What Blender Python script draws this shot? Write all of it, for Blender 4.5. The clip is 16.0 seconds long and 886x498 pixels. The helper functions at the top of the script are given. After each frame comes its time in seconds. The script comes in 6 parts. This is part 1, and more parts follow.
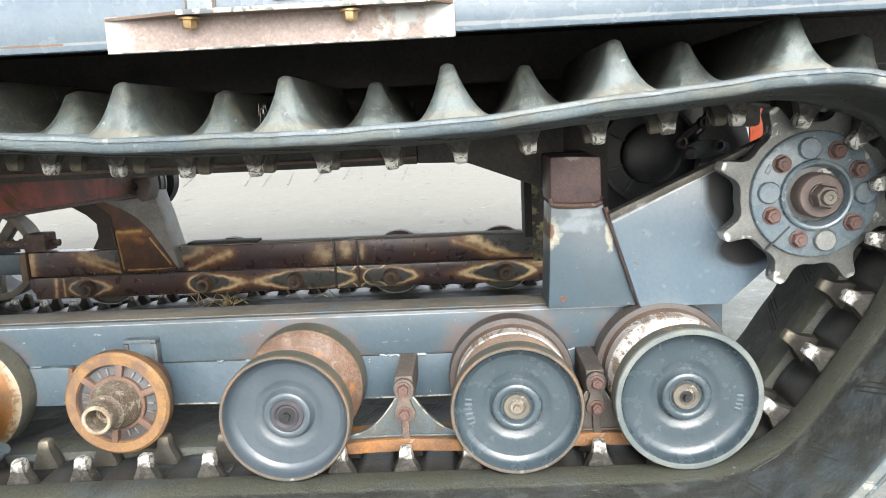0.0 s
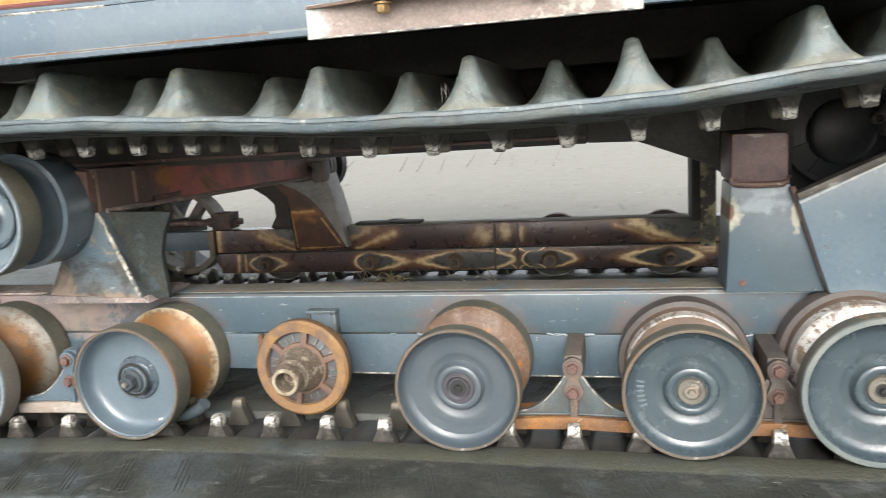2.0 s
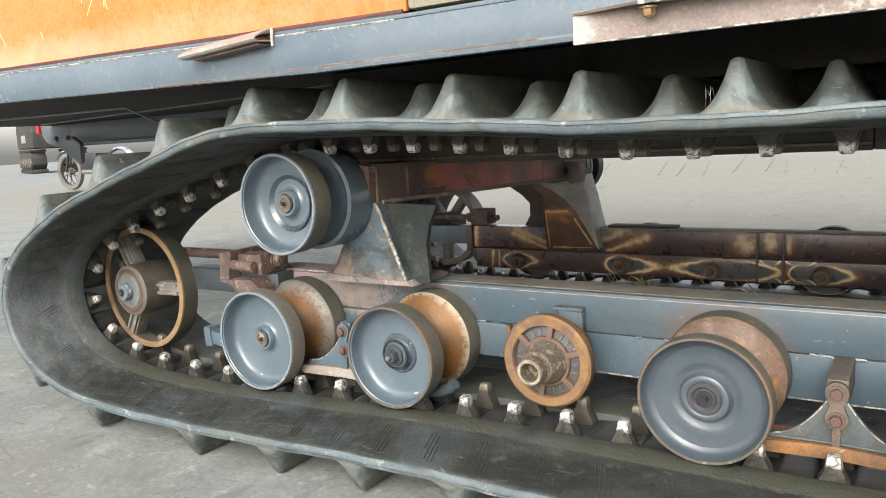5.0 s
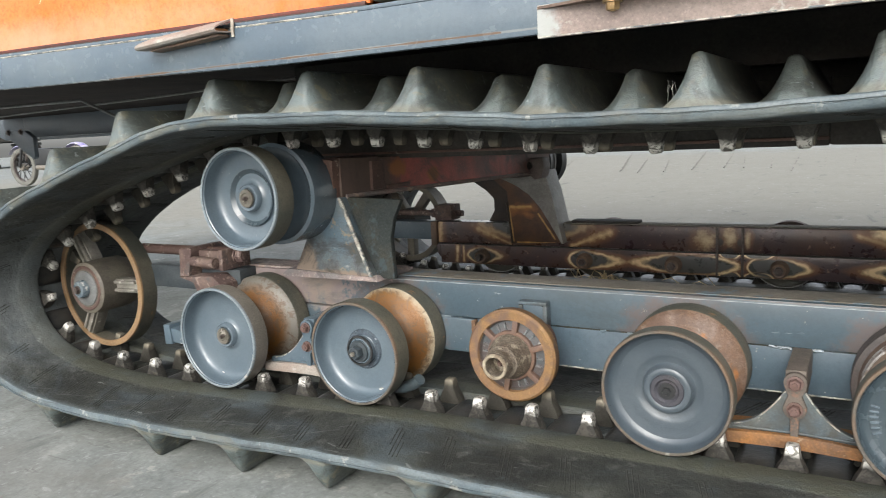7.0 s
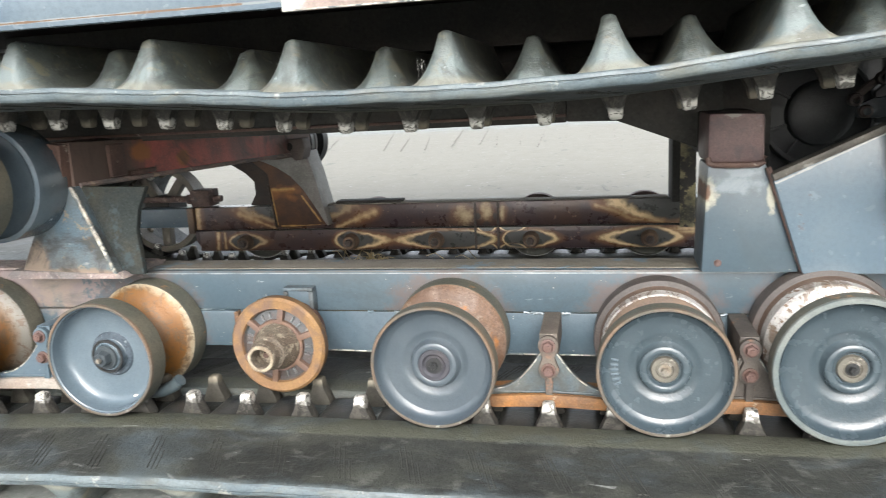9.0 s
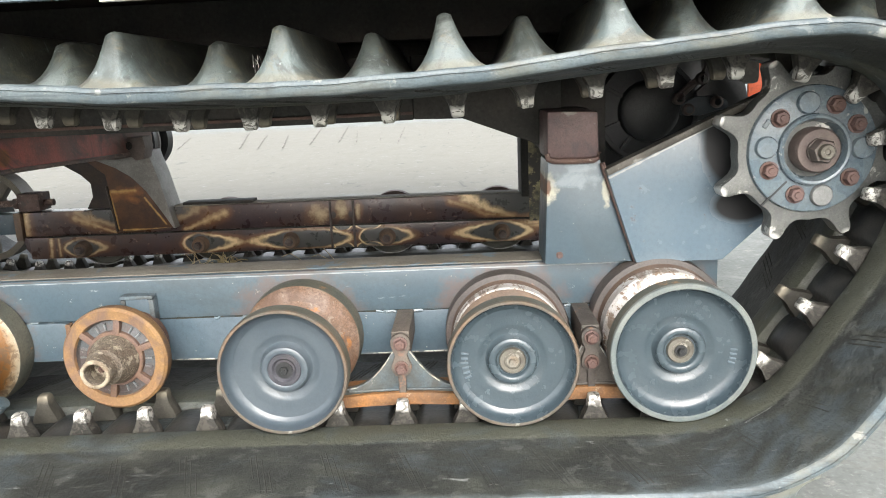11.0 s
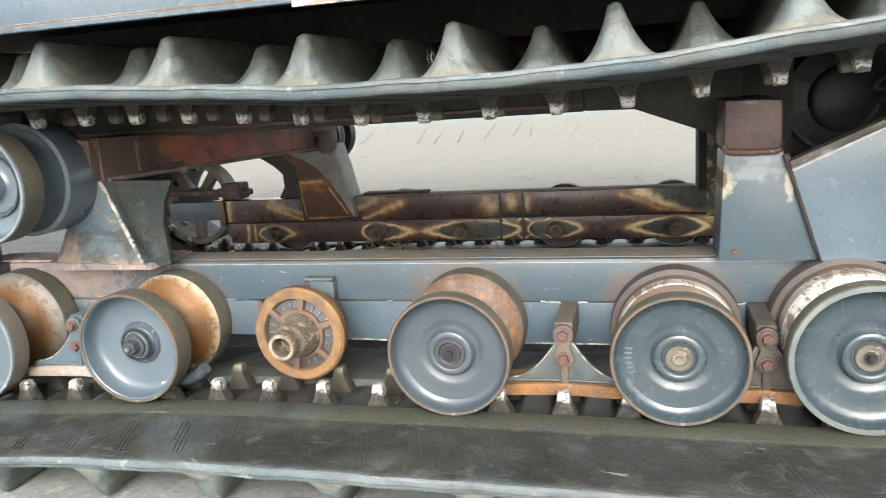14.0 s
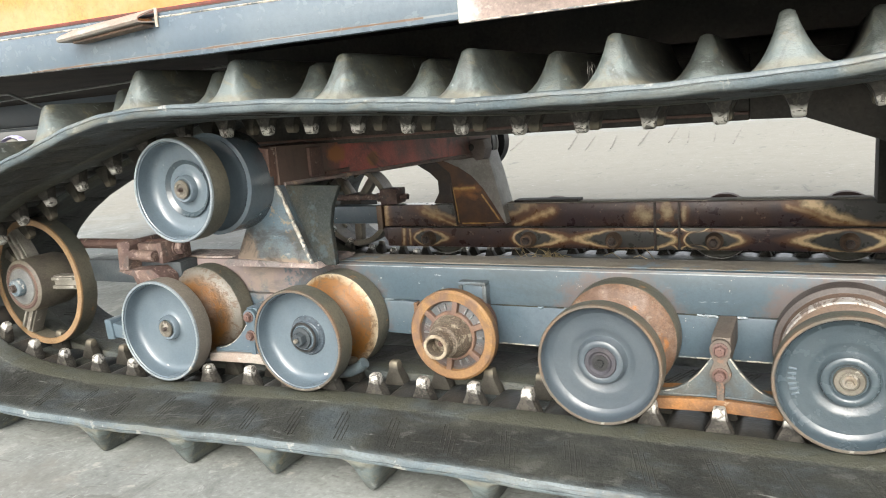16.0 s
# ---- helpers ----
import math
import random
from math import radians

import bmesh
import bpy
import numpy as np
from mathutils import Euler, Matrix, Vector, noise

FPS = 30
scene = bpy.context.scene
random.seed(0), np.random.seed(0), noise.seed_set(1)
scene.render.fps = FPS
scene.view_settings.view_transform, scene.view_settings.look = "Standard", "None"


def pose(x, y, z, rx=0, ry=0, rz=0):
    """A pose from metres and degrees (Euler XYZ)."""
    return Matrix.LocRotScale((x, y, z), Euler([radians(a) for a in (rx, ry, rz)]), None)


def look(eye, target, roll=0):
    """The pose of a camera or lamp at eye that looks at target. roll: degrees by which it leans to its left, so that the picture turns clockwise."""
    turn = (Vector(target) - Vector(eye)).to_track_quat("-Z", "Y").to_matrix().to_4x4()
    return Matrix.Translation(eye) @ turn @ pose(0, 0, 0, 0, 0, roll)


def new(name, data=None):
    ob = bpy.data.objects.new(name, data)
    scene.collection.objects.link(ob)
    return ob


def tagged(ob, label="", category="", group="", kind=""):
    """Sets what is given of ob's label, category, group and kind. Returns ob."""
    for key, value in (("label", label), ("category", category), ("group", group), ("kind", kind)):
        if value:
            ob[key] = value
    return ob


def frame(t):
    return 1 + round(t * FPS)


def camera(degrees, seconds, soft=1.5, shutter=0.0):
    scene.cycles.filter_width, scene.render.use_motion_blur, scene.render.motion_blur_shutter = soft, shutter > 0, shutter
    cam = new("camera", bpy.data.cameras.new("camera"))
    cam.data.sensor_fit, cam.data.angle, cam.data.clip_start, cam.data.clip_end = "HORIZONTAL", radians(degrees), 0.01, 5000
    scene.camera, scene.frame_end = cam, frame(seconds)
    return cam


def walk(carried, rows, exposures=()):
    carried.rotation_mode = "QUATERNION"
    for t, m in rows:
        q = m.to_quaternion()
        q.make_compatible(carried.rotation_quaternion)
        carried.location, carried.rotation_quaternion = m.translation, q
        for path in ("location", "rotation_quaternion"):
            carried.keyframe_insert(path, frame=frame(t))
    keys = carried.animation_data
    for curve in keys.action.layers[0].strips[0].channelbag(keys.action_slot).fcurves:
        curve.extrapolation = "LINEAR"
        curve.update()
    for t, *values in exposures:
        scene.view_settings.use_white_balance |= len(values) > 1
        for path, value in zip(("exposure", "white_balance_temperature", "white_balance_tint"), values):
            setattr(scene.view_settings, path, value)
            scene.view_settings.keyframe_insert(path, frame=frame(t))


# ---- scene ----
cam = camera(61.607, 16.0, soft=0.9, shutter=0.4)

# seconds, eye x y z, turn to the left, pitch, roll (degrees)
PATH = [
    (0, 0.1021, -1.0065, 0.5643, 2.17, -9.71, -2.74),
    (0.5, 0.1023, -1.0184, 0.5729, 2.02, -9.21, -2.54),
    (1, 0.0942, -1.0213, 0.5731, 3.59, -9.27, -3.07),
    (1.5, 0.0757, -1.0199, 0.5656, 8.16, -9.87, -3.86),
    (2, 0.0684, -1.0234, 0.5569, 13.62, -10.12, -3.75),
    (2.5, 0.0712, -1.0291, 0.5541, 18.77, -10.12, -3.83),
    (3, 0.0730, -1.0319, 0.5493, 23.55, -9.94, -3.80),
    (3.5, 0.0787, -1.0397, 0.5495, 28.07, -9.34, -3.58),
    (4, 0.0816, -1.0528, 0.5552, 31.16, -8.85, -3.19),
    (4.2, 0.0825, -1.0549, 0.5596, 32.07, -8.78, -3.22),
    (5.25, 0.0794, -1.0536, 0.5566, 33.00, -8.85, -3.20),
    (6.5, 0.0763, -1.0523, 0.5536, 31.63, -9.04, -3.12),
    (7, 0.0769, -1.0502, 0.5538, 30.21, -9.26, -2.97),
    (7.5, 0.0761, -1.0438, 0.5535, 26.11, -9.43, -2.93),
    (8, 0.0717, -1.0336, 0.5535, 20.55, -10.10, -3.08),
    (8.5, 0.0723, -1.0239, 0.5518, 16.36, -11.19, -3.22),
    (9, 0.0787, -1.0188, 0.5515, 12.52, -11.68, -3.07),
    (9.5, 0.0874, -1.0143, 0.5520, 8.63, -12.13, -2.94),
    (10, 0.0932, -1.0125, 0.5526, 5.19, -12.21, -2.70),
    (10.2, 0.0947, -1.0116, 0.5539, 4.07, -12.23, -2.57),
    (11.2, 0.1021, -1.0076, 0.5502, 1.90, -12.50, -2.70),
    (12.3, 0.1094, -1.0037, 0.5466, 4.30, -12.87, -2.98),
    (12.5, 0.1097, -1.0074, 0.5467, 5.89, -12.87, -2.94),
    (13, 0.1100, -1.0115, 0.5463, 9.01, -12.90, -2.99),
    (13.5, 0.1110, -1.0169, 0.5487, 11.88, -12.65, -3.30),
    (14, 0.1112, -1.0234, 0.5490, 15.45, -12.12, -3.99),
    (14.5, 0.1120, -1.0300, 0.5492, 18.91, -11.91, -3.90),
    (15, 0.1104, -1.0394, 0.5510, 22.42, -11.38, -3.88),
    (15.5, 0.1103, -1.0452, 0.5535, 25.03, -11.00, -4.07),
    (16, 0.1099, -1.0495, 0.5557, 26.87, -10.83, -4.52),
]


def aim(x, y, z, yaw, pitch, roll):
    a, b = radians(yaw), radians(pitch)
    way = Vector((-math.sin(a) * math.cos(b), math.cos(a) * math.cos(b), math.sin(b)))
    return look((x, y, z), Vector((x, y, z)) + way, roll)


EXPOSURE = [(0, 2.04, 6450, 10), (0.5, 1.98, 6400, 10), (1.0, 1.68, 6350, 10), (1.5, 1.62, 6400, 10), (2.0, 1.66, 6600, 10), (2.5, 1.78, 6850, 10), (3.0, 1.78, 6850, 10), (4.2, 1.71, 6850, 10), (6.3, 1.28, 6500, 10),
            (7.0, 1.26, 6500, 10), (7.5, 1.43, 6480, 10), (8.0, 1.68, 6400, 10), (9.0, 1.84, 6450, 10), (10.2, 1.92, 6540, 10), (12.3, 1.90, 6600, 10), (14.5, 1.83, 6720, 10), (16.0, 1.80, 6780, 10)]
walk(cam, [(row[0], aim(*row[1:])) for row in PATH], EXPOSURE)

# ---- light ----
world = bpy.data.worlds.new("yard_sky")
scene.world = world
world.use_nodes = True
wn = world.node_tree.nodes
sky = wn.new("ShaderNodeTexSky")
sky.sky_type, sky.sun_disc = "NISHITA", False
sky.sun_elevation, sky.sun_rotation = radians(34), radians(170)
sky.air_density, sky.dust_density = 1.0, 3.0
haze = wn.new("ShaderNodeHueSaturation")
haze.inputs["Saturation"].default_value = 0.28
world.node_tree.links.new(sky.outputs[0], haze.inputs["Color"])
world.node_tree.links.new(haze.outputs[0], wn["Background"].inputs[0])
wn["Background"].inputs[1].default_value = 0.15
sun = new("sun", bpy.data.lights.new("sun", "SUN"))
sun.data.energy, sun.data.angle, sun.data.color = 0.7, radians(40), (1.0, 0.975, 0.92)
sun.matrix_world = look((0.9, -4.9, 3.45), (0, 0, 0))

# ---- materials ----
def mat(name, base, rough=0.6, metal=0.0, second=None, scale=6.0, amount=0.5, grain=60.0, bump=0.15,
        spots=None, spot_scale=25.0, spot_edge=0.66, spot_rough=None, spot_metal=None, coords="Object", dist=0.003,
        grain_amount=0.22, per_object=0.0, scratch=None, scratch_scale=(3.0, 3.0, 90.0), scratch_edge=0.68, speckle=0.3, spec=0.5):
    """A surface of a base colour with cloudy patches of a second one, fine grain, relief, and chips or stains."""
    m = bpy.data.materials.new(name)
    m.use_nodes = True
    nt, nodes, links = m.node_tree, m.node_tree.nodes, m.node_tree.links
    b = nodes["Principled BSDF"]
    tc = nodes.new("ShaderNodeTexCoord")
    vec = tc.outputs[coords]
    if per_object:
        shift, own = nodes.new("ShaderNodeVectorMath"), nodes.new("ShaderNodeObjectInfo")
        shift.operation = "MULTIPLY_ADD"
        links.new(own.outputs["Random"], shift.inputs[0])
        shift.inputs[1].default_value = (7.0, 5.0, 9.0)
        links.new(vec, shift.inputs[2])
        vec = shift.outputs[0]
    def noise_tex(s, detail=6.0, rough_=0.6):
        n = nodes.new("ShaderNodeTexNoise")
        n.inputs["Scale"].default_value, n.inputs["Detail"].default_value, n.inputs["Roughness"].default_value = s, detail, rough_
        links.new(vec, n.inputs["Vector"])
        return n.outputs["Fac"]
    def ramp(fac, lo, hi):
        r = nodes.new("ShaderNodeMapRange")
        r.inputs["From Min"].default_value, r.inputs["From Max"].default_value = lo, hi
        links.new(fac, r.inputs["Value"])
        return r.outputs[0]
    def mix(fac, a, c, scale_=1.0):
        x = nodes.new("ShaderNodeMix")
        x.data_type = "RGBA"
        if fac is not None and not isinstance(fac, float):
            if scale_ != 1.0:
                k = nodes.new("ShaderNodeMath")
                k.operation = "MULTIPLY"
                k.inputs[1].default_value = scale_
                links.new(fac, k.inputs[0])
                fac = k.outputs[0]
            links.new(fac, x.inputs["Factor"])
        else:
            x.inputs["Factor"].default_value = fac
        for i, v in ((6, a), (7, c)):
            if isinstance(v, tuple):
                x.inputs[i].default_value = (*v, 1.0)
            else:
                links.new(v, x.inputs[i])
        return x.outputs[2]
    col = base
    if second:
        col = mix(ramp(noise_tex(scale), 0.42, 0.60), base, second, amount)
    fine = noise_tex(grain, 4.0, 0.7)
    dark = tuple(c * 0.45 for c in base)
    col = mix(ramp(fine, 0.45, 0.66), col, dark, grain_amount)
    speck = noise_tex(grain * 2.8, 2.0, 0.6)
    col = mix(ramp(speck, 0.52, 0.66), col, tuple(c * 0.35 for c in base), speckle)
    col = mix(ramp(speck, 0.42, 0.30), col, tuple(min(c * 1.8 + 0.02, 0.8) for c in base), speckle * 0.8)
    rr = nodes.new("ShaderNodeMapRange")
    rr.inputs["To Min"].default_value, rr.inputs["To Max"].default_value = max(rough - 0.12, 0.05), min(rough + 0.12, 1.0)
    links.new(noise_tex(grain * 0.35, 3.0), rr.inputs["Value"])
    rough_sock = rr.outputs[0]
    b.inputs["Metallic"].default_value = metal
    b.inputs["Specular IOR Level"].default_value = spec
    if spots:
        sp = ramp(noise_tex(spot_scale, 5.0, 0.65), spot_edge - 0.045, spot_edge)
        col = mix(sp, col, spots)
        if spot_rough is not None:
            x = nodes.new("ShaderNodeMix")
            links.new(sp, x.inputs["Factor"])
            links.new(rough_sock, x.inputs[2])
            x.inputs[3].default_value = spot_rough
            rough_sock = x.outputs[0]
        if spot_metal is not None:
            x = nodes.new("ShaderNodeMix")
            links.new(sp, x.inputs["Factor"])
            x.inputs[2].default_value, x.inputs[3].default_value = metal, spot_metal
            links.new(x.outputs[0], b.inputs["Metallic"])
    if scratch:
        mp = nodes.new("ShaderNodeMapping")
        mp.inputs["Scale"].default_value = scratch_scale
        mp.inputs["Rotation"].default_value = (0.15, 0.35, 0.2)
        links.new(vec, mp.inputs["Vector"])
        n = nodes.new("ShaderNodeTexNoise")
        n.inputs["Scale"].default_value, n.inputs["Detail"].default_value, n.inputs["Roughness"].default_value = 1.0, 7.0, 0.7
        links.new(mp.outputs[0], n.inputs["Vector"])
        col = mix(ramp(n.outputs["Fac"], scratch_edge - 0.05, scratch_edge + 0.02), col, scratch, 0.75)
    if per_object:
        oi = nodes.new("ShaderNodeObjectInfo")
        hs = nodes.new("ShaderNodeHueSaturation")
        r2 = nodes.new("ShaderNodeMapRange")
        r2.inputs["To Min"].default_value, r2.inputs["To Max"].default_value = 1 - per_object, 1 + per_object
        links.new(oi.outputs["Random"], r2.inputs["Value"])
        links.new(r2.outputs[0], hs.inputs["Value"])
        links.new(col, hs.inputs["Color"]) if not isinstance(col, tuple) else None
        col = hs.outputs[0]
    links.new(col, b.inputs["Base Color"])
    links.new(rough_sock, b.inputs["Roughness"])
    if bump:
        bp = nodes.new("ShaderNodeBump")
        bp.inputs["Strength"].default_value, bp.inputs["Distance"].default_value = bump, dist
        links.new(fine, bp.inputs["Height"])
        links.new(bp.outputs[0], b.inputs["Normal"])
    return m


def out_color(m):
    """The socket that feeds a material's base colour."""
    b = m.node_tree.nodes["Principled BSDF"]
    return b, b.inputs["Base Color"].links[0].from_socket


def blotches(m, places, colour, rough=0.75, wobble=0.9, soft=0.25, noise_scale=28.0, most=1.0, axes=(0, 2)):
    """Lays ragged or soft patches of another colour on a material: rust, bare metal, painted shade or reflection at (a,
    b, half a, half b).
    """
    nt = m.node_tree
    bs, src = out_color(m)
    tc = nt.nodes.new("ShaderNodeTexCoord")
    sx = nt.nodes.new("ShaderNodeSeparateXYZ")
    nt.links.new(tc.outputs["Object"], sx.inputs[0])
    nz = nt.nodes.new("ShaderNodeTexNoise")
    nz.inputs["Scale"].default_value, nz.inputs["Detail"].default_value, nz.inputs["Roughness"].default_value = noise_scale, 7.0, 0.68
    nt.links.new(tc.outputs["Object"], nz.inputs["Vector"])

    def mth(op, a, c=None, d=None):
        k = nt.nodes.new("ShaderNodeMath")
        k.operation = op
        for i, v in enumerate((a, c, d)):
            if isinstance(v, (int, float)):
                k.inputs[i].default_value = v
            elif v is not None:
                nt.links.new(v, k.inputs[i])
        return k.outputs[0]

    total = None
    for a, c, ra, rc in places:
        da = mth("POWER", mth("ABSOLUTE", mth("DIVIDE", mth("SUBTRACT", sx.outputs[axes[0]], a), ra)), 2.0)
        dc = mth("POWER", mth("ABSOLUTE", mth("DIVIDE", mth("SUBTRACT", sx.outputs[axes[1]], c), rc)), 2.0)
        d = mth("SUBTRACT", 1.0, mth("SQRT", mth("ADD", da, dc)))
        total = d if total is None else mth("MAXIMUM", total, d)
    total = mth("ADD", total, mth("MULTIPLY", mth("SUBTRACT", nz.outputs["Fac"], 0.5), wobble * 2))
    mr = nt.nodes.new("ShaderNodeMapRange")
    mr.inputs["From Min"].default_value, mr.inputs["From Max"].default_value = 0.0, soft
    mr.inputs["To Max"].default_value = most
    nt.links.new(total, mr.inputs["Value"])
    x = nt.nodes.new("ShaderNodeMix")
    x.data_type = "RGBA"
    nt.links.new(mr.outputs[0], x.inputs["Factor"])
    nt.links.new(src, x.inputs[6])
    x.inputs[7].default_value = (*colour, 1)
    nt.links.new(x.outputs[2], bs.inputs["Base Color"])
    rs = bs.inputs["Roughness"].links[0].from_socket
    y = nt.nodes.new("ShaderNodeMix")
    nt.links.new(mr.outputs[0], y.inputs["Factor"])
    nt.links.new(rs, y.inputs[2])
    y.inputs[3].default_value = rough
    nt.links.new(y.outputs[0], bs.inputs["Roughness"])
    return m


def grime(m, colour, scale=14.0, lo=0.50, hi=0.62, most=0.7, stretch=(1.0, 1.0, 1.0), warp=1.2):
    """Smears wispy stains of another colour over a material, different on every object."""
    nt = m.node_tree
    bs, src = out_color(m)
    tc, own, mp = nt.nodes.new("ShaderNodeTexCoord"), nt.nodes.new("ShaderNodeObjectInfo"), nt.nodes.new("ShaderNodeMapping")
    mp.inputs["Scale"].default_value = stretch
    nt.links.new(tc.outputs["Object"], mp.inputs["Vector"])
    shift = nt.nodes.new("ShaderNodeVectorMath")
    shift.operation = "MULTIPLY_ADD"
    nt.links.new(own.outputs["Random"], shift.inputs[0])
    shift.inputs[1].default_value = (3.0, 8.0, 5.0)
    nt.links.new(mp.outputs[0], shift.inputs[2])
    nz = nt.nodes.new("ShaderNodeTexNoise")
    for key, v in (("Scale", scale), ("Detail", 7.0), ("Roughness", 0.66), ("Distortion", warp)):
        nz.inputs[key].default_value = v
    nt.links.new(shift.outputs[0], nz.inputs["Vector"])
    mr = nt.nodes.new("ShaderNodeMapRange")
    mr.inputs["From Min"].default_value, mr.inputs["From Max"].default_value, mr.inputs["To Max"].default_value = lo, hi, most
    nt.links.new(nz.outputs["Fac"], mr.inputs["Value"])
    x = nt.nodes.new("ShaderNodeMix")
    x.data_type = "RGBA"
    nt.links.new(mr.outputs[0], x.inputs["Factor"])
    nt.links.new(src, x.inputs[6])
    x.inputs[7].default_value = (*colour, 1)
    nt.links.new(x.outputs[2], bs.inputs["Base Color"])


def radial_wear(m, r0, r1, colour, wobble=0.02, noise_scale=40.0, most=0.95):
    """Blends another colour in between two radii round the local y axis, with a ragged border."""
    nt = m.node_tree
    bs, src = out_color(m)
    tc, flat, ln = nt.nodes.new("ShaderNodeTexCoord"), nt.nodes.new("ShaderNodeVectorMath"), nt.nodes.new("ShaderNodeVectorMath")
    flat.operation, ln.operation = "MULTIPLY", "LENGTH"
    flat.inputs[1].default_value = (1.0, 0.0, 1.0)
    nt.links.new(tc.outputs["Object"], flat.inputs[0])
    nt.links.new(flat.outputs[0], ln.inputs[0])
    nz, ad, mr = nt.nodes.new("ShaderNodeTexNoise"), nt.nodes.new("ShaderNodeMath"), nt.nodes.new("ShaderNodeMapRange")
    nz.inputs["Scale"].default_value, nz.inputs["Detail"].default_value, nz.inputs["Roughness"].default_value = noise_scale, 7.0, 0.68
    nt.links.new(tc.outputs["Object"], nz.inputs["Vector"])
    ad.operation = "MULTIPLY_ADD"
    ad.inputs[1].default_value = wobble * 2
    nt.links.new(nz.outputs["Fac"], ad.inputs[0])
    nt.links.new(ln.outputs["Value"], ad.inputs[2])
    mr.inputs["From Min"].default_value, mr.inputs["From Max"].default_value, mr.inputs["To Max"].default_value = r0 + wobble, r1 + wobble, most
    nt.links.new(ad.outputs[0], mr.inputs["Value"])
    x = nt.nodes.new("ShaderNodeMix")
    x.data_type = "RGBA"
    nt.links.new(mr.outputs[0], x.inputs["Factor"])
    nt.links.new(src, x.inputs[6])
    x.inputs[7].default_value = (*colour, 1)
    nt.links.new(x.outputs[2], bs.inputs["Base Color"])


def streaks(m, segs, colour, rough=0.65, soft=0.7, noise_scale=45.0, wobble=0.7, most=0.95, axes=(0, 2)):
    """Lays ragged strokes of another colour along straight lines (x0, z0, x1, z1, half width) of the x-z or another plane."""
    nt = m.node_tree
    bs, src = out_color(m)
    tc = nt.nodes.new("ShaderNodeTexCoord")
    sx = nt.nodes.new("ShaderNodeSeparateXYZ")
    nt.links.new(tc.outputs["Object"], sx.inputs[0])
    nz = nt.nodes.new("ShaderNodeTexNoise")
    nz.inputs["Scale"].default_value, nz.inputs["Detail"].default_value, nz.inputs["Roughness"].default_value = noise_scale, 6.0, 0.65
    nt.links.new(tc.outputs["Object"], nz.inputs["Vector"])

    def mth(op, a, c=None, d=None, clamp=False):
        k = nt.nodes.new("ShaderNodeMath")
        k.operation, k.use_clamp = op, clamp
        for i, v in enumerate((a, c, d)):
            if isinstance(v, (int, float)):
                k.inputs[i].default_value = v
            elif v is not None:
                nt.links.new(v, k.inputs[i])
        return k.outputs[0]

    total = None
    for x0, z0, x1, z1, w in segs:
        dx, dz = x1 - x0, z1 - z0
        l2 = dx * dx + dz * dz
        px, pz = mth("SUBTRACT", sx.outputs[axes[0]], x0), mth("SUBTRACT", sx.outputs[axes[1]], z0)
        u = mth("ADD", mth("MULTIPLY", px, dx / l2), mth("MULTIPLY", pz, dz / l2), clamp=True)
        ex, ez = mth("SUBTRACT", px, mth("MULTIPLY", u, dx)), mth("SUBTRACT", pz, mth("MULTIPLY", u, dz))
        d = mth("SUBTRACT", 1.0, mth("DIVIDE", mth("SQRT", mth("ADD", mth("MULTIPLY", ex, ex), mth("MULTIPLY", ez, ez))), w))
        total = d if total is None else mth("MAXIMUM", total, d)
    total = mth("ADD", total, mth("MULTIPLY", mth("SUBTRACT", nz.outputs["Fac"], 0.5), wobble * 2))
    mr = nt.nodes.new("ShaderNodeMapRange")
    mr.inputs["From Min"].default_value, mr.inputs["From Max"].default_value = 0.0, soft
    mr.inputs["To Max"].default_value = most
    nt.links.new(total, mr.inputs["Value"])
    x = nt.nodes.new("ShaderNodeMix")
    x.data_type = "RGBA"
    nt.links.new(mr.outputs[0], x.inputs["Factor"])
    nt.links.new(src, x.inputs[6])
    x.inputs[7].default_value = (*colour, 1)
    nt.links.new(x.outputs[2], bs.inputs["Base Color"])
    return m


M_CONCRETE = mat("concrete", (0.230, 0.246, 0.232), 0.85, 0, (0.172, 0.186, 0.178), 5.0, 0.75, 38, 0.5, (0.30, 0.302, 0.275), 15.0, 0.665, scratch=(0.19, 0.192, 0.175), scratch_scale=(5.0, 7.0, 1.0), scratch_edge=0.63, speckle=0.25)
blotches(M_CONCRETE, [(-1.9, -0.6, 0.5, 0.25), (-1.3, -0.35, 0.4, 0.2), (-0.7, -0.42, 0.5, 0.12)], (0.155, 0.153, 0.138), 0.8, 1.1, 1.2, 7, 0.65, axes=(0, 1))
grime(M_CONCRETE, (0.120, 0.122, 0.110), 2.6, 0.54, 0.66, 0.55, (1.0, 1.0, 1.0), 1.6)
grime(M_CONCRETE, (0.34, 0.35, 0.325), 5.5, 0.60, 0.66, 0.45, (1.3, 0.8, 1.0), 1.0)
blotches(M_CONCRETE, [(-2.0, 6.5, 14.0, 4.9)], (0.212, 0.200, 0.165), 0.85, 0.35, 0.25, 2.5, 0.75, axes=(0, 1))
grime(M_CONCRETE, (0.105, 0.104, 0.095), 19.0, 0.60, 0.66, 0.6, (0.35, 1.4, 1.0), 2.0)
grime(M_CONCRETE, (0.36, 0.37, 0.35), 16.0, 0.61, 0.655, 0.45, (1.0, 0.8, 1.0), 1.4)
grime(M_CONCRETE, (0.36, 0.37, 0.35), 48.0, 0.64, 0.67, 0.4, (1.0, 0.9, 1.0), 0.8)
grime(M_CONCRETE, (0.095, 0.100, 0.095), 9.0, 0.60, 0.68, 0.55, (1.2, 0.35, 1.0), 0.8)
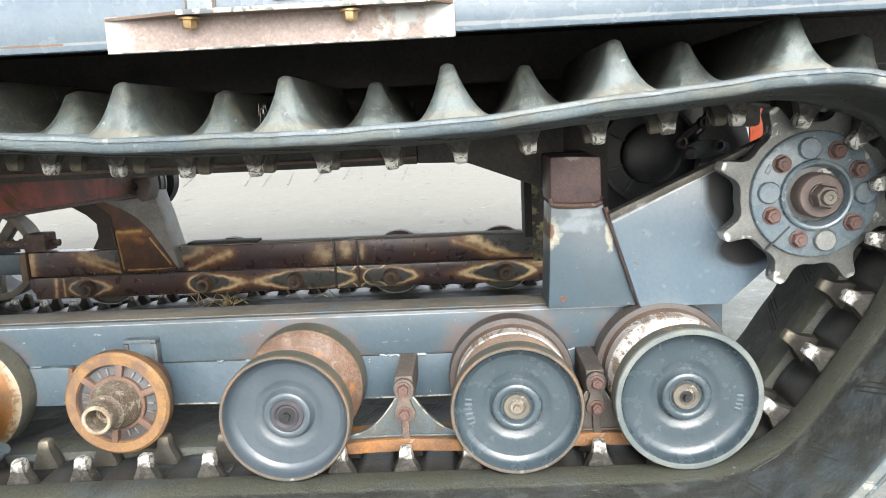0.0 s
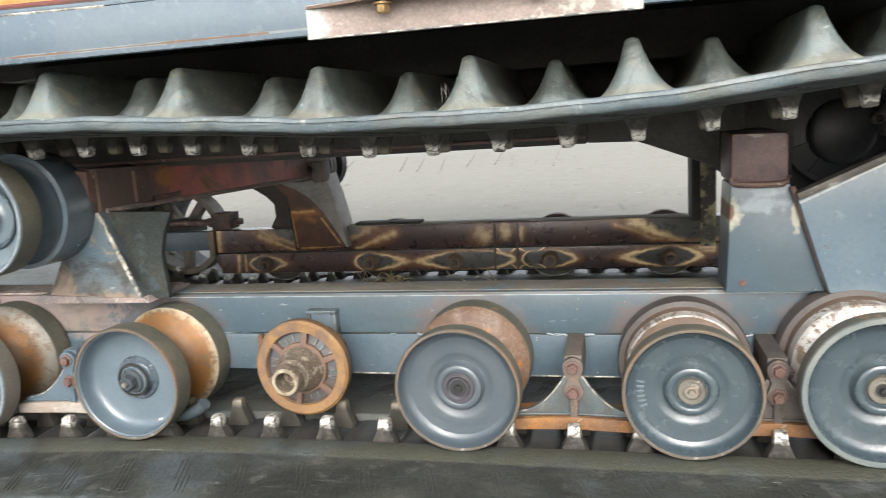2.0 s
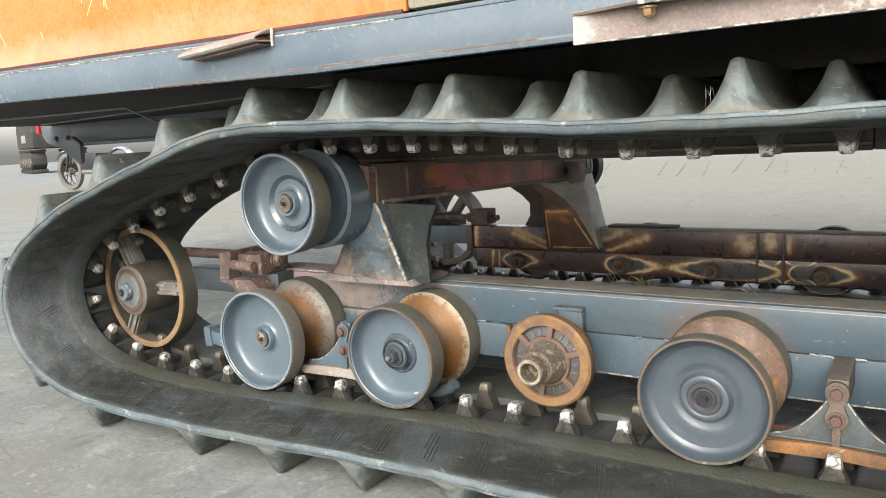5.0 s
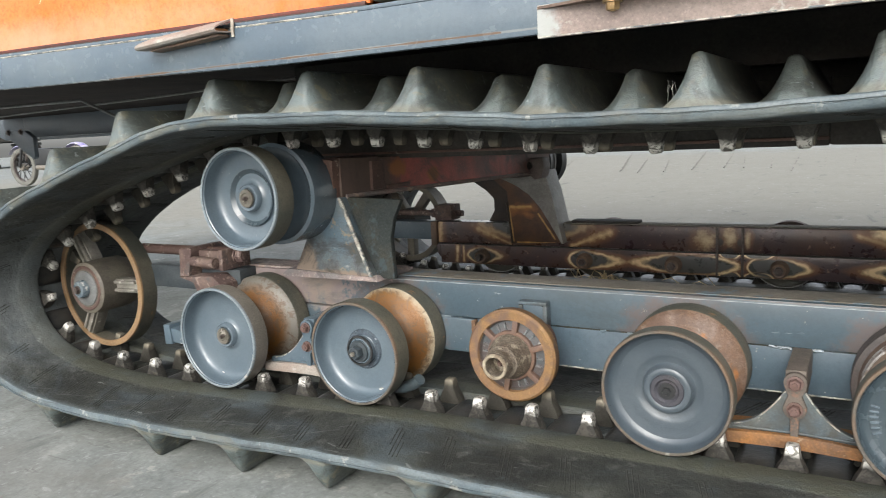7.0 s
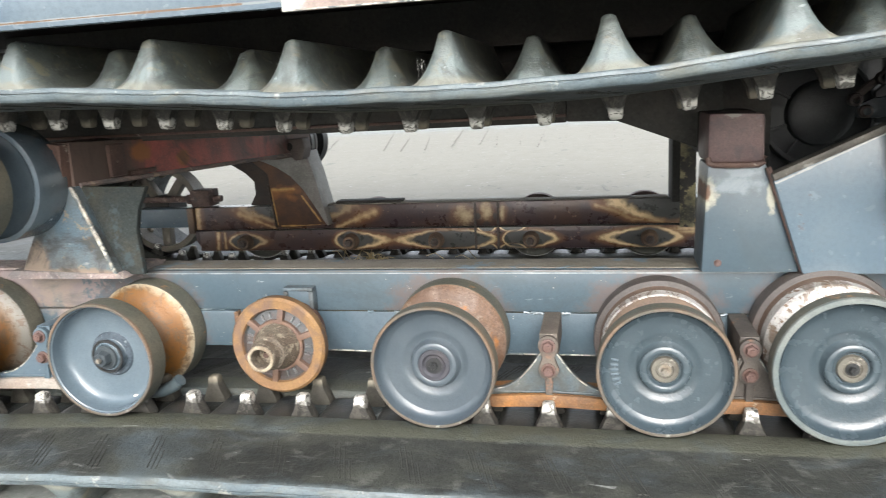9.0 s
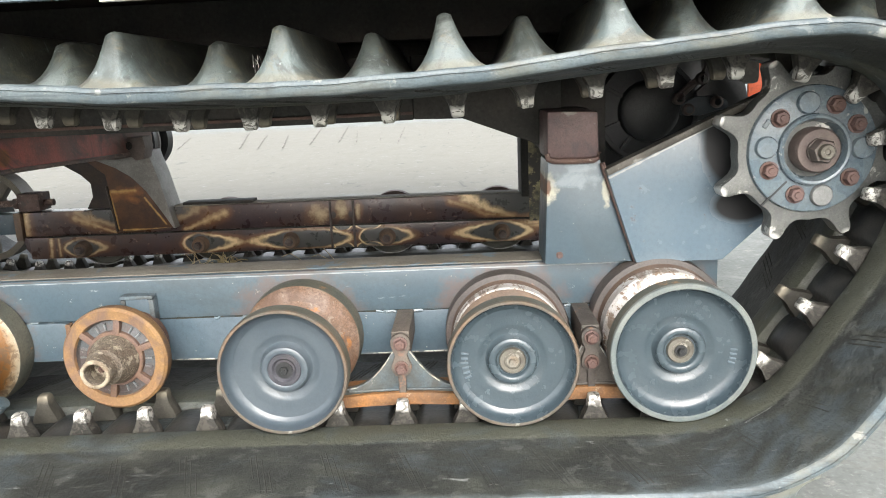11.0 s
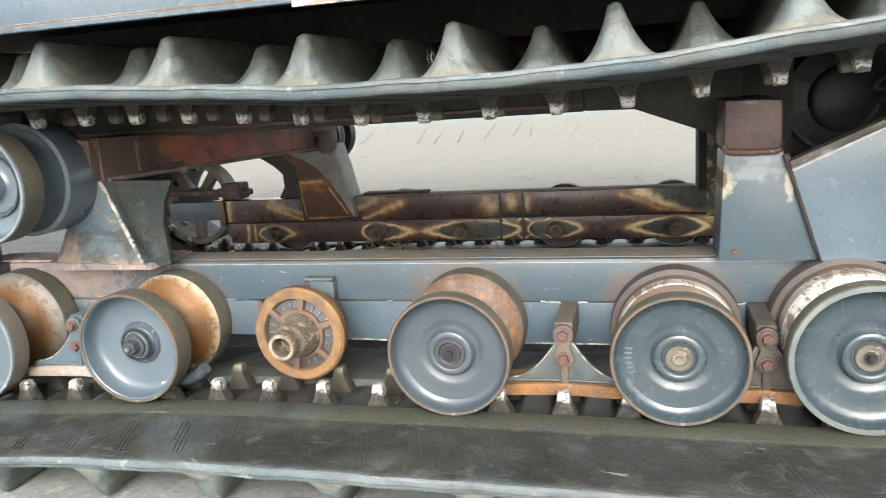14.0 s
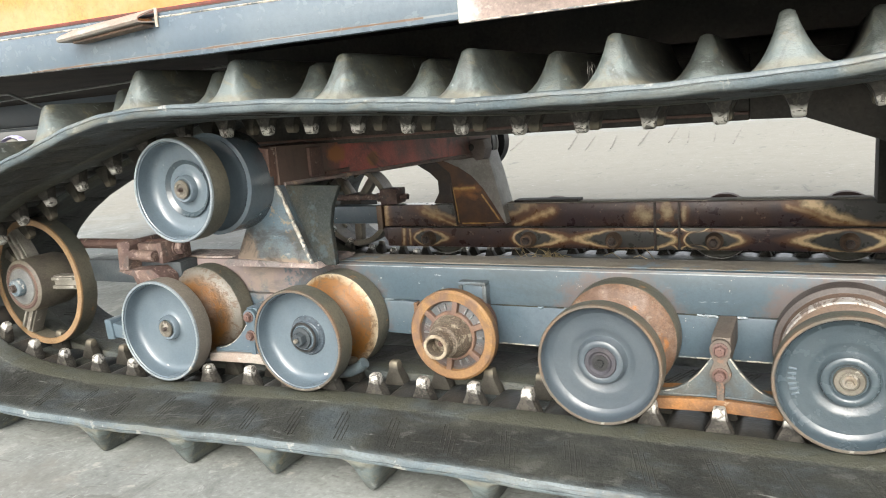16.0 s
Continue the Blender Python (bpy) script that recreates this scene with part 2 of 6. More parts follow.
M_RUBBER = mat("track_rubber", (0.018, 0.0195, 0.0175), 0.60, 0, (0.030, 0.032, 0.0275), 9.0, 0.9, 110, 0.8, (0.052, 0.054, 0.048), 22.0, 0.62, grain_amount=0.4, scratch=(0.090, 0.094, 0.088), scratch_scale=(16.0, 120.0, 120.0), scratch_edge=0.665, speckle=0.45, spec=0.38)
M_LUG, M_LUG_SHORT = (mat(n, (0.054, 0.065, 0.062), 0.55, 0, (0.090, 0.099, 0.088), 14.0, 0.85, 120, 0.4, (0.115, 0.108, 0.075), 24.0, 0.62, per_object=0.12, scratch=(0.27, 0.29, 0.28), scratch_scale=(45.0, 8.0, 12.0), scratch_edge=0.64, speckle=0.35) for n in ("lug_rubber", "short_lug_rubber"))
M_BLUE = mat("blue_grey_paint", (0.066, 0.098, 0.122), 0.36, 0, (0.10, 0.130, 0.154), 7.0, 0.7, 150, 0.1, (0.46, 0.44, 0.39), 85.0, 0.72, spot_rough=0.7, scratch=(0.33, 0.35, 0.36), scratch_scale=(9.0, 9.0, 60.0), scratch_edge=0.70, speckle=0.10)
M_RAIL = mat("hull_paint", (0.084, 0.114, 0.142), 0.25, 0, (0.115, 0.145, 0.168), 4.0, 0.8, 130, 0.08, (0.30, 0.31, 0.31), 45.0, 0.72, scratch=(0.25, 0.28, 0.30), scratch_scale=(6.0, 6.0, 50.0), scratch_edge=0.70, speckle=0.06)
M_WHEEL = mat("wheel_paint", (0.036, 0.052, 0.062), 0.25, 0, (0.050, 0.068, 0.078), 9.0, 0.8, 120, 0.42, (0.13, 0.16, 0.17), 60.0, 0.745, dist=0.0015, grain_amount=0.12, speckle=0.08)
M_WHEEL_MID = mat("dull_wheel_paint", (0.047, 0.062, 0.075), 0.34, 0, (0.064, 0.080, 0.092), 9.0, 0.8, 130, 0.30, (0.17, 0.20, 0.21), 60.0, 0.745, dist=0.0015, grain_amount=0.12, speckle=0.08)
M_WHEEL_PALE = mat("pale_wheel_paint", (0.080, 0.108, 0.130), 0.22, 0, (0.108, 0.138, 0.160), 9.0, 0.7, 150, 0.20, (0.20, 0.23, 0.24), 60.0, 0.745, dist=0.0015, grain_amount=0.12, speckle=0.08)
for m in (M_WHEEL, M_WHEEL_MID, M_WHEEL_PALE):
    m.node_tree.nodes["Principled BSDF"].inputs["Coat Weight"].default_value = 0.16 if m is M_WHEEL_MID else 0.30
    m.node_tree.nodes["Principled BSDF"].inputs["Coat Roughness"].default_value = 0.07
M_DRUM = mat("worn_drum", (0.075, 0.078, 0.064), 0.5, 0.2, (0.13, 0.115, 0.085), 12.0, 0.7, 120, 0.2, (0.22, 0.13, 0.065), 20.0, 0.68)
M_RIM = mat("rusty_rim", (0.095, 0.085, 0.070), 0.5, 0.2, (0.20, 0.11, 0.055), 11.0, 0.5, 150, 0.2, (0.24, 0.235, 0.21), 40, 0.66)
M_RUST = mat("orange_rust", (0.265, 0.120, 0.036), 0.7, 0.0, (0.12, 0.065, 0.034), 20.0, 1.0, 130, 0.5, (0.36, 0.29, 0.20), 40.0, 0.68, grain_amount=0.5)
grime(M_RUST, (0.085, 0.050, 0.030), 13.0, 0.50, 0.66, 0.7)
M_SCALE = mat("scaly_hub", (0.15, 0.125, 0.095), 0.6, 0.3, (0.095, 0.068, 0.048), 30.0, 0.8, 170, 1.0, (0.27, 0.235, 0.18), 90.0, 0.585, grain_amount=0.6, speckle=0.6)
M_WORN = mat("worn_bright_steel", (0.60, 0.59, 0.57), 0.42, 0.4, (0.42, 0.38, 0.33), 30.0, 0.9, 140, 0.5, (0.20, 0.14, 0.10), 95.0, 0.61, spot_rough=0.8, spot_metal=0.0)
grime(M_WORN, (0.15, 0.10, 0.065), 38.0, 0.52, 0.58, 0.8, (1.0, 0.35, 1.0))
M_BROWN = mat("brown_rust", (0.078, 0.046, 0.038), 0.65, 0.1, (0.130, 0.075, 0.055), 18.0, 0.8, 120, 0.35, (0.24, 0.20, 0.165), 40.0, 0.66)
M_PINK = mat("faded_primer", (0.27, 0.19, 0.165), 0.7, 0, (0.15, 0.14, 0.135), 12.0, 0.9, 110, 0.25, (0.36, 0.27, 0.2), 22.0, 0.64)
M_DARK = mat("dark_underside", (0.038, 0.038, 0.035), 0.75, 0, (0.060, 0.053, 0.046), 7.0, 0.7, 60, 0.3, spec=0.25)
M_DARK_BROWN = mat("dark_brown_floor_plate", (0.024, 0.018, 0.016), 0.8, 0, (0.045, 0.033, 0.027), 7.0, 0.7, 60, 0.3, spec=0.15)
M_RED = mat("red_paint", (0.40, 0.082, 0.060), 0.5, 0, (0.14, 0.06, 0.05), 9.0, 0.8, 100, 0.2, (0.22, 0.09, 0.035), 11.0, 0.69)
M_GREYCAST = mat("grey_cast_iron", (0.20, 0.205, 0.20), 0.5, 0.35, (0.12, 0.125, 0.125), 14.0, 0.8, 130, 0.3, (0.3, 0.24, 0.17), 40, 0.7)
M_SPROCKET = mat("sprocket_paint", (0.112, 0.150, 0.176), 0.28, 0, (0.14, 0.165, 0.175), 22.0, 0.8, 130, 0.25, (0.42, 0.42, 0.39), 55.0, 0.68)
M_BOLT = mat("rusty_bolt", (0.125, 0.080, 0.072), 0.7, 0.2, (0.12, 0.065, 0.05), 40.0, 0.8, 200, 0.3)
M_STEEL = mat("bare_steel", (0.34, 0.32, 0.28), 0.4, 0.7, (0.2, 0.15, 0.1), 30.0, 0.7, 160, 0.2)
M_BRASS = mat("brass_zinc", (0.40, 0.30, 0.16), 0.4, 0.7, (0.3, 0.18, 0.08), 40.0, 0.7, 160, 0.15)
M_ORANGE = mat("orange_panel", (0.68, 0.132, 0.014), 0.32, 0, (0.62, 0.22, 0.07), 2.2, 0.8, 60, 0.04, (0.75, 0.45, 0.26), 9.0, 0.74)
M_BEIGE = mat("weathered_angle", (0.28, 0.255, 0.225), 0.6, 0, (0.24, 0.185, 0.155), 14.0, 0.8, 110, 0.2, (0.36, 0.36, 0.33), 18.0, 0.66)
M_EDGE = mat("chipped_edge", (0.50, 0.47, 0.40), 0.6, 0.1, (0.3, 0.25, 0.19), 30.0, 0.8, 120, 0.2)
# Serves rubbed edges and edges whose catch of light is painted on.
M_EDGE_WORN_LIT = mat("worn_or_lit_plate_edge", (0.46, 0.44, 0.38), 0.6, 0.1, (0.24, 0.21, 0.17), 40.0, 0.9, 120, 0.3)
grime(M_EDGE_WORN_LIT, (0.075, 0.090, 0.095), 55.0, 0.48, 0.56, 0.95)
M_STRAW = mat("straw", (0.50, 0.41, 0.24), 0.8, 0, (0.3, 0.22, 0.1), 60.0, 0.7, 200, 0.1)
M_STEEL_DARK = mat("dark_steel", (0.11, 0.095, 0.085), 0.5, 0.4, (0.07, 0.05, 0.045), 30.0, 0.8, 150, 0.25)
M_DARKBURN = mat("dark_burnt", (0.028, 0.022, 0.02), 0.6, 0.1, (0.06, 0.035, 0.02), 9.0, 0.8, 100, 0.2)
M_OLIVE = mat("yellowed_paint", (0.40, 0.35, 0.19), 0.6, 0, (0.045, 0.045, 0.038), 16.0, 1.0, 100, 0.2, (0.05, 0.045, 0.04), 30.0, 0.56)
M_DARKPLATE = mat("dark_blue_plate", (0.035, 0.045, 0.052), 0.45, 0.1, (0.06, 0.07, 0.075), 20.0, 0.7, 120, 0.2)
M_RED_BRIGHT = mat("red_plastic", (0.5, 0.02, 0.015), 0.35, 0, (0.4, 0.02, 0.02), 10, 0.5, 80, 0.05)
M_PURPLE = mat("purple_plastic", (0.16, 0.12, 0.38), 0.3, 0, (0.6, 0.6, 0.65), 5.0, 0.8, 80, 0.03)
M_JOINT = mat("floor_joint_dirt", (0.15, 0.14, 0.125), 0.9, 0, (0.3, 0.28, 0.25), 3.0, 0.9, 60, 0.1)
M_PAD = mat("core_rubber", (0.011, 0.013, 0.014), 0.38, 0, (0.04, 0.038, 0.034), 20.0, 0.8, 120, 0.3)
M_RED_DULL = mat("dull_red", (0.11, 0.022, 0.014), 0.5, 0, (0.03, 0.015, 0.012), 8.0, 0.7, 80, 0.05)
M_BLACK = mat("black_casting", (0.017, 0.019, 0.020), 0.4, 0.1, (0.03, 0.03, 0.03), 10.0, 0.6, 80, 0.2)


def tipped(name, low, high, z0, z1):
    """A material whose worn tip shows bare metal above a local height."""
    m = mat(name, low, 0.6, 0, tuple(c * 1.6 for c in low), 40.0, 0.7, 150, 0.3, per_object=0.2, spec=0.2)
    nt = m.node_tree
    b, src = out_color(m)
    tc = nt.nodes.new("ShaderNodeTexCoord")
    sx = nt.nodes.new("ShaderNodeSeparateXYZ")
    nt.links.new(tc.outputs["Object"], sx.inputs[0])
    nz = nt.nodes.new("ShaderNodeTexNoise")
    nz.inputs["Scale"].default_value = 75
    nt.links.new(tc.outputs["Object"], nz.inputs["Vector"])
    ad = nt.nodes.new("ShaderNodeMath")
    ad.operation = "MULTIPLY_ADD"
    ad.inputs[1].default_value = 0.016
    nt.links.new(nz.outputs["Fac"], ad.inputs[0])
    nt.links.new(sx.outputs[2], ad.inputs[2])
    mr = nt.nodes.new("ShaderNodeMapRange")
    mr.inputs["From Min"].default_value, mr.inputs["From Max"].default_value = z0 + 0.008, z1 + 0.008
    nt.links.new(ad.outputs[0], mr.inputs["Value"])
    x = nt.nodes.new("ShaderNodeMix")
    x.data_type = "RGBA"
    nt.links.new(mr.outputs[0], x.inputs["Factor"])
    nt.links.new(src, x.inputs[6])
    x.inputs[7].default_value = (*high, 1)
    nt.links.new(x.outputs[2], b.inputs["Base Color"])
    k = nt.nodes.new("ShaderNodeMath")
    k.operation = "MULTIPLY"
    k.inputs[1].default_value = 0.7
    nt.links.new(mr.outputs[0], k.inputs[0])
    nt.links.new(k.outputs[0], b.inputs["Metallic"])
    return m


M_TOOTH_DULL = tipped("dull_guide_tooth", (0.030, 0.028, 0.023), (0.20, 0.18, 0.14), 0.015, 0.027)
M_TOOTH = tipped("guide_tooth", (0.026, 0.025, 0.022), (0.56, 0.55, 0.51), 0.013, 0.020)
grime(M_TOOTH, (0.060, 0.055, 0.047), 85.0, 0.50, 0.55, 0.8)


# ---- mesh helpers ----
def link_mesh(name, bm, material, smooth=True, angle=40):
    me = bpy.data.meshes.new(name)
    bmesh.ops.recalc_face_normals(bm, faces=bm.faces)
    for fc in bm.faces:
        fc.smooth = smooth
    if smooth:
        lim = radians(angle)
        for e in bm.edges:
            if len(e.link_faces) == 2 and e.calc_face_angle(0) > lim:
                e.smooth = False
    bm.to_mesh(me)
    bm.free()
    for m in (material if isinstance(material, (list, tuple)) else [material]):
        me.materials.append(m)
    return me


def part(name, bm, material, parent=None, label="", smooth=True, angle=40):
    ob = new(name, link_mesh(name, bm, material, smooth, angle))
    ob.parent = parent
    if label:
        tagged(ob, label)
    return ob


def thing(name, label, category, at=(0, 0, 0), group="", kind=""):
    ob = new(name)
    ob.location = at
    return tagged(ob, label, category, group, kind)


def bevel_sharp(bm, width, segs=2, angle=35):
    lim = radians(angle)
    es = [e for e in bm.edges if len(e.link_faces) == 2 and e.calc_face_angle(0) > lim]
    if es and width:
        bmesh.ops.bevel(bm, geom=es, offset=width, segments=segs, profile=0.6, affect="EDGES", clamp_overlap=True)
    return bm


def box(x0, x1, y0, y1, z0, z1, bev=0.002, bm=None, segs=2):
    b = bmesh.new()
    bmesh.ops.create_cube(b, size=1)
    for v in b.verts:
        v.co = Vector((x0 + (v.co.x + 0.5) * (x1 - x0), y0 + (v.co.y + 0.5) * (y1 - y0), z0 + (v.co.z + 0.5) * (z1 - z0)))
    bevel_sharp(b, bev, segs)
    return join(bm, b)


def join(bm, b, m=None):
    if m is not None:
        bmesh.ops.transform(b, matrix=m, verts=b.verts)
    if bm is None:
        return b
    me = bpy.data.meshes.new("tmp")
    b.to_mesh(me)
    b.free()
    bm.from_mesh(me)
    bpy.data.meshes.remove(me)
    return bm


def lathe(profile, segs=48, bm=None, closed=False):
    """Turns a profile of (radius, y) round the y axis."""
    b = bmesh.new()
    rings = []
    for r, y in profile:
        if r < 1e-6:
            rings.append([b.verts.new((0, y, 0))])
        else:
            rings.append([b.verts.new((r * math.cos(2 * math.pi * i / segs), y, r * math.sin(2 * math.pi * i / segs))) for i in range(segs)])
    pairs = list(zip(rings, rings[1:])) + ([(rings[-1], rings[0])] if closed else [])
    for a, c in pairs:
        for i in range(segs):
            j = (i + 1) % segs
            if len(a) == 1 and len(c) == 1:
                continue
            if len(a) == 1:
                b.faces.new((a[0], c[i], c[j]))
            elif len(c) == 1:
                b.faces.new((a[i], c[0], a[j]))
            else:
                b.faces.new((a[i], c[i], c[j], a[j]))
    return join(bm, b)


def prism(points, y0, y1, bev=0.002, bm=None):
    """A plate: a polygon of (x, z) points with thickness from y0 to y1."""
    b = bmesh.new()
    lo = [b.verts.new((x, y0, z)) for x, z in points]
    hi = [b.verts.new((x, y1, z)) for x, z in points]
    n = len(points)
    b.faces.new(lo)
    b.faces.new(hi[::-1])
    for i in range(n):
        j = (i + 1) % n
        b.faces.new((lo[i], hi[i], hi[j], lo[j]))
    bmesh.ops.recalc_face_normals(b, faces=b.faces)
    bevel_sharp(b, bev, 2, 20)
    return join(bm, b)


def tube(path, r, segs=10, bm=None, caps=True):
    """A round bar along a list of points."""
    b = bmesh.new()
    rings = []
    pts = [Vector(p) for p in path]
    for i, p in enumerate(pts):
        t = (pts[min(i + 1, len(pts) - 1)] - pts[max(i - 1, 0)]).normalized()
        side = t.cross(Vector((0, 0, 1)) if abs(t.z) < 0.9 else Vector((1, 0, 0))).normalized()
        up = side.cross(t)
        rr = r[i] if isinstance(r, (list, tuple)) else r
        rings.append([b.verts.new(p + rr * (math.cos(2 * math.pi * k / segs) * side + math.sin(2 * math.pi * k / segs) * up)) for k in range(segs)])
    for a, c in zip(rings, rings[1:]):
        for k in range(segs):
            b.faces.new((a[k], c[k], c[(k + 1) % segs], a[(k + 1) % segs]))
    if caps:
        b.faces.new(rings[0])
        b.faces.new(rings[-1][::-1])
    return join(bm, b)


def hexbolt(r, h, washer=1.35, segs=6, turn=0.0):
    """A hexagon bolt head on a washer, its axis along -y from the origin."""
    b = lathe([(0, -h), (r * 0.86, -h), (r, -h * 0.8), (r, -h * 0.15)], segs)
    bmesh.ops.rotate(b, verts=b.verts, cent=(0, 0, 0), matrix=Matrix.Rotation(turn, 3, "Y"))
    lathe([(0, -h * 0.22), (r * washer, -h * 0.22), (r * washer, 0), (0, 0)], 20, b)
    lathe([(r * 0.45, -h * 0.98), (r * 0.4, -h * 1.12), (0, -h * 1.12)], 12, b)
    return b


def moved(bm, x, y, z, rx=0, ry=0, rz=0):
    bmesh.ops.transform(bm, matrix=pose(x, y, z, rx, ry, rz), verts=bm.verts)
    return bm


# Pinkish pale reflection along the cover's lower edge, painted into the orange.
blotches(M_ORANGE, [(-1.6, 0.742, 1.3, 0.05)], (0.72, 0.36, 0.24), 0.45, 0.9, 1.2, 14, 0.8)
RND = random.Random(11)
streaks(M_ORANGE, [(x, z, x + RND.uniform(-0.02, 0.03), z + RND.uniform(0.01, 0.06), 0.0016) for x, z in ((RND.uniform(-1.7, -0.6), RND.uniform(0.76, 0.84)) for _ in range(16))], (0.85, 0.62, 0.42), 0.5, 0.6, 60, 0.5, 0.8)
streaks(M_RAIL, [(-2.0, 0.6586, 0.9, 0.6586, 0.0018)], (0.24, 0.245, 0.235), 0.7, 0.5, 24, 1.9, 0.6)
streaks(M_RAIL, [(-1.0, 0.6585, -0.3, 0.6585, 0.0012)], (0.13, 0.08, 0.05), 0.8, 0.5, 18, 1.6)
M_FRONT = mat("front_beam_paint", (0.088, 0.110, 0.132), 0.35, 0, (0.09, 0.10, 0.11), 5.0, 0.7, 110, 0.1, (0.2, 0.15, 0.1), 22.0, 0.70)


# ---- setting ----
def ground_sheet():
    """One sheet to the horizon, a little lower under the machine's front than under its rear."""
    b = bmesh.new()
    xs = [-60, -12, -3, -1.8] + [-1.3 + 0.1 * i for i in range(11)] + [0.6, 4, 60]
    ys = [-60, -6, -1, 0, 1, 3, 12, 60]
    def level(x):
        u = min(max((x + 1.25) / 0.85, 0), 1)
        return -0.018 + 0.018 * u * u * (3 - 2 * u)
    rows = [[b.verts.new((x, y, level(x))) for x in xs] for y in ys]
    for a, c in zip(rows, rows[1:]):
        for i in range(len(xs) - 1):
            b.faces.new((a[i], a[i + 1], c[i + 1], c[i]))
    return b


ground = part("ground", ground_sheet(), M_CONCRETE)
tagged(ground, "worn grey concrete yard floor with scuffs and stains", "floor", kind="structure")


# ---- the rubber track's loop ----
IDLER, SPROCKET, CARRIER, LAST = (-1.466, 0.243), (0.562, 0.452), (-0.856, 0.451), (0.379, 0.192)


def spline(pts, n=8):
    res = []
    for i in range(1, len(pts) - 2):
        p0, p1, p2, p3 = (Vector(p) for p in pts[i - 1:i + 3])
        for k in range(n):
            t = k / n
            res.append(tuple(0.5 * ((2 * p1) + (p2 - p0) * t + (2 * p0 - 5 * p1 + 4 * p2 - p3) * t * t + (3 * p1 - p0 - 3 * p2 + p3) * t ** 3)))
    return res + [tuple(pts[-2])]


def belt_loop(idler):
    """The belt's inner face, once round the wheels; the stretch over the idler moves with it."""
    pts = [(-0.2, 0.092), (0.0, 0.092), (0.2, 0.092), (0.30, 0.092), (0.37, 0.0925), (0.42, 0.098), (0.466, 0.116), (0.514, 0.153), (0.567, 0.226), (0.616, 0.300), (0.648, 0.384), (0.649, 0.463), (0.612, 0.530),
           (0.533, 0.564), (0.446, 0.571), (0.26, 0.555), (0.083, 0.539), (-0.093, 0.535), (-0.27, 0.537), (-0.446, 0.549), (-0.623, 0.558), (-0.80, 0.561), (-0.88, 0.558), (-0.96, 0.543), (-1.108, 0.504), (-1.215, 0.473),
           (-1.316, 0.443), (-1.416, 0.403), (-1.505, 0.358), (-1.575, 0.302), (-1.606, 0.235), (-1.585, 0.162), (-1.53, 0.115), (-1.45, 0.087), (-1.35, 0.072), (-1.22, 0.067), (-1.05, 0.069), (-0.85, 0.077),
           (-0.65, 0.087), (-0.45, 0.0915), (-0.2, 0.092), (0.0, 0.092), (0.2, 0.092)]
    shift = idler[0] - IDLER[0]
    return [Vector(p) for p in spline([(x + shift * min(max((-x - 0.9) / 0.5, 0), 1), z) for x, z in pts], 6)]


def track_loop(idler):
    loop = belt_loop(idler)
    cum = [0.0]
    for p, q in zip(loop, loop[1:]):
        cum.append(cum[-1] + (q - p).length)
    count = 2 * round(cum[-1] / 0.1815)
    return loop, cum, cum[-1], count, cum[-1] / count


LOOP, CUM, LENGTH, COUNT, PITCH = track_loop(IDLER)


def on_loop(s):
    """The place and direction on the belt's inner face, s metres along it."""
    s %= LENGTH
    i = min(int(np.searchsorted(CUM, s, side="right")) - 1, len(LOOP) - 2)
    u = (s - CUM[i]) / (CUM[i + 1] - CUM[i])
    return LOOP[i].lerp(LOOP[i + 1], u)


def heading(s, h=0.012):
    d = on_loop(s + h) - on_loop(s - h)
    return d.normalized()


def belt_mesh(n):
    b = bmesh.new()
    near = [(-0.046, 0.014), (-0.0475, 0.010), (-0.0495, 0.001), (-0.052, 0.0), (-0.096, 0.0), (-0.099, 0.0012), (-0.103, 0.0026), (-0.165, 0.0060), (-0.221, 0.0100), (-0.2265, 0.0118), (-0.2290, 0.0155), (-0.2296, 0.0195), (-0.2298, 0.0205), (-0.2284, 0.0212), (-0.2284, 0.0218),
            (-0.2300, 0.0225), (-0.2300, 0.0258), (-0.2275, 0.028)]
    section = [(y, k) for y, k in reversed(near)] + [(-y, k) for y, k in near] + [(0.1, 0.028), (-0.1, 0.028)]
    rings = []
    for i in range(n):
        s = LENGTH * i / n
        p, d = on_loop(s), heading(s)
        out = Vector((d.y, -d.x))
        ring = []
        for y, k in section:
            w = 0.0007 * math.sin(s * 31 + y * 9) + 0.0005 * math.sin(s * 77) if k > 0.009 and abs(y) > 0.06 else 0
            q = p + out * (k + w)
            ring.append(b.verts.new((q.x, y, q.y)))
        rings.append(ring)
    m = len(section)
    for i in range(n):
        a, c = rings[i], rings[(i + 1) % n]
        for k in range(m):
            fc = b.faces.new((a[k], a[(k + 1) % m], c[(k + 1) % m], c[k]))
            fc.material_index = 1 if k < 8 or k > 26 else 0
    return b


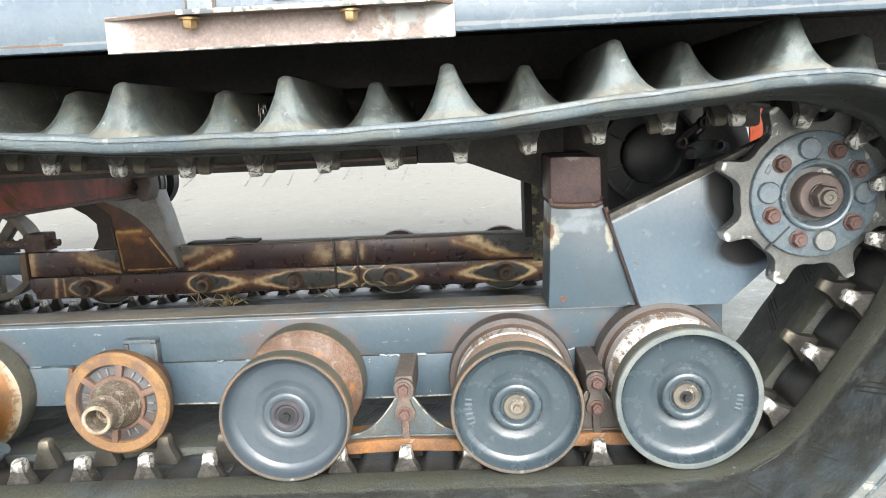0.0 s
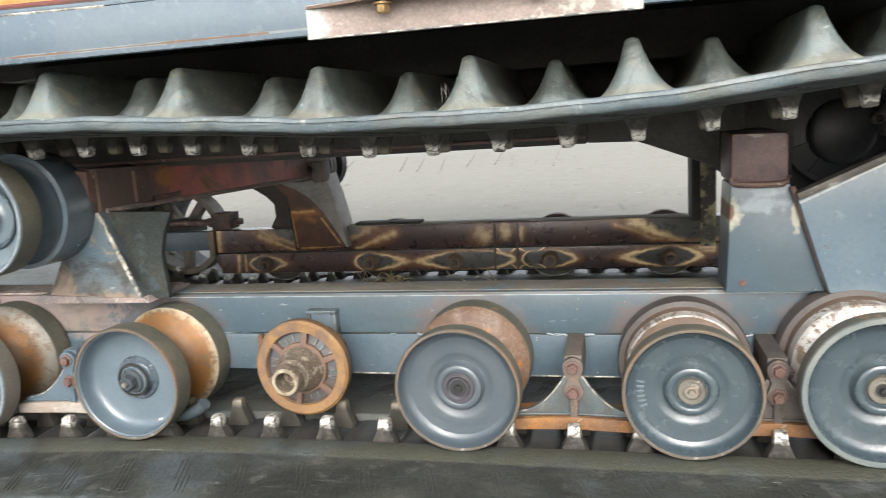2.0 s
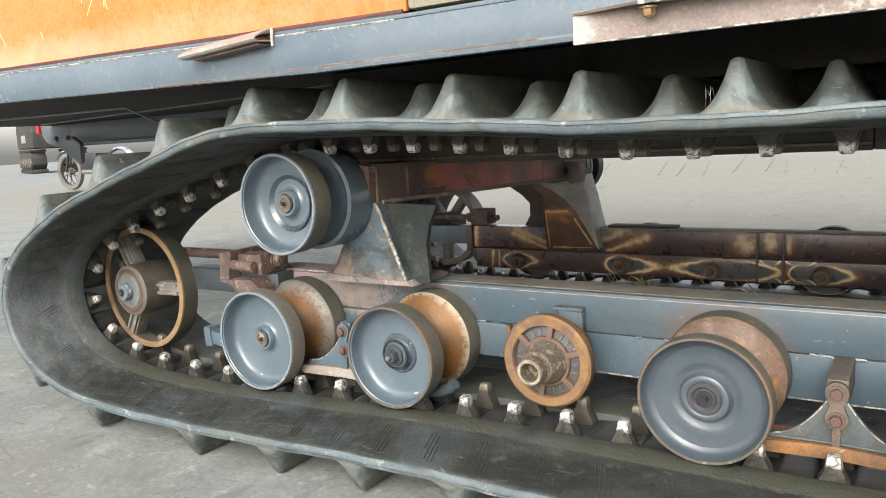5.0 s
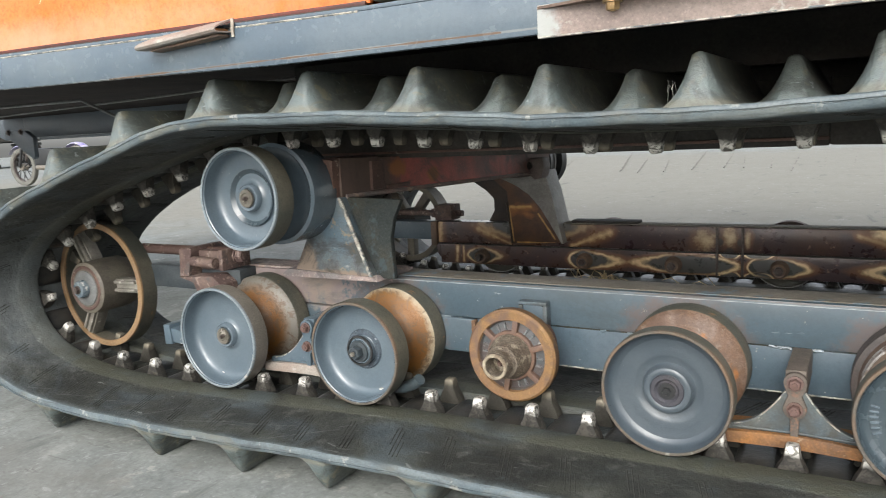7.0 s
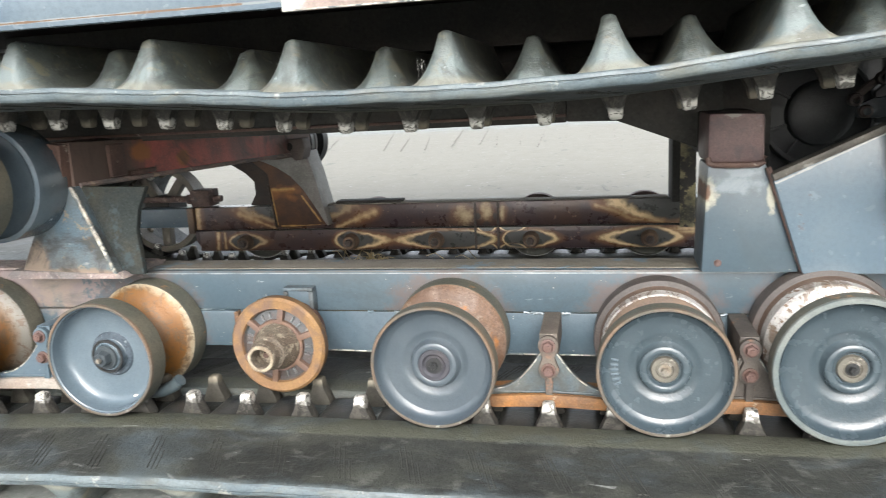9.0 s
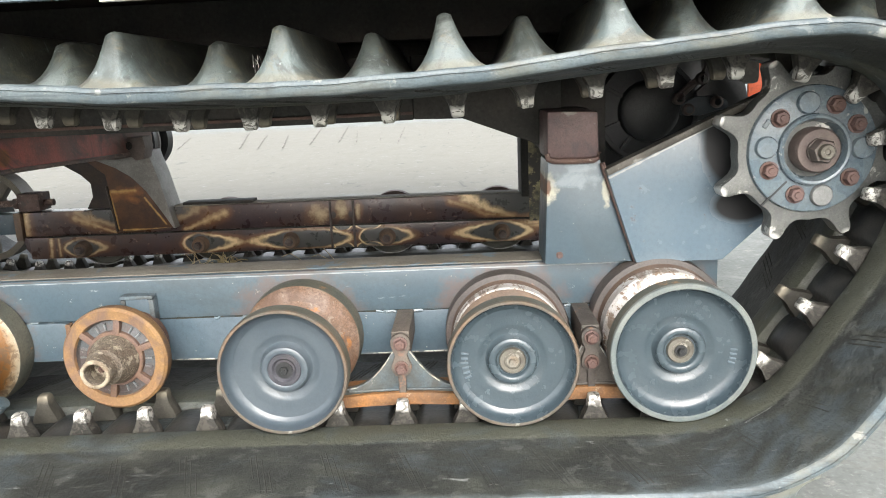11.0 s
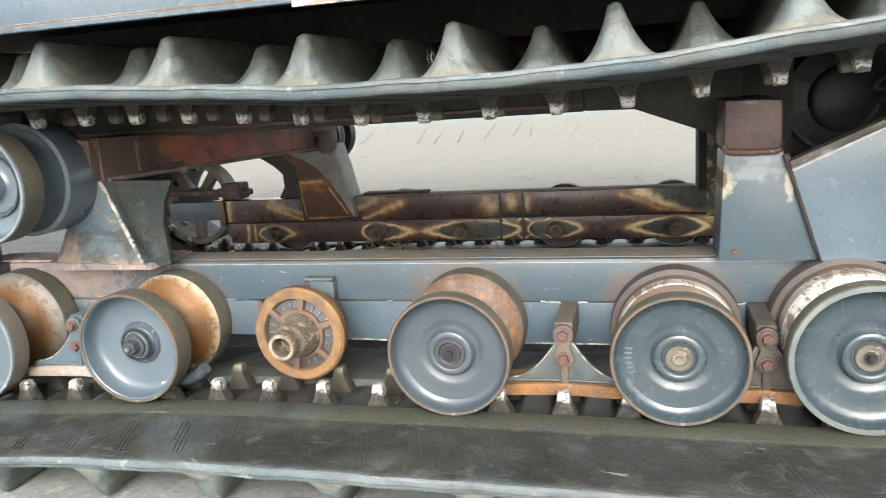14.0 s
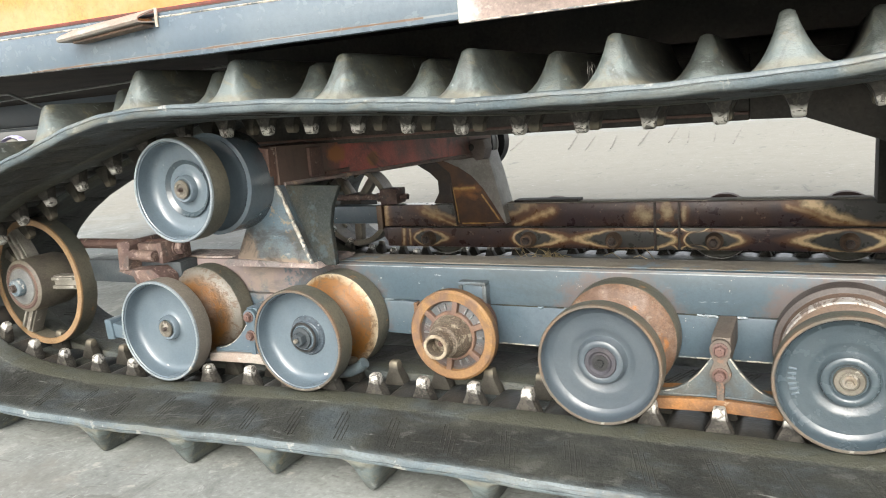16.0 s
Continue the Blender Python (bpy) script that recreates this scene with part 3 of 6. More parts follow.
def lug_mesh(stations):
    """A tread bar: stations of (y, height, top width, base width), flanks hollowed, top rounded."""
    b = bmesh.new()
    rows = []
    for y, h, tw, bw in stations:
        bw = max(bw, 0.091)
        row = []
        for k in range(-9, 10):
            u = abs(k) / 9
            sx = (1 if k >= 0 else -1)
            if u <= 0.23:
                x, z = tw / 2 * u / 0.23 * sx, h * (1 - 0.05 * (u / 0.23) ** 2)
            else:
                v = (u - 0.23) / 0.77
                x, z = (tw / 2 + (bw - tw) / 2 * v ** 1.1) * sx, h * 0.95 * (1 - v) ** 1.85
            row.append(b.verts.new((x, y, z - 0.0022)))
        rows.append(row)
    for end in (0, -1):
        skirt = [b.verts.new((v.co.x, v.co.y * 0.998, -0.014)) for v in rows[end]]
        rows.insert(0 if end == 0 else len(rows), skirt)
    for a, c in zip(rows, rows[1:]):
        for k in range(18):
            b.faces.new((a[k], a[k + 1], c[k + 1], c[k]))
    return b


def tooth_mesh():
    b = bmesh.new()
    rows = []
    for z, hx, hy in ((-0.013, 0.0225, 0.0120), (-0.002, 0.0185, 0.0118), (0.006, 0.0142, 0.0115), (0.012, 0.0112, 0.0110), (0.018, 0.0097, 0.0102), (0.0255, 0.0088, 0.0088), (0.0285, 0.0080, 0.0074), (0.0300, 0.0060, 0.0054)):
        row = []
        for i in range(12):
            a = 2 * math.pi * (i + 0.5) / 12
            c, s = math.cos(a), math.sin(a)
            g = (abs(c) ** 6 + abs(s) ** 6) ** (-1 / 6)
            row.append(b.verts.new((hx * c * g, hy * s * g, z)))
        rows.append(row)
    for a, c in zip(rows, rows[1:]):
        for i in range(12):
            b.faces.new((a[i], a[(i + 1) % 12], c[(i + 1) % 12], c[i]))
    b.faces.new(rows[-1])
    return b


def pad_mesh():
    """The rounded rubber hump in the belt's trough, between two steel cores."""
    b = bmesh.new()
    rows = []
    for i in range(9):
        u = -1 + i / 4
        row = []
        for k in range(7):
            v = -1 + k / 3
            lift = 0.0105 * (1 - u * u) ** 0.6 * (1 - 0.55 * v ** 4)
            row.append(b.verts.new((0.030 * u, 0.0462 * v, -0.0145 + lift)))
        rows.append(row)
    for a, c in zip(rows, rows[1:]):
        for k in range(6):
            b.faces.new((a[k], a[k + 1], c[k + 1], c[k]))
    return b


M_MARK = mat("moulded_rubber", (0.033, 0.033, 0.028), 0.75, 0, (0.024, 0.025, 0.022), 30.0, 1.0, 120, 0.2)


def emboss_mesh(sides):
    """Moulded slanted ladder lines on the belt's inner face, near its edge."""
    b = bmesh.new()
    def at(x, w, side):
        return (x + 0.030 * w, side * (0.122 + 0.088 * w), -0.0037 - 0.0056 * w)
    for side in sides:
        for k, w0, w1 in ((-0.010, 0.05, 0.62), (-0.003, 0.0, 0.95), (0.004, 0.12, 1.0), (0.011, 0.45, 0.98)):
            tube([at(k, w0 + (w1 - w0) * i / 3, side) for i in range(4)], 0.0011, 5, b)
        for w, k0, k1 in ((0.14, -0.010, 0.004), (0.5, -0.010, 0.011), (0.9, -0.003, 0.011)):
            tube([Vector(at(k, w, side)) - Vector((0, 0, 0.0005)) for k in (k0, k1)], 0.0010, 5, b)
    return b


def frame_on(s, depth, inward):
    p, d = on_loop(s), heading(s)
    out = Vector((d.y, -d.x))
    q = p + out * depth
    if inward:
        cols = (Vector((d.x, 0, d.y)), Vector((0, 1, 0)), Vector((-out.x, 0, -out.y)))
    else:
        cols = (Vector((-d.x, 0, -d.y)), Vector((0, 1, 0)), Vector((out.x, 0, out.y)))
    m = Matrix.Identity(4)
    for i, c in enumerate(cols):
        m[0][i], m[1][i], m[2][i] = c
    m[0][3], m[2][3] = q.x, q.y
    return m


def banded_rubber():
    """Belt rubber, with a dusty olive band where the rollers run."""
    m = M_RUBBER
    nt = m.node_tree
    b, src = out_color(m)
    tc = nt.nodes.new("ShaderNodeTexCoord")
    sx = nt.nodes.new("ShaderNodeSeparateXYZ")
    nt.links.new(tc.outputs["Object"], sx.inputs[0])
    ab = nt.nodes.new("ShaderNodeMath")
    ab.operation = "ABSOLUTE"
    nt.links.new(sx.outputs[1], ab.inputs[0])
    sub = nt.nodes.new("ShaderNodeMath")
    sub.operation = "SUBTRACT"
    sub.inputs[1].default_value = 0.074
    nt.links.new(ab.outputs[0], sub.inputs[0])
    a2 = nt.nodes.new("ShaderNodeMath")
    a2.operation = "ABSOLUTE"
    nt.links.new(sub.outputs[0], a2.inputs[0])
    mr = nt.nodes.new("ShaderNodeMapRange")
    mr.inputs["From Min"].default_value, mr.inputs["From Max"].default_value = 0.029, 0.024
    mr.inputs["To Max"].default_value = 0.85
    nt.links.new(a2.outputs[0], mr.inputs["Value"])
    x = nt.nodes.new("ShaderNodeMix")
    x.data_type = "RGBA"
    nt.links.new(mr.outputs[0], x.inputs["Factor"])
    nt.links.new(src, x.inputs[6])
    x.inputs[7].default_value = (0.057, 0.059, 0.043, 1)
    nt.links.new(x.outputs[2], b.inputs["Base Color"])


banded_rubber()
grime(M_RUBBER, (0.058, 0.061, 0.048), 7.0, 0.48, 0.66, 0.6, (0.7, 1.6, 1.0), 0.8)
grime(M_RUBBER, (0.095, 0.098, 0.086), 9.0, 0.60, 0.70, 0.5, (0.8, 1.8, 1.4), 1.8)
grime(M_RUBBER, (0.058, 0.074, 0.082), 4.0, 0.50, 0.62, 0.6, (1.0, 1.4, 1.0), 1.2)
grime(M_RUBBER, (0.20, 0.21, 0.20), 34.0, 0.65, 0.68, 0.7, (0.45, 1.5, 0.8), 1.0)
streaks(M_RUBBER, [(-1.42 + 0.083 * i, -0.215 + 0.012 * (i % 4), -1.36 + 0.083 * i + 0.02 * (i % 3), -0.190 + 0.011 * (i % 5), 0.0022) for i in range(9)], (0.13, 0.14, 0.135), 0.7, 1.4, 60, 1.2, 0.6, (0, 1))
grime(M_RUBBER, (0.016, 0.017, 0.016), 5.0, 0.54, 0.66, 0.6, (1.0, 1.0, 1.0), 1.5)
blotches(M_RUBBER, [(-1.72, 0.26, 0.34, 0.42)], (0.140, 0.154, 0.156), 0.6, 0.9, 0.9, 11.0, 0.75)
M_RUBBER_FAR = M_RUBBER.copy()
M_RUBBER_FAR.name = "dirty_track_rubber"
blotches(M_RUBBER, [(-0.236, 0.3, 0.020, 9.0), (0.236, 0.3, 0.020, 9.0)], (0.060, 0.074, 0.077), 0.65, 0.9, 0.8, 34.0, 0.9, axes=(1, 2))
M_BELT_EDGE = mat("weathered_belt_edge", (0.070, 0.094, 0.106), 0.5, 0, (0.125, 0.150, 0.155), 15.0, 0.8, 120, 0.35, (0.24, 0.25, 0.235), 26.0, 0.64, scratch=(0.045, 0.055, 0.06), scratch_scale=(4.0, 4.0, 110.0), scratch_edge=0.63)
blotches(M_LUG_SHORT, [(-0.160, 0.02, 0.028, 0.09), (0.226, 0.02, 0.030, 0.09)], (0.103, 0.129, 0.128), 0.5, 1.0, 0.8, 20.0, 0.8, axes=(1, 2))
blotches(M_LUG, [(-0.226, 0.02, 0.030, 0.09), (0.226, 0.02, 0.030, 0.09)], (0.118, 0.146, 0.146), 0.5, 1.0, 0.8, 20.0, 0.8, axes=(1, 2))
blotches(M_LUG, [(-0.222, 0.0, 0.012, 0.010), (0.222, 0.0, 0.012, 0.010), (0.0, 0.0, 0.19, 0.010)], (0.18, 0.18, 0.148), 0.75, 0.9, 0.8, 40.0, 0.8, axes=(1, 2))
for m in (M_LUG, M_LUG_SHORT):
    blotches(m, [(0.0, 0.03, 0.185, 0.12)], (0.072, 0.071, 0.050), 0.7, 0.5, 0.6, 26.0, 0.6, axes=(1, 2))
grime(M_LUG, (0.030, 0.034, 0.030), 17.0, 0.48, 0.58, 0.68, (1.0, 0.45, 1.0))
grime(M_LUG_SHORT, (0.030, 0.034, 0.030), 17.0, 0.48, 0.58, 0.68, (1.0, 0.45, 1.0))
for m in (M_LUG, M_LUG_SHORT):
    grime(m, (0.135, 0.120, 0.080), 26.0, 0.54, 0.66, 0.55, (1.0, 0.7, 1.6))
    blotches(m, [(-0.226, 0.002, 0.040, 0.009), (0.226, 0.002, 0.040, 0.009)], (0.130, 0.125, 0.095), 0.75, 0.9, 0.8, 30.0, 0.4, axes=(1, 2))
    grime(m, (0.26, 0.29, 0.29), 60.0, 0.64, 0.68, 0.6, (0.4, 1.0, 1.0))
grime(M_BELT_EDGE, (0.030, 0.036, 0.036), 13.0, 0.50, 0.64, 0.6, (0.6, 1.0, 1.6))
grime(M_BELT_EDGE, (0.130, 0.120, 0.085), 8.0, 0.52, 0.66, 0.5, (0.7, 1.0, 1.4))
grime(M_BELT_EDGE, (0.24, 0.26, 0.26), 45.0, 0.65, 0.69, 0.4, (0.35, 1.0, 1.0))
TALL = [(-0.2278, 0.004, 0.036, 0.094), (-0.223, 0.016, 0.027, 0.084), (-0.214, 0.038, 0.019, 0.078), (-0.206, 0.054, 0.015, 0.073), (-0.2025, 0.0585, 0.0145, 0.071), (-0.197, 0.060, 0.015, 0.070),
        (-0.1, 0.0605, 0.015, 0.070), (0.125, 0.0605, 0.015, 0.070), (0.139, 0.056, 0.015, 0.071), (0.155, 0.022, 0.018, 0.08), (0.172, 0.0, 0.03, 0.085)]
SHORT = [(-y, h * 0.86, tw, bw) for y, h, tw, bw in reversed(TALL)]


def build_track(name, label, y, mirror):
    track = thing(name, label, "rubber track", (0, y, 0), "rubber tracks")
    belt = part("belt", belt_mesh(260), [M_RUBBER_FAR, M_RUBBER_FAR] if mirror else [M_RUBBER, M_BELT_EDGE], track, angle=60)
    flip = Matrix.Rotation(math.pi, 4, "Z") if mirror else Matrix.Identity(4)
    lugs = [link_mesh("tread_lug", lug_mesh(st), mt, True, 50) for st, mt in ((TALL, M_LUG), (SHORT, M_LUG_SHORT))]
    tooth, dull, pad = link_mesh("guide_tooth", tooth_mesh(), M_TOOTH, True, 50), link_mesh("guide_tooth", tooth_mesh(), M_TOOTH_DULL, True, 50), link_mesh("core_pad", pad_mesh(), M_PAD)
    marks = [link_mesh("moulded_mark", emboss_mesh((side,)), M_MARK) for side in (-1, 1)]
    for i in range(COUNT):
        at = i * PITCH if mirror else float(np.interp(i, *zip(*CORES)))
        tall = i % 2 == (0 if mirror or i > 40 else 1)
        ob = new("tread_lug", lugs[0 if tall else 1])
        ob.parent, ob.matrix_basis = track, frame_on(at + (0 if mirror else float(np.interp(i, (0, 26, 29, 36, 42, 50, 53), (0, 0.004, 0.016, 0.016, -0.012, -0.008, 0)))), 0.028, False)
        m = frame_on(at, 0.0, True)
        for dy in (-0.034, 0.034):
            ob = new("guide_tooth", tooth if dy < 0 else dull)
            ob.parent, ob.matrix_basis = track, m @ Matrix.Translation((0, dy, 0))
        ahead = i * PITCH + PITCH / 2 if mirror else float(np.interp(i + 0.5, *zip(*CORES)))
        ob = new("core_pad", pad)
        ob.parent, ob.matrix_basis = track, frame_on(ahead, 0.0, True)
        if not mirror:
            for mark in marks:
                ob = new("moulded_mark", mark)
                ob.parent, ob.matrix_basis = track, m
    return track


MIDDLE = 0.565
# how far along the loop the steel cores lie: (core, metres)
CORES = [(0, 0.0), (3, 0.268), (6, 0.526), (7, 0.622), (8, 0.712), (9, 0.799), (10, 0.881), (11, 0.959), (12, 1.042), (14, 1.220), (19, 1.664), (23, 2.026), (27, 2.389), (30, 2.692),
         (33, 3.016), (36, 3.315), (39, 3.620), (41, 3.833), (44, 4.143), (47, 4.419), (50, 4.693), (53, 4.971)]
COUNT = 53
build_track("rubber_track", "black-grey rubber crawler track with tall worn tread lugs", 0.0, 0)
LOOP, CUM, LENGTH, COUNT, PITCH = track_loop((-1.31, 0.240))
build_track("rubber_track", "dark rubber crawler track on the machine's other side", 2 * MIDDLE, 1)


# ---- wheels ----
M_OIL = mat("oily_ring_paint", (0.050, 0.066, 0.082), 0.2, 0.0, (0.075, 0.092, 0.11), 30.0, 0.8, 140, 0.5, (0.20, 0.23, 0.25), 110.0, 0.67)
M_WASHER_DARK = mat("dark_hub_cap", (0.048, 0.048, 0.057), 0.45, 0.2, (0.068, 0.062, 0.066), 30.0, 0.8, 150, 0.3)
M_DRUM_DIM = mat("purple_brown_drum", (0.062, 0.054, 0.050), 0.55, 0.15, (0.095, 0.075, 0.066), 14.0, 0.8, 120, 0.25, (0.16, 0.10, 0.075), 24.0, 0.66)
M_BRACKET_DIM = mat("flange_rust_and_shade", (0.105, 0.070, 0.052), 0.6, 0.1, (0.15, 0.105, 0.08), 24.0, 0.8, 130, 0.3, (0.30, 0.27, 0.22), 40.0, 0.70)
M_HUBCAP = mat("bare_hub_cap", (0.15, 0.14, 0.115), 0.42, 0.4, (0.085, 0.075, 0.06), 40.0, 0.8, 160, 0.3, (0.33, 0.31, 0.27), 60, 0.64)
def wheel_disc(R, y, lip=0.0042, deep=0.022, wide=0.028, ringed=True):
    """Parts of a dished wheel whose rim's front edge lies at y and faces -y."""
    if ringed:
        face = [(0.0, -0.003), (0.021, -0.003), (0.0225, -0.008), (0.0245, -0.0095), (0.030, -0.0095), (0.032, -0.008), (0.0335, 0.001), (0.0365, 0.0045), (0.040, 0.0045),
                (0.045, 0.0015), (0.050, 0.0), (0.058, 0.0004), (0.066, -0.0004), (0.0735, -0.0014), (R - lip - 0.0130, -0.0022),
                (R - lip - 0.0085, -0.0042), (R - lip - 0.0050, -0.0075), (R - lip - 0.0028, -0.0120), (R - lip - 0.0020, -0.0160)]
    else:
        face = [(0.0, -0.004), (0.016, -0.004), (0.0175, -0.013), (0.0215, -0.014), (0.0235, -0.012), (0.0245, -0.002), (0.028, 0.001), (0.034, 0.0015), (0.050, 0.001), (R - lip - 0.018, -0.0006),
                (R - lip - 0.011, -0.0022), (R - lip - 0.0065, -0.0055), (R - lip - 0.0042, -0.0105), (R - lip - 0.0032, -0.017), (R - lip - 0.0026, -deep + 0.004)]
    dish = lathe([(r, y + deep + h) for r, h in face] + [(R - 0.0012 - lip, y + 0.003), (R - 0.0007 - lip, y + 0.0005)], 72)
    ring = lathe([(R - 0.0009 - lip, y + 0.001), (R - lip, y), (R - 0.0012, y), (R, y + 0.0015), (R, y + 0.0045), (R - 0.0005, y + 0.005)], 64)
    drum = lathe([(R - 0.0004, y + 0.0048), (R, y + 0.006), (R, y + wide - 0.002), (R - 0.002, y + wide), (0.05, y + wide + 0.001)], 64)
    return dish, ring, drum


def hub_parts(y, deep, parent, kind):
    yf = y + deep - 0.004
    if kind in ("cap", "dark_cap"):
        part("hub_collar", lathe([(0, yf - 0.002), (0.0105, yf - 0.002), (0.0115, yf - 0.0035), (0.0170, yf - 0.0035), (0.0185, yf - 0.001), (0.0185, yf + 0.004)], 40), M_HUBCAP, parent, "bare grey hub cap")
        part("grease_plug", moved(hexbolt(0.0055, 0.008, 1.5), 0, yf - 0.003, 0), M_STEEL if kind == "cap" else M_BLACK, parent, "small grease plug")
        return
    if kind == "boss":
        part("hub_collar", lathe([(0, yf - 0.005), (0.009, yf - 0.005), (0.010, yf - 0.0065), (0.0155, yf - 0.0065), (0.0165, yf - 0.004)], 32), M_HUBCAP, parent, "bare grey hub cap")
        part("axle_bolt", moved(hexbolt(0.0036, 0.008, 1.2), 0, yf - 0.005, 0), M_STEEL_DARK, parent, "small grease nipple")
        return
    if kind == "bolt":
        part("hub_collar", lathe([(0, yf - 0.006), (0.012, yf - 0.006), (0.0205, yf - 0.006), (0.023, yf - 0.0035), (0.023, yf + 0.004)], 36), M_GREYCAST, parent, "worn grey hub collar")
        part("axle_bolt", moved(hexbolt(0.0125, 0.009), 0, yf - 0.006, 0), M_STEEL, parent, "bare steel axle bolt")
    elif kind == "plug":
        part("hub_collar", lathe([(0, yf - 0.003), (0.014, yf - 0.003), (0.017, yf - 0.006), (0.022, yf - 0.006), (0.025, yf - 0.002), (0.025, yf + 0.004)], 36), M_WASHER_DARK, parent, "dark purple-brown hub cap")
        part("grease_plug", moved(hexbolt(0.006, 0.006, 1.9), 0, yf - 0.004, 0), M_BLACK, parent, "small dark grease plug")
    else:
        part("hub_collar", lathe([(0, yf - 0.004), (0.019, yf - 0.004), (0.021, yf - 0.002), (0.024, yf + 0.004)], 36), M_WHEEL, parent)
        part("axle_nut", moved(hexbolt(0.0125, 0.016, 1.5, turn=0.4), 0, yf - 0.004, 0), M_DARKPLATE, parent, "dark painted axle nut")
        part("nut_pin", moved(hexbolt(0.0045, 0.006, 1.0), 0, yf - 0.020, 0), M_STEEL, parent, "bare steel pin")
        part("nut_ring", lathe([(0.0225, yf - 0.001), (0.0235, yf - 0.0035), (0.0265, yf - 0.0035), (0.0275, yf - 0.001)], 40), M_BLACK, parent)
        part("oil_ring", lathe([(0.025, yf + 0.0102), (0.026, yf + 0.0092), (0.034, yf + 0.0092), (0.0365, yf + 0.013)], 40), M_OIL, parent, "dark oily ring round the nut")


def track_roller(x, z, R, kind, label, flare_mat, rim_mat, y=-0.074, letters=None, tyre=None, lip=0.0042, band=False, paint=None, ringed=True, drum_mat=None):
    r = thing("track_roller", label, "roller", (x, 0, z), "track rollers")
    paint = paint or M_WHEEL
    deep = 0.022 if ringed else 0.034
    dish, ring, drum = wheel_disc(R, y, lip, deep, 0.028 if ringed else 0.0385, ringed=ringed)
    disc = part("front_disc", dish, paint, r, "blue-grey painted dish")
    part("rim_edge", ring, rim_mat, disc)
    part("drum", drum, drum_mat or M_DRUM, disc, "worn dark drum")
    hub_parts(y, deep - (0.0 if ringed else 0.007), r, kind)
    if band:
        part("spool", lathe([(0.05, -0.046), (0.044, -0.04), (0.042, -0.025), (0.044, -0.008), (0.060, 0.004), (R - 0.012, 0.012), (R - 0.009, 0.016)], 56), flare_mat, r)
        part("worn_band", lathe([(R - 0.0092, 0.0155), (R - 0.007, 0.018), (R - 0.007, 0.038), (R - 0.0068, 0.040)], 64), tyre or M_WORN, r, "bright worn running band")
        part("flange_root", lathe([(R - 0.0069, 0.0398), (R - 0.0065, 0.046), (R - 0.0045, 0.0528)], 64), M_BRACKET_DIM, r, "brown rust beside the running band")
        part("rear_flange", lathe([(R - 0.0045, 0.0525), (R + 0.003, 0.054), (R + 0.004, 0.056), (R + 0.004, 0.084), (R, 0.087), (0.03, 0.087)], 56), M_DRUM_DIM, r)
    else:
        part("spool", lathe([(0.05, -0.030), (0.044, -0.028), (0.040, -0.022), (0.040, 0.0), (0.044, 0.016), (0.054, 0.028), (R - 0.026, 0.036), (R - 0.020, 0.0385)], 56), flare_mat, r)
        part("worn_band", lathe([(R - 0.0205, 0.038), (R - 0.010, 0.043), (R - 0.004, 0.048), (R - 0.001, 0.051)], 64), tyre or M_WORN, r, "flaking worn flare edge")
        part("rear_flange", lathe([(R - 0.0015, 0.0505), (R, 0.053), (R + 0.001, 0.086), (R - 0.003, 0.091), (0.03, 0.0912)], 56), M_DRUM, r)
    part("axle", lathe([(0.022, 0.084), (0.022, 0.12)], 20), M_BROWN, r)
    if letters:
        for i in range(letters[1]):
            a = letters[0] + i * letters[2]
            rr = R - 0.024
            b = box(-0.0050, 0.0050, -0.0020, 0.003, -0.0015, 0.0015, 0.0006, None, 1)
            bmesh.ops.transform(b, matrix=Matrix.Translation((rr * math.cos(a), y + 0.0215, rr * math.sin(a))) @ Matrix.Rotation(-a, 4, "Y"), verts=b.verts)
            # Paler paint stands in for the gloss highlight on the raised marks.
            part("cast_mark", b, M_WHEEL_PALE, disc)
    return r


M_RUST_RED = mat("red_brown_rust", (0.130, 0.070, 0.038), 0.55, 0.0, (0.19, 0.135, 0.105), 26.0, 0.9, 130, 0.45, (0.28, 0.115, 0.030), 16.0, 0.60, grain_amount=0.5)
grime(M_RUST_RED, (0.25, 0.20, 0.155), 40.0, 0.58, 0.63, 0.5)
grime(M_RUST_RED, (0.085, 0.050, 0.034), 16.0, 0.50, 0.60, 0.7)
M_RIMGREEN = mat("green_grey_rim", (0.095, 0.116, 0.116), 0.5, 0.1, (0.17, 0.18, 0.165), 20.0, 0.8, 160, 0.2, (0.28, 0.27, 0.24), 45, 0.70)
M_BRACKET_WARM = mat("brown_spool", (0.12, 0.085, 0.062), 0.6, 0.15, (0.20, 0.13, 0.085), 20.0, 0.8, 130, 0.3)
M_LIP = mat("scraped_paint_lip", (0.20, 0.235, 0.25), 0.4, 0.1, (0.15, 0.18, 0.20), 18.0, 0.8, 140, 0.2, (0.36, 0.35, 0.31), 40, 0.66)
def worn_flare(name, pale, r0, r1):
    """Rust on a spool, brown in its throat and rubbed pale towards the running edge."""
    m = mat(name, (0.090, 0.046, 0.020), 0.45, 0.1, (0.13, 0.060, 0.022), 14.0, 0.8, 130, 0.45, grain_amount=0.4)
    m.node_tree.nodes["Principled BSDF"].inputs["Metallic"].default_value = 0.25
    radial_wear(m, 0.040, 0.058, (0.165, 0.070, 0.013), 0.006, 16.0, 0.9)
    radial_wear(m, r0 - 0.008, r1 - 0.006, (0.175, 0.085, 0.020), 0.006, 24.0, 0.6)
    radial_wear(m, r0, r1, pale, 0.009, 60.0)
    grime(m, (0.098, 0.062, 0.034), 55.0, 0.50, 0.58, 0.7)
    return m


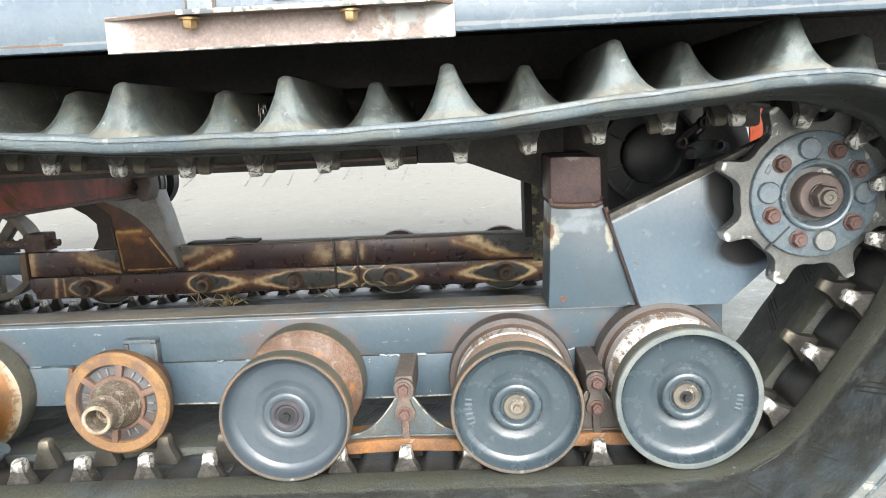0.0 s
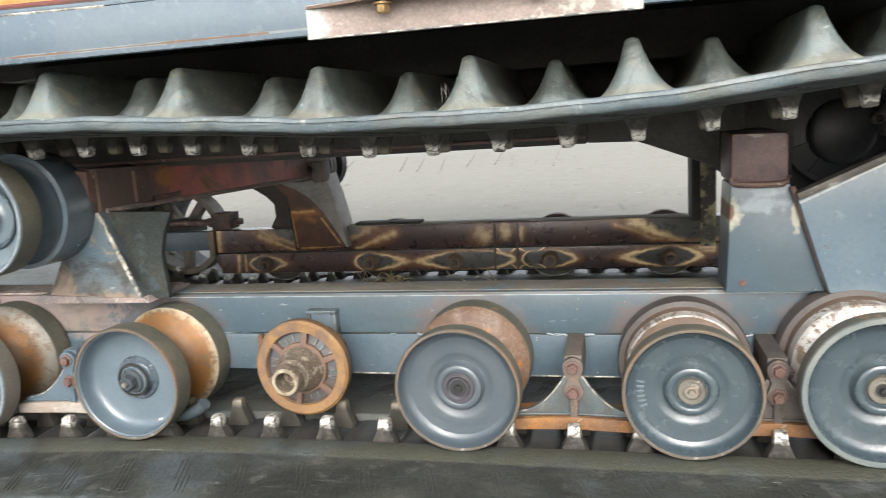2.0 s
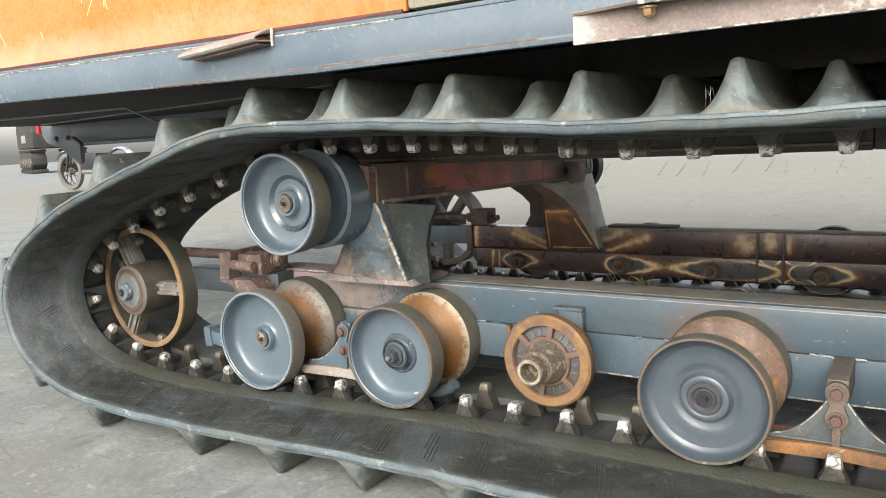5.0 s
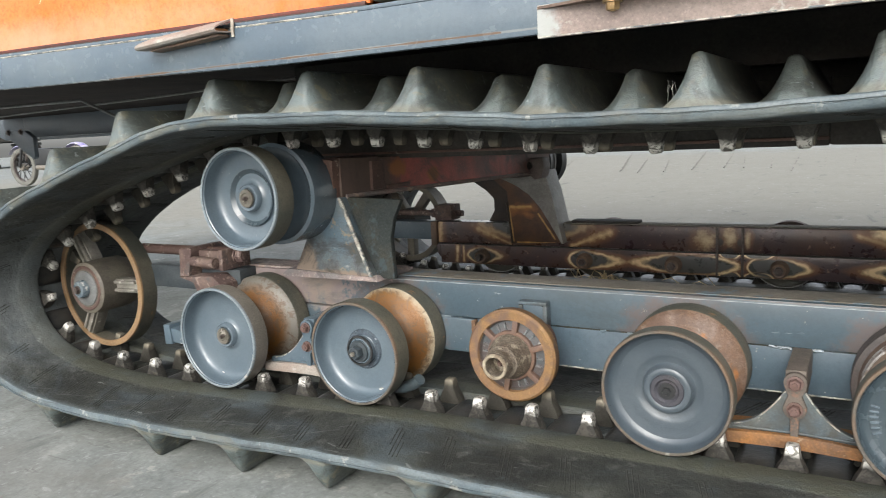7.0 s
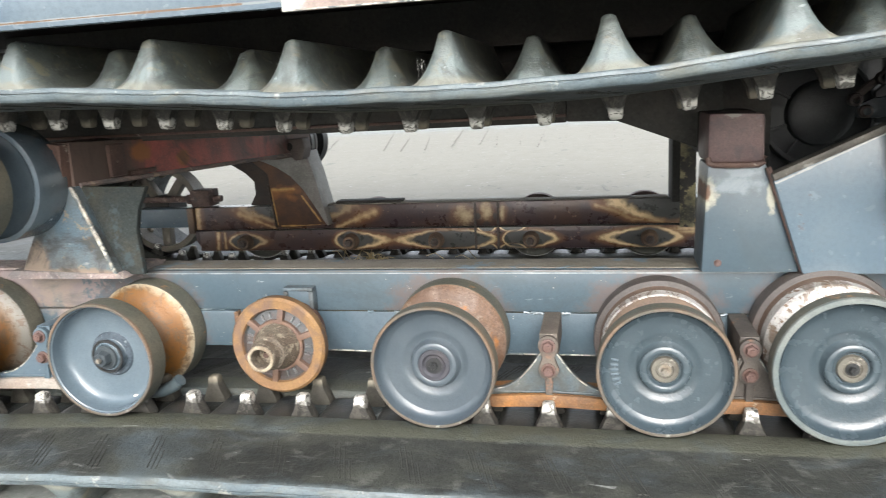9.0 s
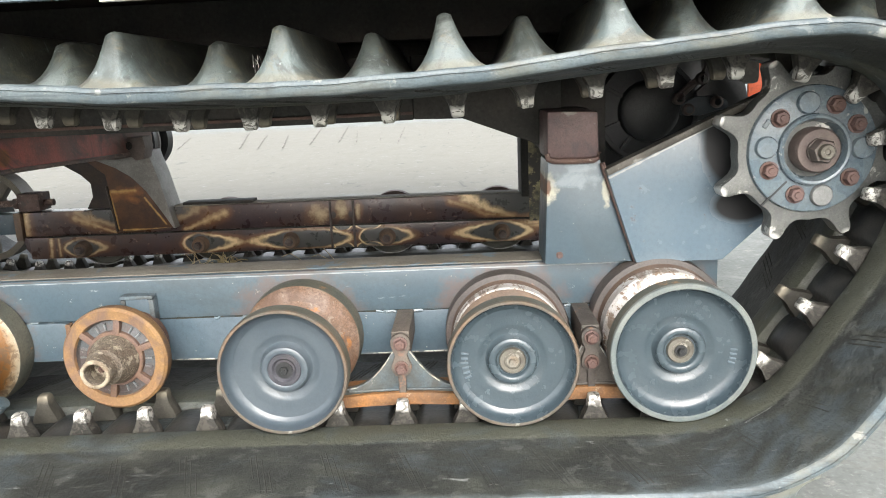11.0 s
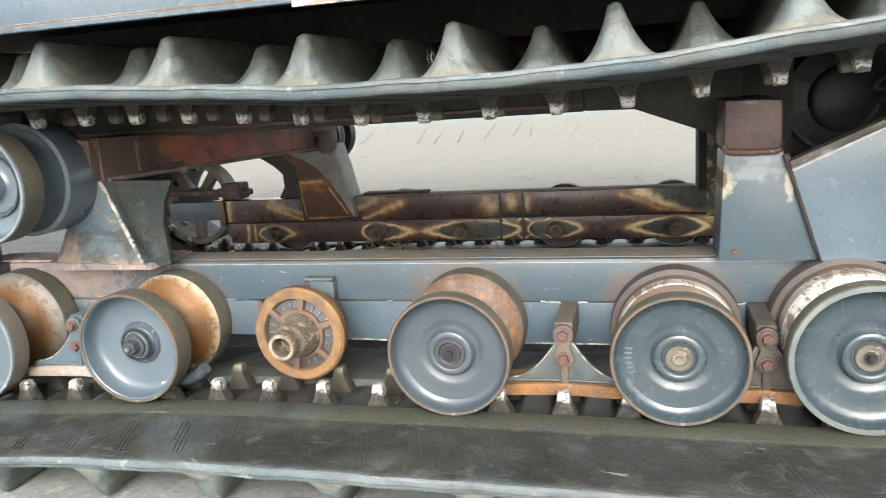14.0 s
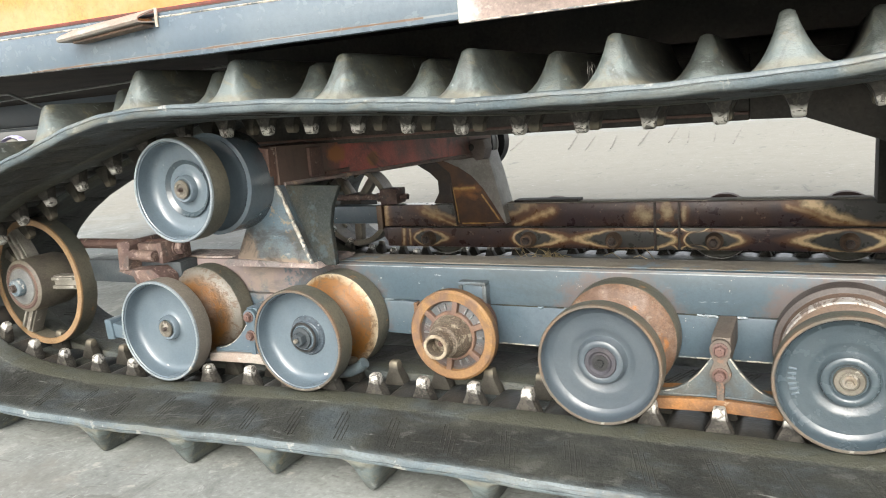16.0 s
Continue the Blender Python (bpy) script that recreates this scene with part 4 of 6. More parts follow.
M_SPOOL_GREY = worn_flare("rust_to_grey_flare", (0.150, 0.145, 0.128), 0.066, 0.088)
M_SPOOL_PALE = worn_flare("rust_to_bare_flare", (0.40, 0.36, 0.27), 0.080, 0.092)
M_DRUM_BROWN = mat("brown_grey_drum", (0.155, 0.138, 0.115), 0.5, 0.2, (0.11, 0.10, 0.085), 10.0, 0.7, 130, 0.2)
track_roller(-1.007, 0.1755, 0.0990, "boss", "blue-grey dished track roller with an orange rusted spool", M_SPOOL_GREY, M_LIP, tyre=M_SPOOL_GREY, paint=M_WHEEL_PALE, ringed=False, drum_mat=M_DRUM_BROWN)
track_roller(-0.681, 0.180, 0.091, "nut", "blue-grey dished track roller with a rusty, flaking spool", M_SPOOL_PALE, M_RIM, tyre=M_SPOOL_PALE, paint=M_WHEEL_PALE, ringed=False)
track_roller(-0.156, 0.182, 0.089, "plug", "smooth blue-grey track roller with a rusty red-brown spool", M_RUST_RED, M_RIM, tyre=M_RUST_RED, paint=M_WHEEL_MID)
track_roller(0.155, 0.183, 0.089, "cap", "blue-grey track roller with a rust-edged rim and cast marks", M_BRACKET_WARM, M_RIM, letters=(2.98, 6, 0.105), band=True)
track_roller(0.380, 0.190, 0.0968, "dark_cap", "glossy blue-grey track roller with a bright polished spool", M_WORN, M_RIMGREEN, letters=(-0.30, 4, 0.085), lip=0.0072, band=True)


M_WEB = mat("blue_grey_web", (0.072, 0.082, 0.088), 0.5, 0.1, (0.085, 0.062, 0.055), 22.0, 0.9, 130, 0.4, (0.20, 0.20, 0.19), 45.0, 0.66)
M_WEB_MARK = mat("rubbed_cast_mark", (0.17, 0.185, 0.19), 0.45, 0.2, (0.11, 0.09, 0.085), 40.0, 0.8, 150, 0.3)
M_RIB = mat("rusty_rib", (0.120, 0.076, 0.060), 0.6, 0.1, (0.16, 0.095, 0.06), 30.0, 0.8, 140, 0.4)
M_TUBE_LIP = mat("bare_tube_end", (0.36, 0.315, 0.235), 0.5, 0.2, (0.16, 0.12, 0.08), 45.0, 0.9, 150, 0.4)
M_RIM_ORANGE = mat("smooth_orange_rust", (0.225, 0.128, 0.050), 0.6, 0.0, (0.180, 0.098, 0.045), 9.0, 0.9, 120, 0.35, (0.16, 0.10, 0.06), 30.0, 0.66)
grime(M_RIM_ORANGE, (0.100, 0.062, 0.048), 20.0, 0.49, 0.62, 0.8)


def bare_roller(x, z):
    r = thing("bare_roller_hub", "rust-orange roller flange with an open hub tube, its outer disc missing", "roller", (x, 0, z))
    R = 0.077
    part("flange_rim", lathe([(0.058, 0.004), (0.060, 0.0), (R - 0.004, -0.001), (R, 0.003), (R, 0.018), (R - 0.003, 0.022), (0.03, 0.022)], 56), M_RIM_ORANGE, r, "orange rusted rim")
    part("inner_ring", lathe([(0.030, 0.001), (0.0400, 0.0005), (0.0415, 0.002), (0.0418, 0.010)], 48), M_RIB, r)
    part("web", lathe([(0.03, 0.006), (0.056, 0.0105), (0.0585, 0.008), (0.0595, 0.003)], 48), M_WEB, r, "dark blue-grey cast web with raised marks")
    for i in range(6):
        a = i * math.pi / 3 + 0.35
        b = box(0.034, 0.060, 0.0, 0.011, -0.0048, 0.0048, 0.0015)
        bmesh.ops.rotate(b, verts=b.verts, cent=(0, 0, 0), matrix=Matrix.Rotation(-a, 3, "Y"))
        part("rib", b, M_RIB, r)
        for k in (-0.13, 0.13):
            aa = a + math.pi / 6 + k
            bb = box(-0.0050, 0.0050, 0.005, 0.011, -0.0013, 0.0013, 0.0006, None, 1)
            bmesh.ops.transform(bb, matrix=Matrix.Rotation(-aa, 4, "Y") @ Matrix.Translation((0.048, 0, 0)), verts=bb.verts)
            part("cast_mark", bb, M_WEB_MARK, r)
    part("hub_step", lathe([(0.037, 0.006), (0.036, -0.006), (0.033, -0.012), (0.029, -0.026), (0.027, -0.034), (0.0225, -0.037), (0.0215, -0.04)], 40), M_SCALE, r, "scaly brown-grey stepped hub")
    part("hub_tube", lathe([(0.0215, -0.038), (0.021, -0.058), (0.0195, -0.0605), (0.0165, -0.0605), (0.0155, -0.058), (0.0155, -0.03), (0.0, -0.03)], 36), M_SCALE, r, "open bare-metal tube")
    part("tube_lip", lathe([(0.0150, -0.0595), (0.0160, -0.0612), (0.0195, -0.0612), (0.0210, -0.0590)], 36), M_TUBE_LIP, r, "bright bare tube end")
    part("shaft_end", moved(hexbolt(0.005, 0.012, 1.3), 0, -0.03, 0), M_BROWN, r)
    part("axle", lathe([(0.022, 0.021), (0.022, 0.12)], 20), M_BROWN, r)
    part("rear_cap", lathe([(0.04, 0.03), (0.05, 0.04), (0.05, 0.08), (0.03, 0.085)], 32), M_BROWN, r)
    return r


bare_roller(-0.419, 0.184)


def carrier_roller(x, z, y=-0.126):
    c = thing("carrier_roller", "glossy blue-grey twin-disc carrier roller under the upper track", "roller", (x, 0, z))
    R = 0.0895
    dish, ring, drum = wheel_disc(R, y, deep=0.038, wide=0.045, ringed=False)
    disc = part("front_disc", dish, M_WHEEL_PALE, c)
    part("rim_edge", ring, M_LIP, disc)
    part("drum", drum, M_DRUM, disc)
    hub_parts(y, 0.031, c, "boss")
    part("spool", lathe([(0.05, y + 0.034), (0.034, y + 0.045), (0.032, y + 0.08), (0.04, y + 0.10)], 40), M_WHEEL, c)
    part("rear_disc", lathe([(0.030, -0.046), (0.036, -0.034), (0.046, -0.026), (0.062, -0.022), (R - 0.012, -0.026), (R - 0.004, -0.034), (R + 0.003, -0.032), (R + 0.004, 0.03), (R, 0.036), (0.03, 0.036)], 56), M_WHEEL_PALE, c)
    part("axle", lathe([(0.02, 0.02), (0.02, 0.10)], 20), M_BROWN, c)
    return c


carrier_roller(-0.864, 0.450)


def gear_outline(n, root, tip, phase):
    pts = []
    for i in range(n):
        c = phase + 2 * math.pi * i / n
        for off, r in ((-0.5, root), (-0.34, root * 0.995), (-0.24, root * 1.015), (-0.17, root + 0.22 * (tip - root)), (-0.125, root + 0.5 * (tip - root)), (-0.105, tip - 0.009), (-0.085, tip - 0.004), (-0.045, tip), (0.045, tip), (0.085, tip - 0.004),
                       (0.105, tip - 0.009), (0.125, root + 0.5 * (tip - root)), (0.17, root + 0.22 * (tip - root)), (0.24, root * 1.015), (0.34, root * 0.995)):
            a = c + off * 2 * math.pi / n
            pts.append((r * math.cos(a), r * math.sin(a)))
    return pts


M_WASHER = mat("brown_grey_washer", (0.105, 0.080, 0.072), 0.5, 0.25, (0.15, 0.12, 0.10), 24.0, 0.8, 140, 0.25)


def drive_sprocket(x, z):
    s = thing("drive_sprocket", "blue-grey toothed drive sprocket with rusty bolts and worn silver tips", "sprocket", (x, 0.03, z))
    part("toothed_ring", prism(gear_outline(8, 0.0955, 0.127, radians(160.5)), -0.042, -0.012, 0.003), M_SPROCKET_TEETH, s, "worn grey steel teeth")
    part("face_plate", lathe([(0.040, -0.050), (0.079, -0.050), (0.0825, -0.048), (0.084, -0.041)], 72), M_SPROCKET, s, "chipped blue-grey painted plate")
    part("boss", lathe([(0.027, -0.036), (0.035, -0.038), (0.0385, -0.050), (0.041, -0.0570), (0.0440, -0.0580), (0.0465, -0.056), (0.0475, -0.0495)], 56), M_SPROCKET, s)
    part("washer", lathe([(0.0, -0.066), (0.027, -0.066), (0.0295, -0.063), (0.0295, -0.035)], 48), M_WASHER, s, "brown-grey rusty washer")
    nut = part("axle_nut", moved(hexbolt(0.0165, 0.018, 1.0, turn=0.2), 0, -0.066, 0), M_STEEL_DARK, s, "dark hexagon nut")
    part("stud_end", lathe([(0.0, -0.0885), (0.003, -0.0885), (0.004, -0.090), (0.0085, -0.090), (0.0100, -0.088), (0.0100, -0.08)], 24), M_HUBCAP, nut)
    for i, (deg, bolt) in enumerate(((66, 1), (30, 1), (0, 0), (322, 1), (282, 0), (250, 1), (204, 1), (175, 0), (137, 1), (100, 0))):
        a = radians(deg)
        px, pz = 0.062 * math.cos(a), 0.062 * math.sin(a)
        if bolt:
            part("sprocket_bolt", moved(hexbolt(0.0100, 0.010, 1.22, turn=i), px, -0.050, pz), M_BOLT, s, "rusty red-brown bolt")
        else:
            part("plug", moved(lathe([(0, -0.006), (0.0130, -0.006), (0.0145, -0.004), (0.0145, 0.001)], 28), px, -0.050, pz), M_SPROCKET if i % 4 else M_GREYCAST, s)
    for deg in (150, 172):
        a = radians(deg)
        part("cast_mark", moved(box(-0.006, 0.006, -0.0015, 0.001, -0.003, 0.003, 0.0006, None, 1), 0.072 * math.cos(a), -0.050, 0.072 * math.sin(a), 0, 90 - deg, 0), M_SPROCKET, s)
    part("split_line", moved(box(-0.0012, 0.0012, -0.0006, 0.002, -0.022, 0.022, 0), -0.048, -0.0502, -0.056, 0, 45, 0), M_BLACK, s)
    part("hub_housing", lathe([(0.088, -0.014), (0.085, 0.01), (0.08, 0.03), (0.06, 0.035)], 40), M_BLACK, s)
    return s


M_SPROCKET_TEETH = mat("sprocket_teeth", (0.135, 0.138, 0.128), 0.5, 0.3, (0.095, 0.10, 0.098), 18.0, 0.8, 150, 0.35, (0.45, 0.44, 0.41), 30, 0.64)
for k in range(8):
    a = radians(160.5 + 45 * k)
    blotches(M_SPROCKET_TEETH, [(0.130 * math.cos(a), 0.130 * math.sin(a), 0.011, 0.011)], (0.52, 0.51, 0.48), 0.35, 0.6, 0.4)
drive_sprocket(0.557, 0.447)


def idler_wheel(x, z):
    w = thing("idler_wheel", "spoked iron idler wheel with a tan rusted rim edge", "idler wheel", (x, 0.008, z))
    part("rim", lathe([(0.134, 0.002), (0.145, 0.002), (0.1455, 0.04), (0.134, 0.04)], 64, None, True), M_DRUM, w)
    part("rim_edge", lathe([(0.131, 0.003), (0.132, -0.001), (0.1445, -0.001), (0.1455, 0.003)], 64), M_RUST_PALE, w, "tan rusted front edge")
    for i in range(3):
        a = radians(2 + 119 * i)
        b = box(0.03, 0.136, 0.0, 0.03, -0.016, 0.016, 0.004)
        for k in (-0.009, 0.009):
            box(0.03, 0.128, -0.006, 0.002, k - 0.0035, k + 0.0035, 0.002, b)
        bmesh.ops.rotate(b, verts=b.verts, cent=(0, 0, 0), matrix=Matrix.Rotation(-a, 3, "Y"))
        part("spoke", b, M_SPOKE, w)
    part("hub", lathe([(0.02, -0.036), (0.054, -0.036), (0.059, -0.032), (0.0605, 0.0), (0.0605, 0.055), (0.05, 0.08), (0.02, 0.08)], 48), M_HUBBROWN, w, "brown-grey hub barrel")
    part("hub_cap", lathe([(0.0, -0.0405), (0.026, -0.0405), (0.036, -0.0395), (0.040, -0.0375), (0.040, -0.035)], 36), M_GREYCAST, w)
    part("nut_collar", lathe([(0.0, -0.056), (0.012, -0.056), (0.0175, -0.055), (0.0195, -0.052), (0.0200, -0.040)], 32), M_SPROCKET, w, "blue-grey collar")
    part("hub_groove", lathe([(0.044, -0.0365), (0.046, -0.038), (0.050, -0.038), (0.052, -0.0362)], 40), M_BROWN, w)
    part("axle_bolt", moved(hexbolt(0.0085, 0.008, 1.15), 0, -0.056, 0), M_STEEL_DARK, w, "dark axle bolt")
    return w


M_RUST_PALE = mat("tan_rust", (0.25, 0.160, 0.080), 0.65, 0.1, (0.20, 0.13, 0.08), 16.0, 0.7, 150, 0.2)
M_SPOKE = mat("pale_cast_spoke", (0.24, 0.23, 0.20), 0.5, 0.2, (0.13, 0.12, 0.10), 18.0, 0.8, 140, 0.35, (0.36, 0.35, 0.31), 40, 0.66)
M_HUBBROWN = mat("brown_grey_hub", (0.15, 0.135, 0.105), 0.55, 0.3, (0.09, 0.08, 0.07), 12.0, 0.8, 120, 0.25)
idler_wheel(IDLER[0] + 0.006, IDLER[1] - 0.007)

M_GREENGREY = mat("green_grey_dirt", (0.031, 0.037, 0.036), 0.7, 0, (0.058, 0.054, 0.040), 12.0, 0.9, 110, 0.35, (0.046, 0.060, 0.066), 18, 0.62, spec=0.15)

# ---- the near track frame ----
BF, BB = 0.092, 0.166


def painted(name):
    return mat(name, (0.058, 0.086, 0.106), 0.34, 0, (0.084, 0.112, 0.130), 6.0, 0.7, 150, 0.08, (0.46, 0.44, 0.39), 85.0, 0.722, spot_rough=0.7, speckle=0.08,
               scratch=(0.33, 0.35, 0.36), scratch_scale=(9.0, 9.0, 60.0), scratch_edge=0.71)


M_TUBE = painted("tube_paint")
blotches(M_TUBE, [(x, 0.186, 0.118, 0.113) for x in (-0.70, -0.166, 0.150, 0.376)], (0.110, 0.080, 0.068), 0.75, 0.5, 0.25, 60, 0.7)
blotches(M_TUBE, [(-1.0, 0.27, 0.24, 0.06), (-0.845, 0.22, 0.035, 0.06)], (0.250, 0.190, 0.175), 0.75, 1.3, 0.25, 48, 0.75)
blotches(M_TUBE, [(-0.88, 0.25, 0.06, 0.05)], (0.26, 0.21, 0.17), 0.75, 1.5, 0.6, 50, 0.7)
M_TUBE_PINK = mat("rusty_primer", (0.255, 0.200, 0.183), 0.75, 0, (0.150, 0.140, 0.138), 16.0, 0.9, 120, 0.4, (0.27, 0.21, 0.175), 26.0, 0.62)
grime(M_TUBE_PINK, (0.36, 0.31, 0.285), 42.0, 0.56, 0.61, 0.7)
grime(M_TUBE_PINK, (0.085, 0.072, 0.068), 20.0, 0.56, 0.66, 0.6)
M_TUBE_TOP = mat("dirty_tube_top", (0.125, 0.112, 0.088), 0.85, 0, (0.17, 0.155, 0.13), 9.0, 0.9, 120, 0.35, (0.10, 0.13, 0.15), 16.0, 0.62)
M_COLUMN = painted("column_paint")
blotches(M_COLUMN, [(0.220, 0.398, 0.016, 0.024), (0.305, 0.400, 0.007, 0.034)], (0.44, 0.42, 0.33), 0.7, 1.0, 0.4, 75, 0.85)
blotches(M_COLUMN, [(0.258, 0.408, 0.040, 0.016), (0.270, 0.425, 0.03, 0.010)], (0.25, 0.29, 0.31), 0.6, 1.3, 0.6, 70, 0.75)
blotches(M_COLUMN, [(0.219, 0.398, 0.007, 0.014)], (0.16, 0.085, 0.05), 0.75, 0.8, 0.3, 80)
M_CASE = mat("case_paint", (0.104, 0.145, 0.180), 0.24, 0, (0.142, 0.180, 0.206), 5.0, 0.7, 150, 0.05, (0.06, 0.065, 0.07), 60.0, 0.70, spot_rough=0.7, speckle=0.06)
# Near-black soft patches: contact shade beside the sprocket, put into the case's colour.
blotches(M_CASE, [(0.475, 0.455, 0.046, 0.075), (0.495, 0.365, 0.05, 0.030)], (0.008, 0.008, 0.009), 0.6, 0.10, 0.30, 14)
streaks(M_CASE, [(0.306, 0.411, 0.462, 0.484, 0.0016)], (0.36, 0.36, 0.33), 0.6, 0.5, 60, 1.7, 0.7)
M_POST = mat("weathered_post", (0.080, 0.120, 0.148), 0.5, 0, (0.115, 0.115, 0.105), 9.0, 0.8, 130, 0.25, (0.20, 0.165, 0.12), 24.0, 0.66, scratch=(0.26, 0.27, 0.26), scratch_scale=(14.0, 14.0, 40.0), scratch_edge=0.68)
blotches(M_POST, [(-0.87, 0.30, 0.05, 0.06), (-0.80, 0.29, 0.12, 0.014)], (0.20, 0.155, 0.12), 0.75, 0.8, 0.3, 30)
grime(M_POST, (0.034, 0.031, 0.026), 11.0, 0.47, 0.60, 0.8)
grime(M_TUBE, (0.30, 0.33, 0.34), 70.0, 0.67, 0.70, 0.7, (0.6, 1.0, 1.0), 0.8)
streaks(M_TUBE, [(-0.70, 0.2800, 0.47, 0.2803, 0.0016)], (0.060, 0.050, 0.042), 0.7, 0.6, 38, 1.4, 0.85)
# Pale broken line: edge wear and the top edge's highlight, both painted on.
streaks(M_TUBE, [(-0.70, 0.2770, 0.47, 0.2772, 0.0009)], (0.30, 0.32, 0.32), 0.4, 0.6, 30, 1.6, 0.8)
grime(M_TUBE, (0.050, 0.062, 0.066), 8.0, 0.54, 0.66, 0.5, (0.5, 1.0, 1.4))
grime(M_COLUMN, (0.055, 0.072, 0.080), 9.0, 0.54, 0.66, 0.5)
M_BRACKET_FLANGE = mat("scraped_flange", (0.062, 0.056, 0.047), 0.6, 0.1, (0.13, 0.12, 0.10), 20.0, 0.8, 130, 0.4, (0.24, 0.235, 0.215), 40.0, 0.64)
M_CAP = mat("mottled_cap", (0.075, 0.044, 0.042), 0.5, 0.1, (0.115, 0.070, 0.062), 16.0, 0.9, 120, 0.35, (0.19, 0.17, 0.15), 26.0, 0.64)
grime(M_CAP, (0.045, 0.030, 0.032), 22.0, 0.50, 0.60, 0.7)
frame_near = thing("undercarriage", "blue-grey painted welded steel track frame with rusty patches", "undercarriage", (0, 0, 0), "undercarriage sides")
part("upper_tube", box(-1.12, 0.478, BF, BB, 0.214, 0.283, 0.006), M_TUBE, frame_near, "blue-grey square tube, dirty on top")
part("tube_primer", box(-1.112, -0.70, BF + 0.004, BB - 0.002, 0.2828, 0.2875, 0.0012), M_TUBE_PINK, frame_near, "pinkish rusty primer and dust")
part("tube_dirt", box(-0.6995, 0.214, BF + 0.008, BB - 0.004, 0.2825, 0.2845, 0.0008), M_TUBE_TOP, frame_near, "caked dirt on the tube's top")
part("lower_tube", box(-0.53, 0.470, BF + 0.004, BB - 0.004, 0.143, 0.2135, 0.005), M_BLUE, frame_near)
# Pale strip stands in for light caught by the tube's lower edge.
part("bare_edge", tube([(-0.528 + 0.0766 * i, BF + 0.0055, 0.1438 + 0.0004 * (i % 3)) for i in range(14)], 0.0016, 7), M_EDGE_WORN_LIT, frame_near, "bare lower edge painted as brightly lit")
part("front_sleeve", box(-1.06, -0.5305, BF - 0.003, BB + 0.003, 0.150, 0.2135, 0.005), M_TUBE, frame_near)
part("rust_seam", box(-0.5345, -0.5265, BF - 0.006, BF + 0.01, 0.145, 0.212, 0.002), M_RUST, frame_near, "rusty weld seam")
# column under the hull, with its rusty cap
part("rear_column", prism([(0.214, 0.283), (0.345, 0.283), (0.296, 0.437), (0.220, 0.437)], BF - 0.022, BB, 0.004), M_COLUMN, frame_near, "blue-grey column with chipped paint")
part("column_cap", prism([(0.219, 0.439), (0.294, 0.437), (0.293, 0.506), (0.220, 0.508)], BF - 0.026, BB + 0.01, 0.006), M_CAP, frame_near, "rusty brown box end")
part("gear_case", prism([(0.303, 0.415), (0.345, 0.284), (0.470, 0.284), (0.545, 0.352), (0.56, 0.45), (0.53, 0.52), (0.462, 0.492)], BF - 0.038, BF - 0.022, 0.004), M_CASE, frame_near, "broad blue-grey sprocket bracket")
part("case_flange", prism([(0.300, 0.424), (0.303, 0.414), (0.470, 0.489), (0.53, 0.517), (0.528, 0.526)], BF - 0.044, BF - 0.018, 0.003), M_BRACKET_FLANGE, frame_near)
part("weld_bead", tube([(0.298, BF - 0.026, 0.432), (0.318, BF - 0.028, 0.372), (0.347, BF - 0.03, 0.286)], 0.004, 8), M_BROWN, frame_near, "rough rusty weld")
part("weld_bead", tube([(0.214 + 0.02 * i, BF - 0.004, 0.284 + 0.0015 * (i % 2)) for i in range(14)], 0.0035, 7), M_BLUE, frame_near)
part("cap_weld", tube([(0.219, BF - 0.027, 0.448), (0.221, BF - 0.028, 0.440), (0.228, BF - 0.028, 0.4375), (0.258, BF - 0.028, 0.436), (0.286, BF - 0.028, 0.4365), (0.292, BF - 0.028, 0.440), (0.2935, BF - 0.027, 0.448)], 0.0042, 8), M_BROWN, frame_near, "rough rusty weld")
part("column_screw", moved(hexbolt(0.0045, 0.004, 1.2), 0.236, BF - 0.022, 0.297), M_BOLT, frame_near)
part("tube_seam", tube([(-0.52 + 0.04 * i, BF + 0.0045, 0.2135 + 0.0006 * (i % 2)) for i in range(25)], 0.0018, 7), M_GREENGREY, frame_near, "dark weld seam")
# front post that carries the upper roller
PY = 0.03
part("front_post", prism([(-0.89, 0.287), (-0.705, 0.287), (-0.765, 0.437), (-0.82, 0.437), (-0.845, 0.37)], PY, 0.066, 0.003), M_POST, frame_near, "tapered blue-grey post")
# The web's dirt colour also carries the shade of the post's side.
part("post_web", prism([(-0.7075, 0.286), (-0.668, 0.286), (-0.672, 0.36), (-0.664, 0.395), (-0.645, 0.432), (-0.767, 0.436)], 0.05, 0.062, 0.003), M_GREENGREY, frame_near, "dirty green-grey web plate, darkened for shade")
part("post_edge", tube([(-0.767, PY + 0.001, 0.437), (-0.706, PY + 0.001, 0.290)], 0.0038, 8), M_EDGE_WORN_LIT, frame_near, "bare bright edge")
part("post_foot", prism([(-0.925, 0.284), (-0.69, 0.284), (-0.70, 0.293), (-0.74, 0.2935), (-0.86, 0.298), (-0.90, 0.300)], PY - 0.004, BB - 0.02, 0.003), M_TUBE_PINK, frame_near, "rusty weld foot")
part("post_cap", prism([(-0.79, 0.434), (-0.772, 0.434), (-0.768, 0.505), (-0.80, 0.510), (-0.80, 0.50), (-0.782, 0.498)], 0.02, BB, 0.002), M_BROWN, frame_near)
# idler tensioner
M_YOKE = mat("yoke_rust", (0.078, 0.048, 0.043), 0.75, 0.05, (0.15, 0.105, 0.085), 22.0, 0.9, 130, 0.45, (0.075, 0.06, 0.055), 28.0, 0.62)
grime(M_YOKE, (0.27, 0.205, 0.175), 48.0, 0.56, 0.61, 0.65)
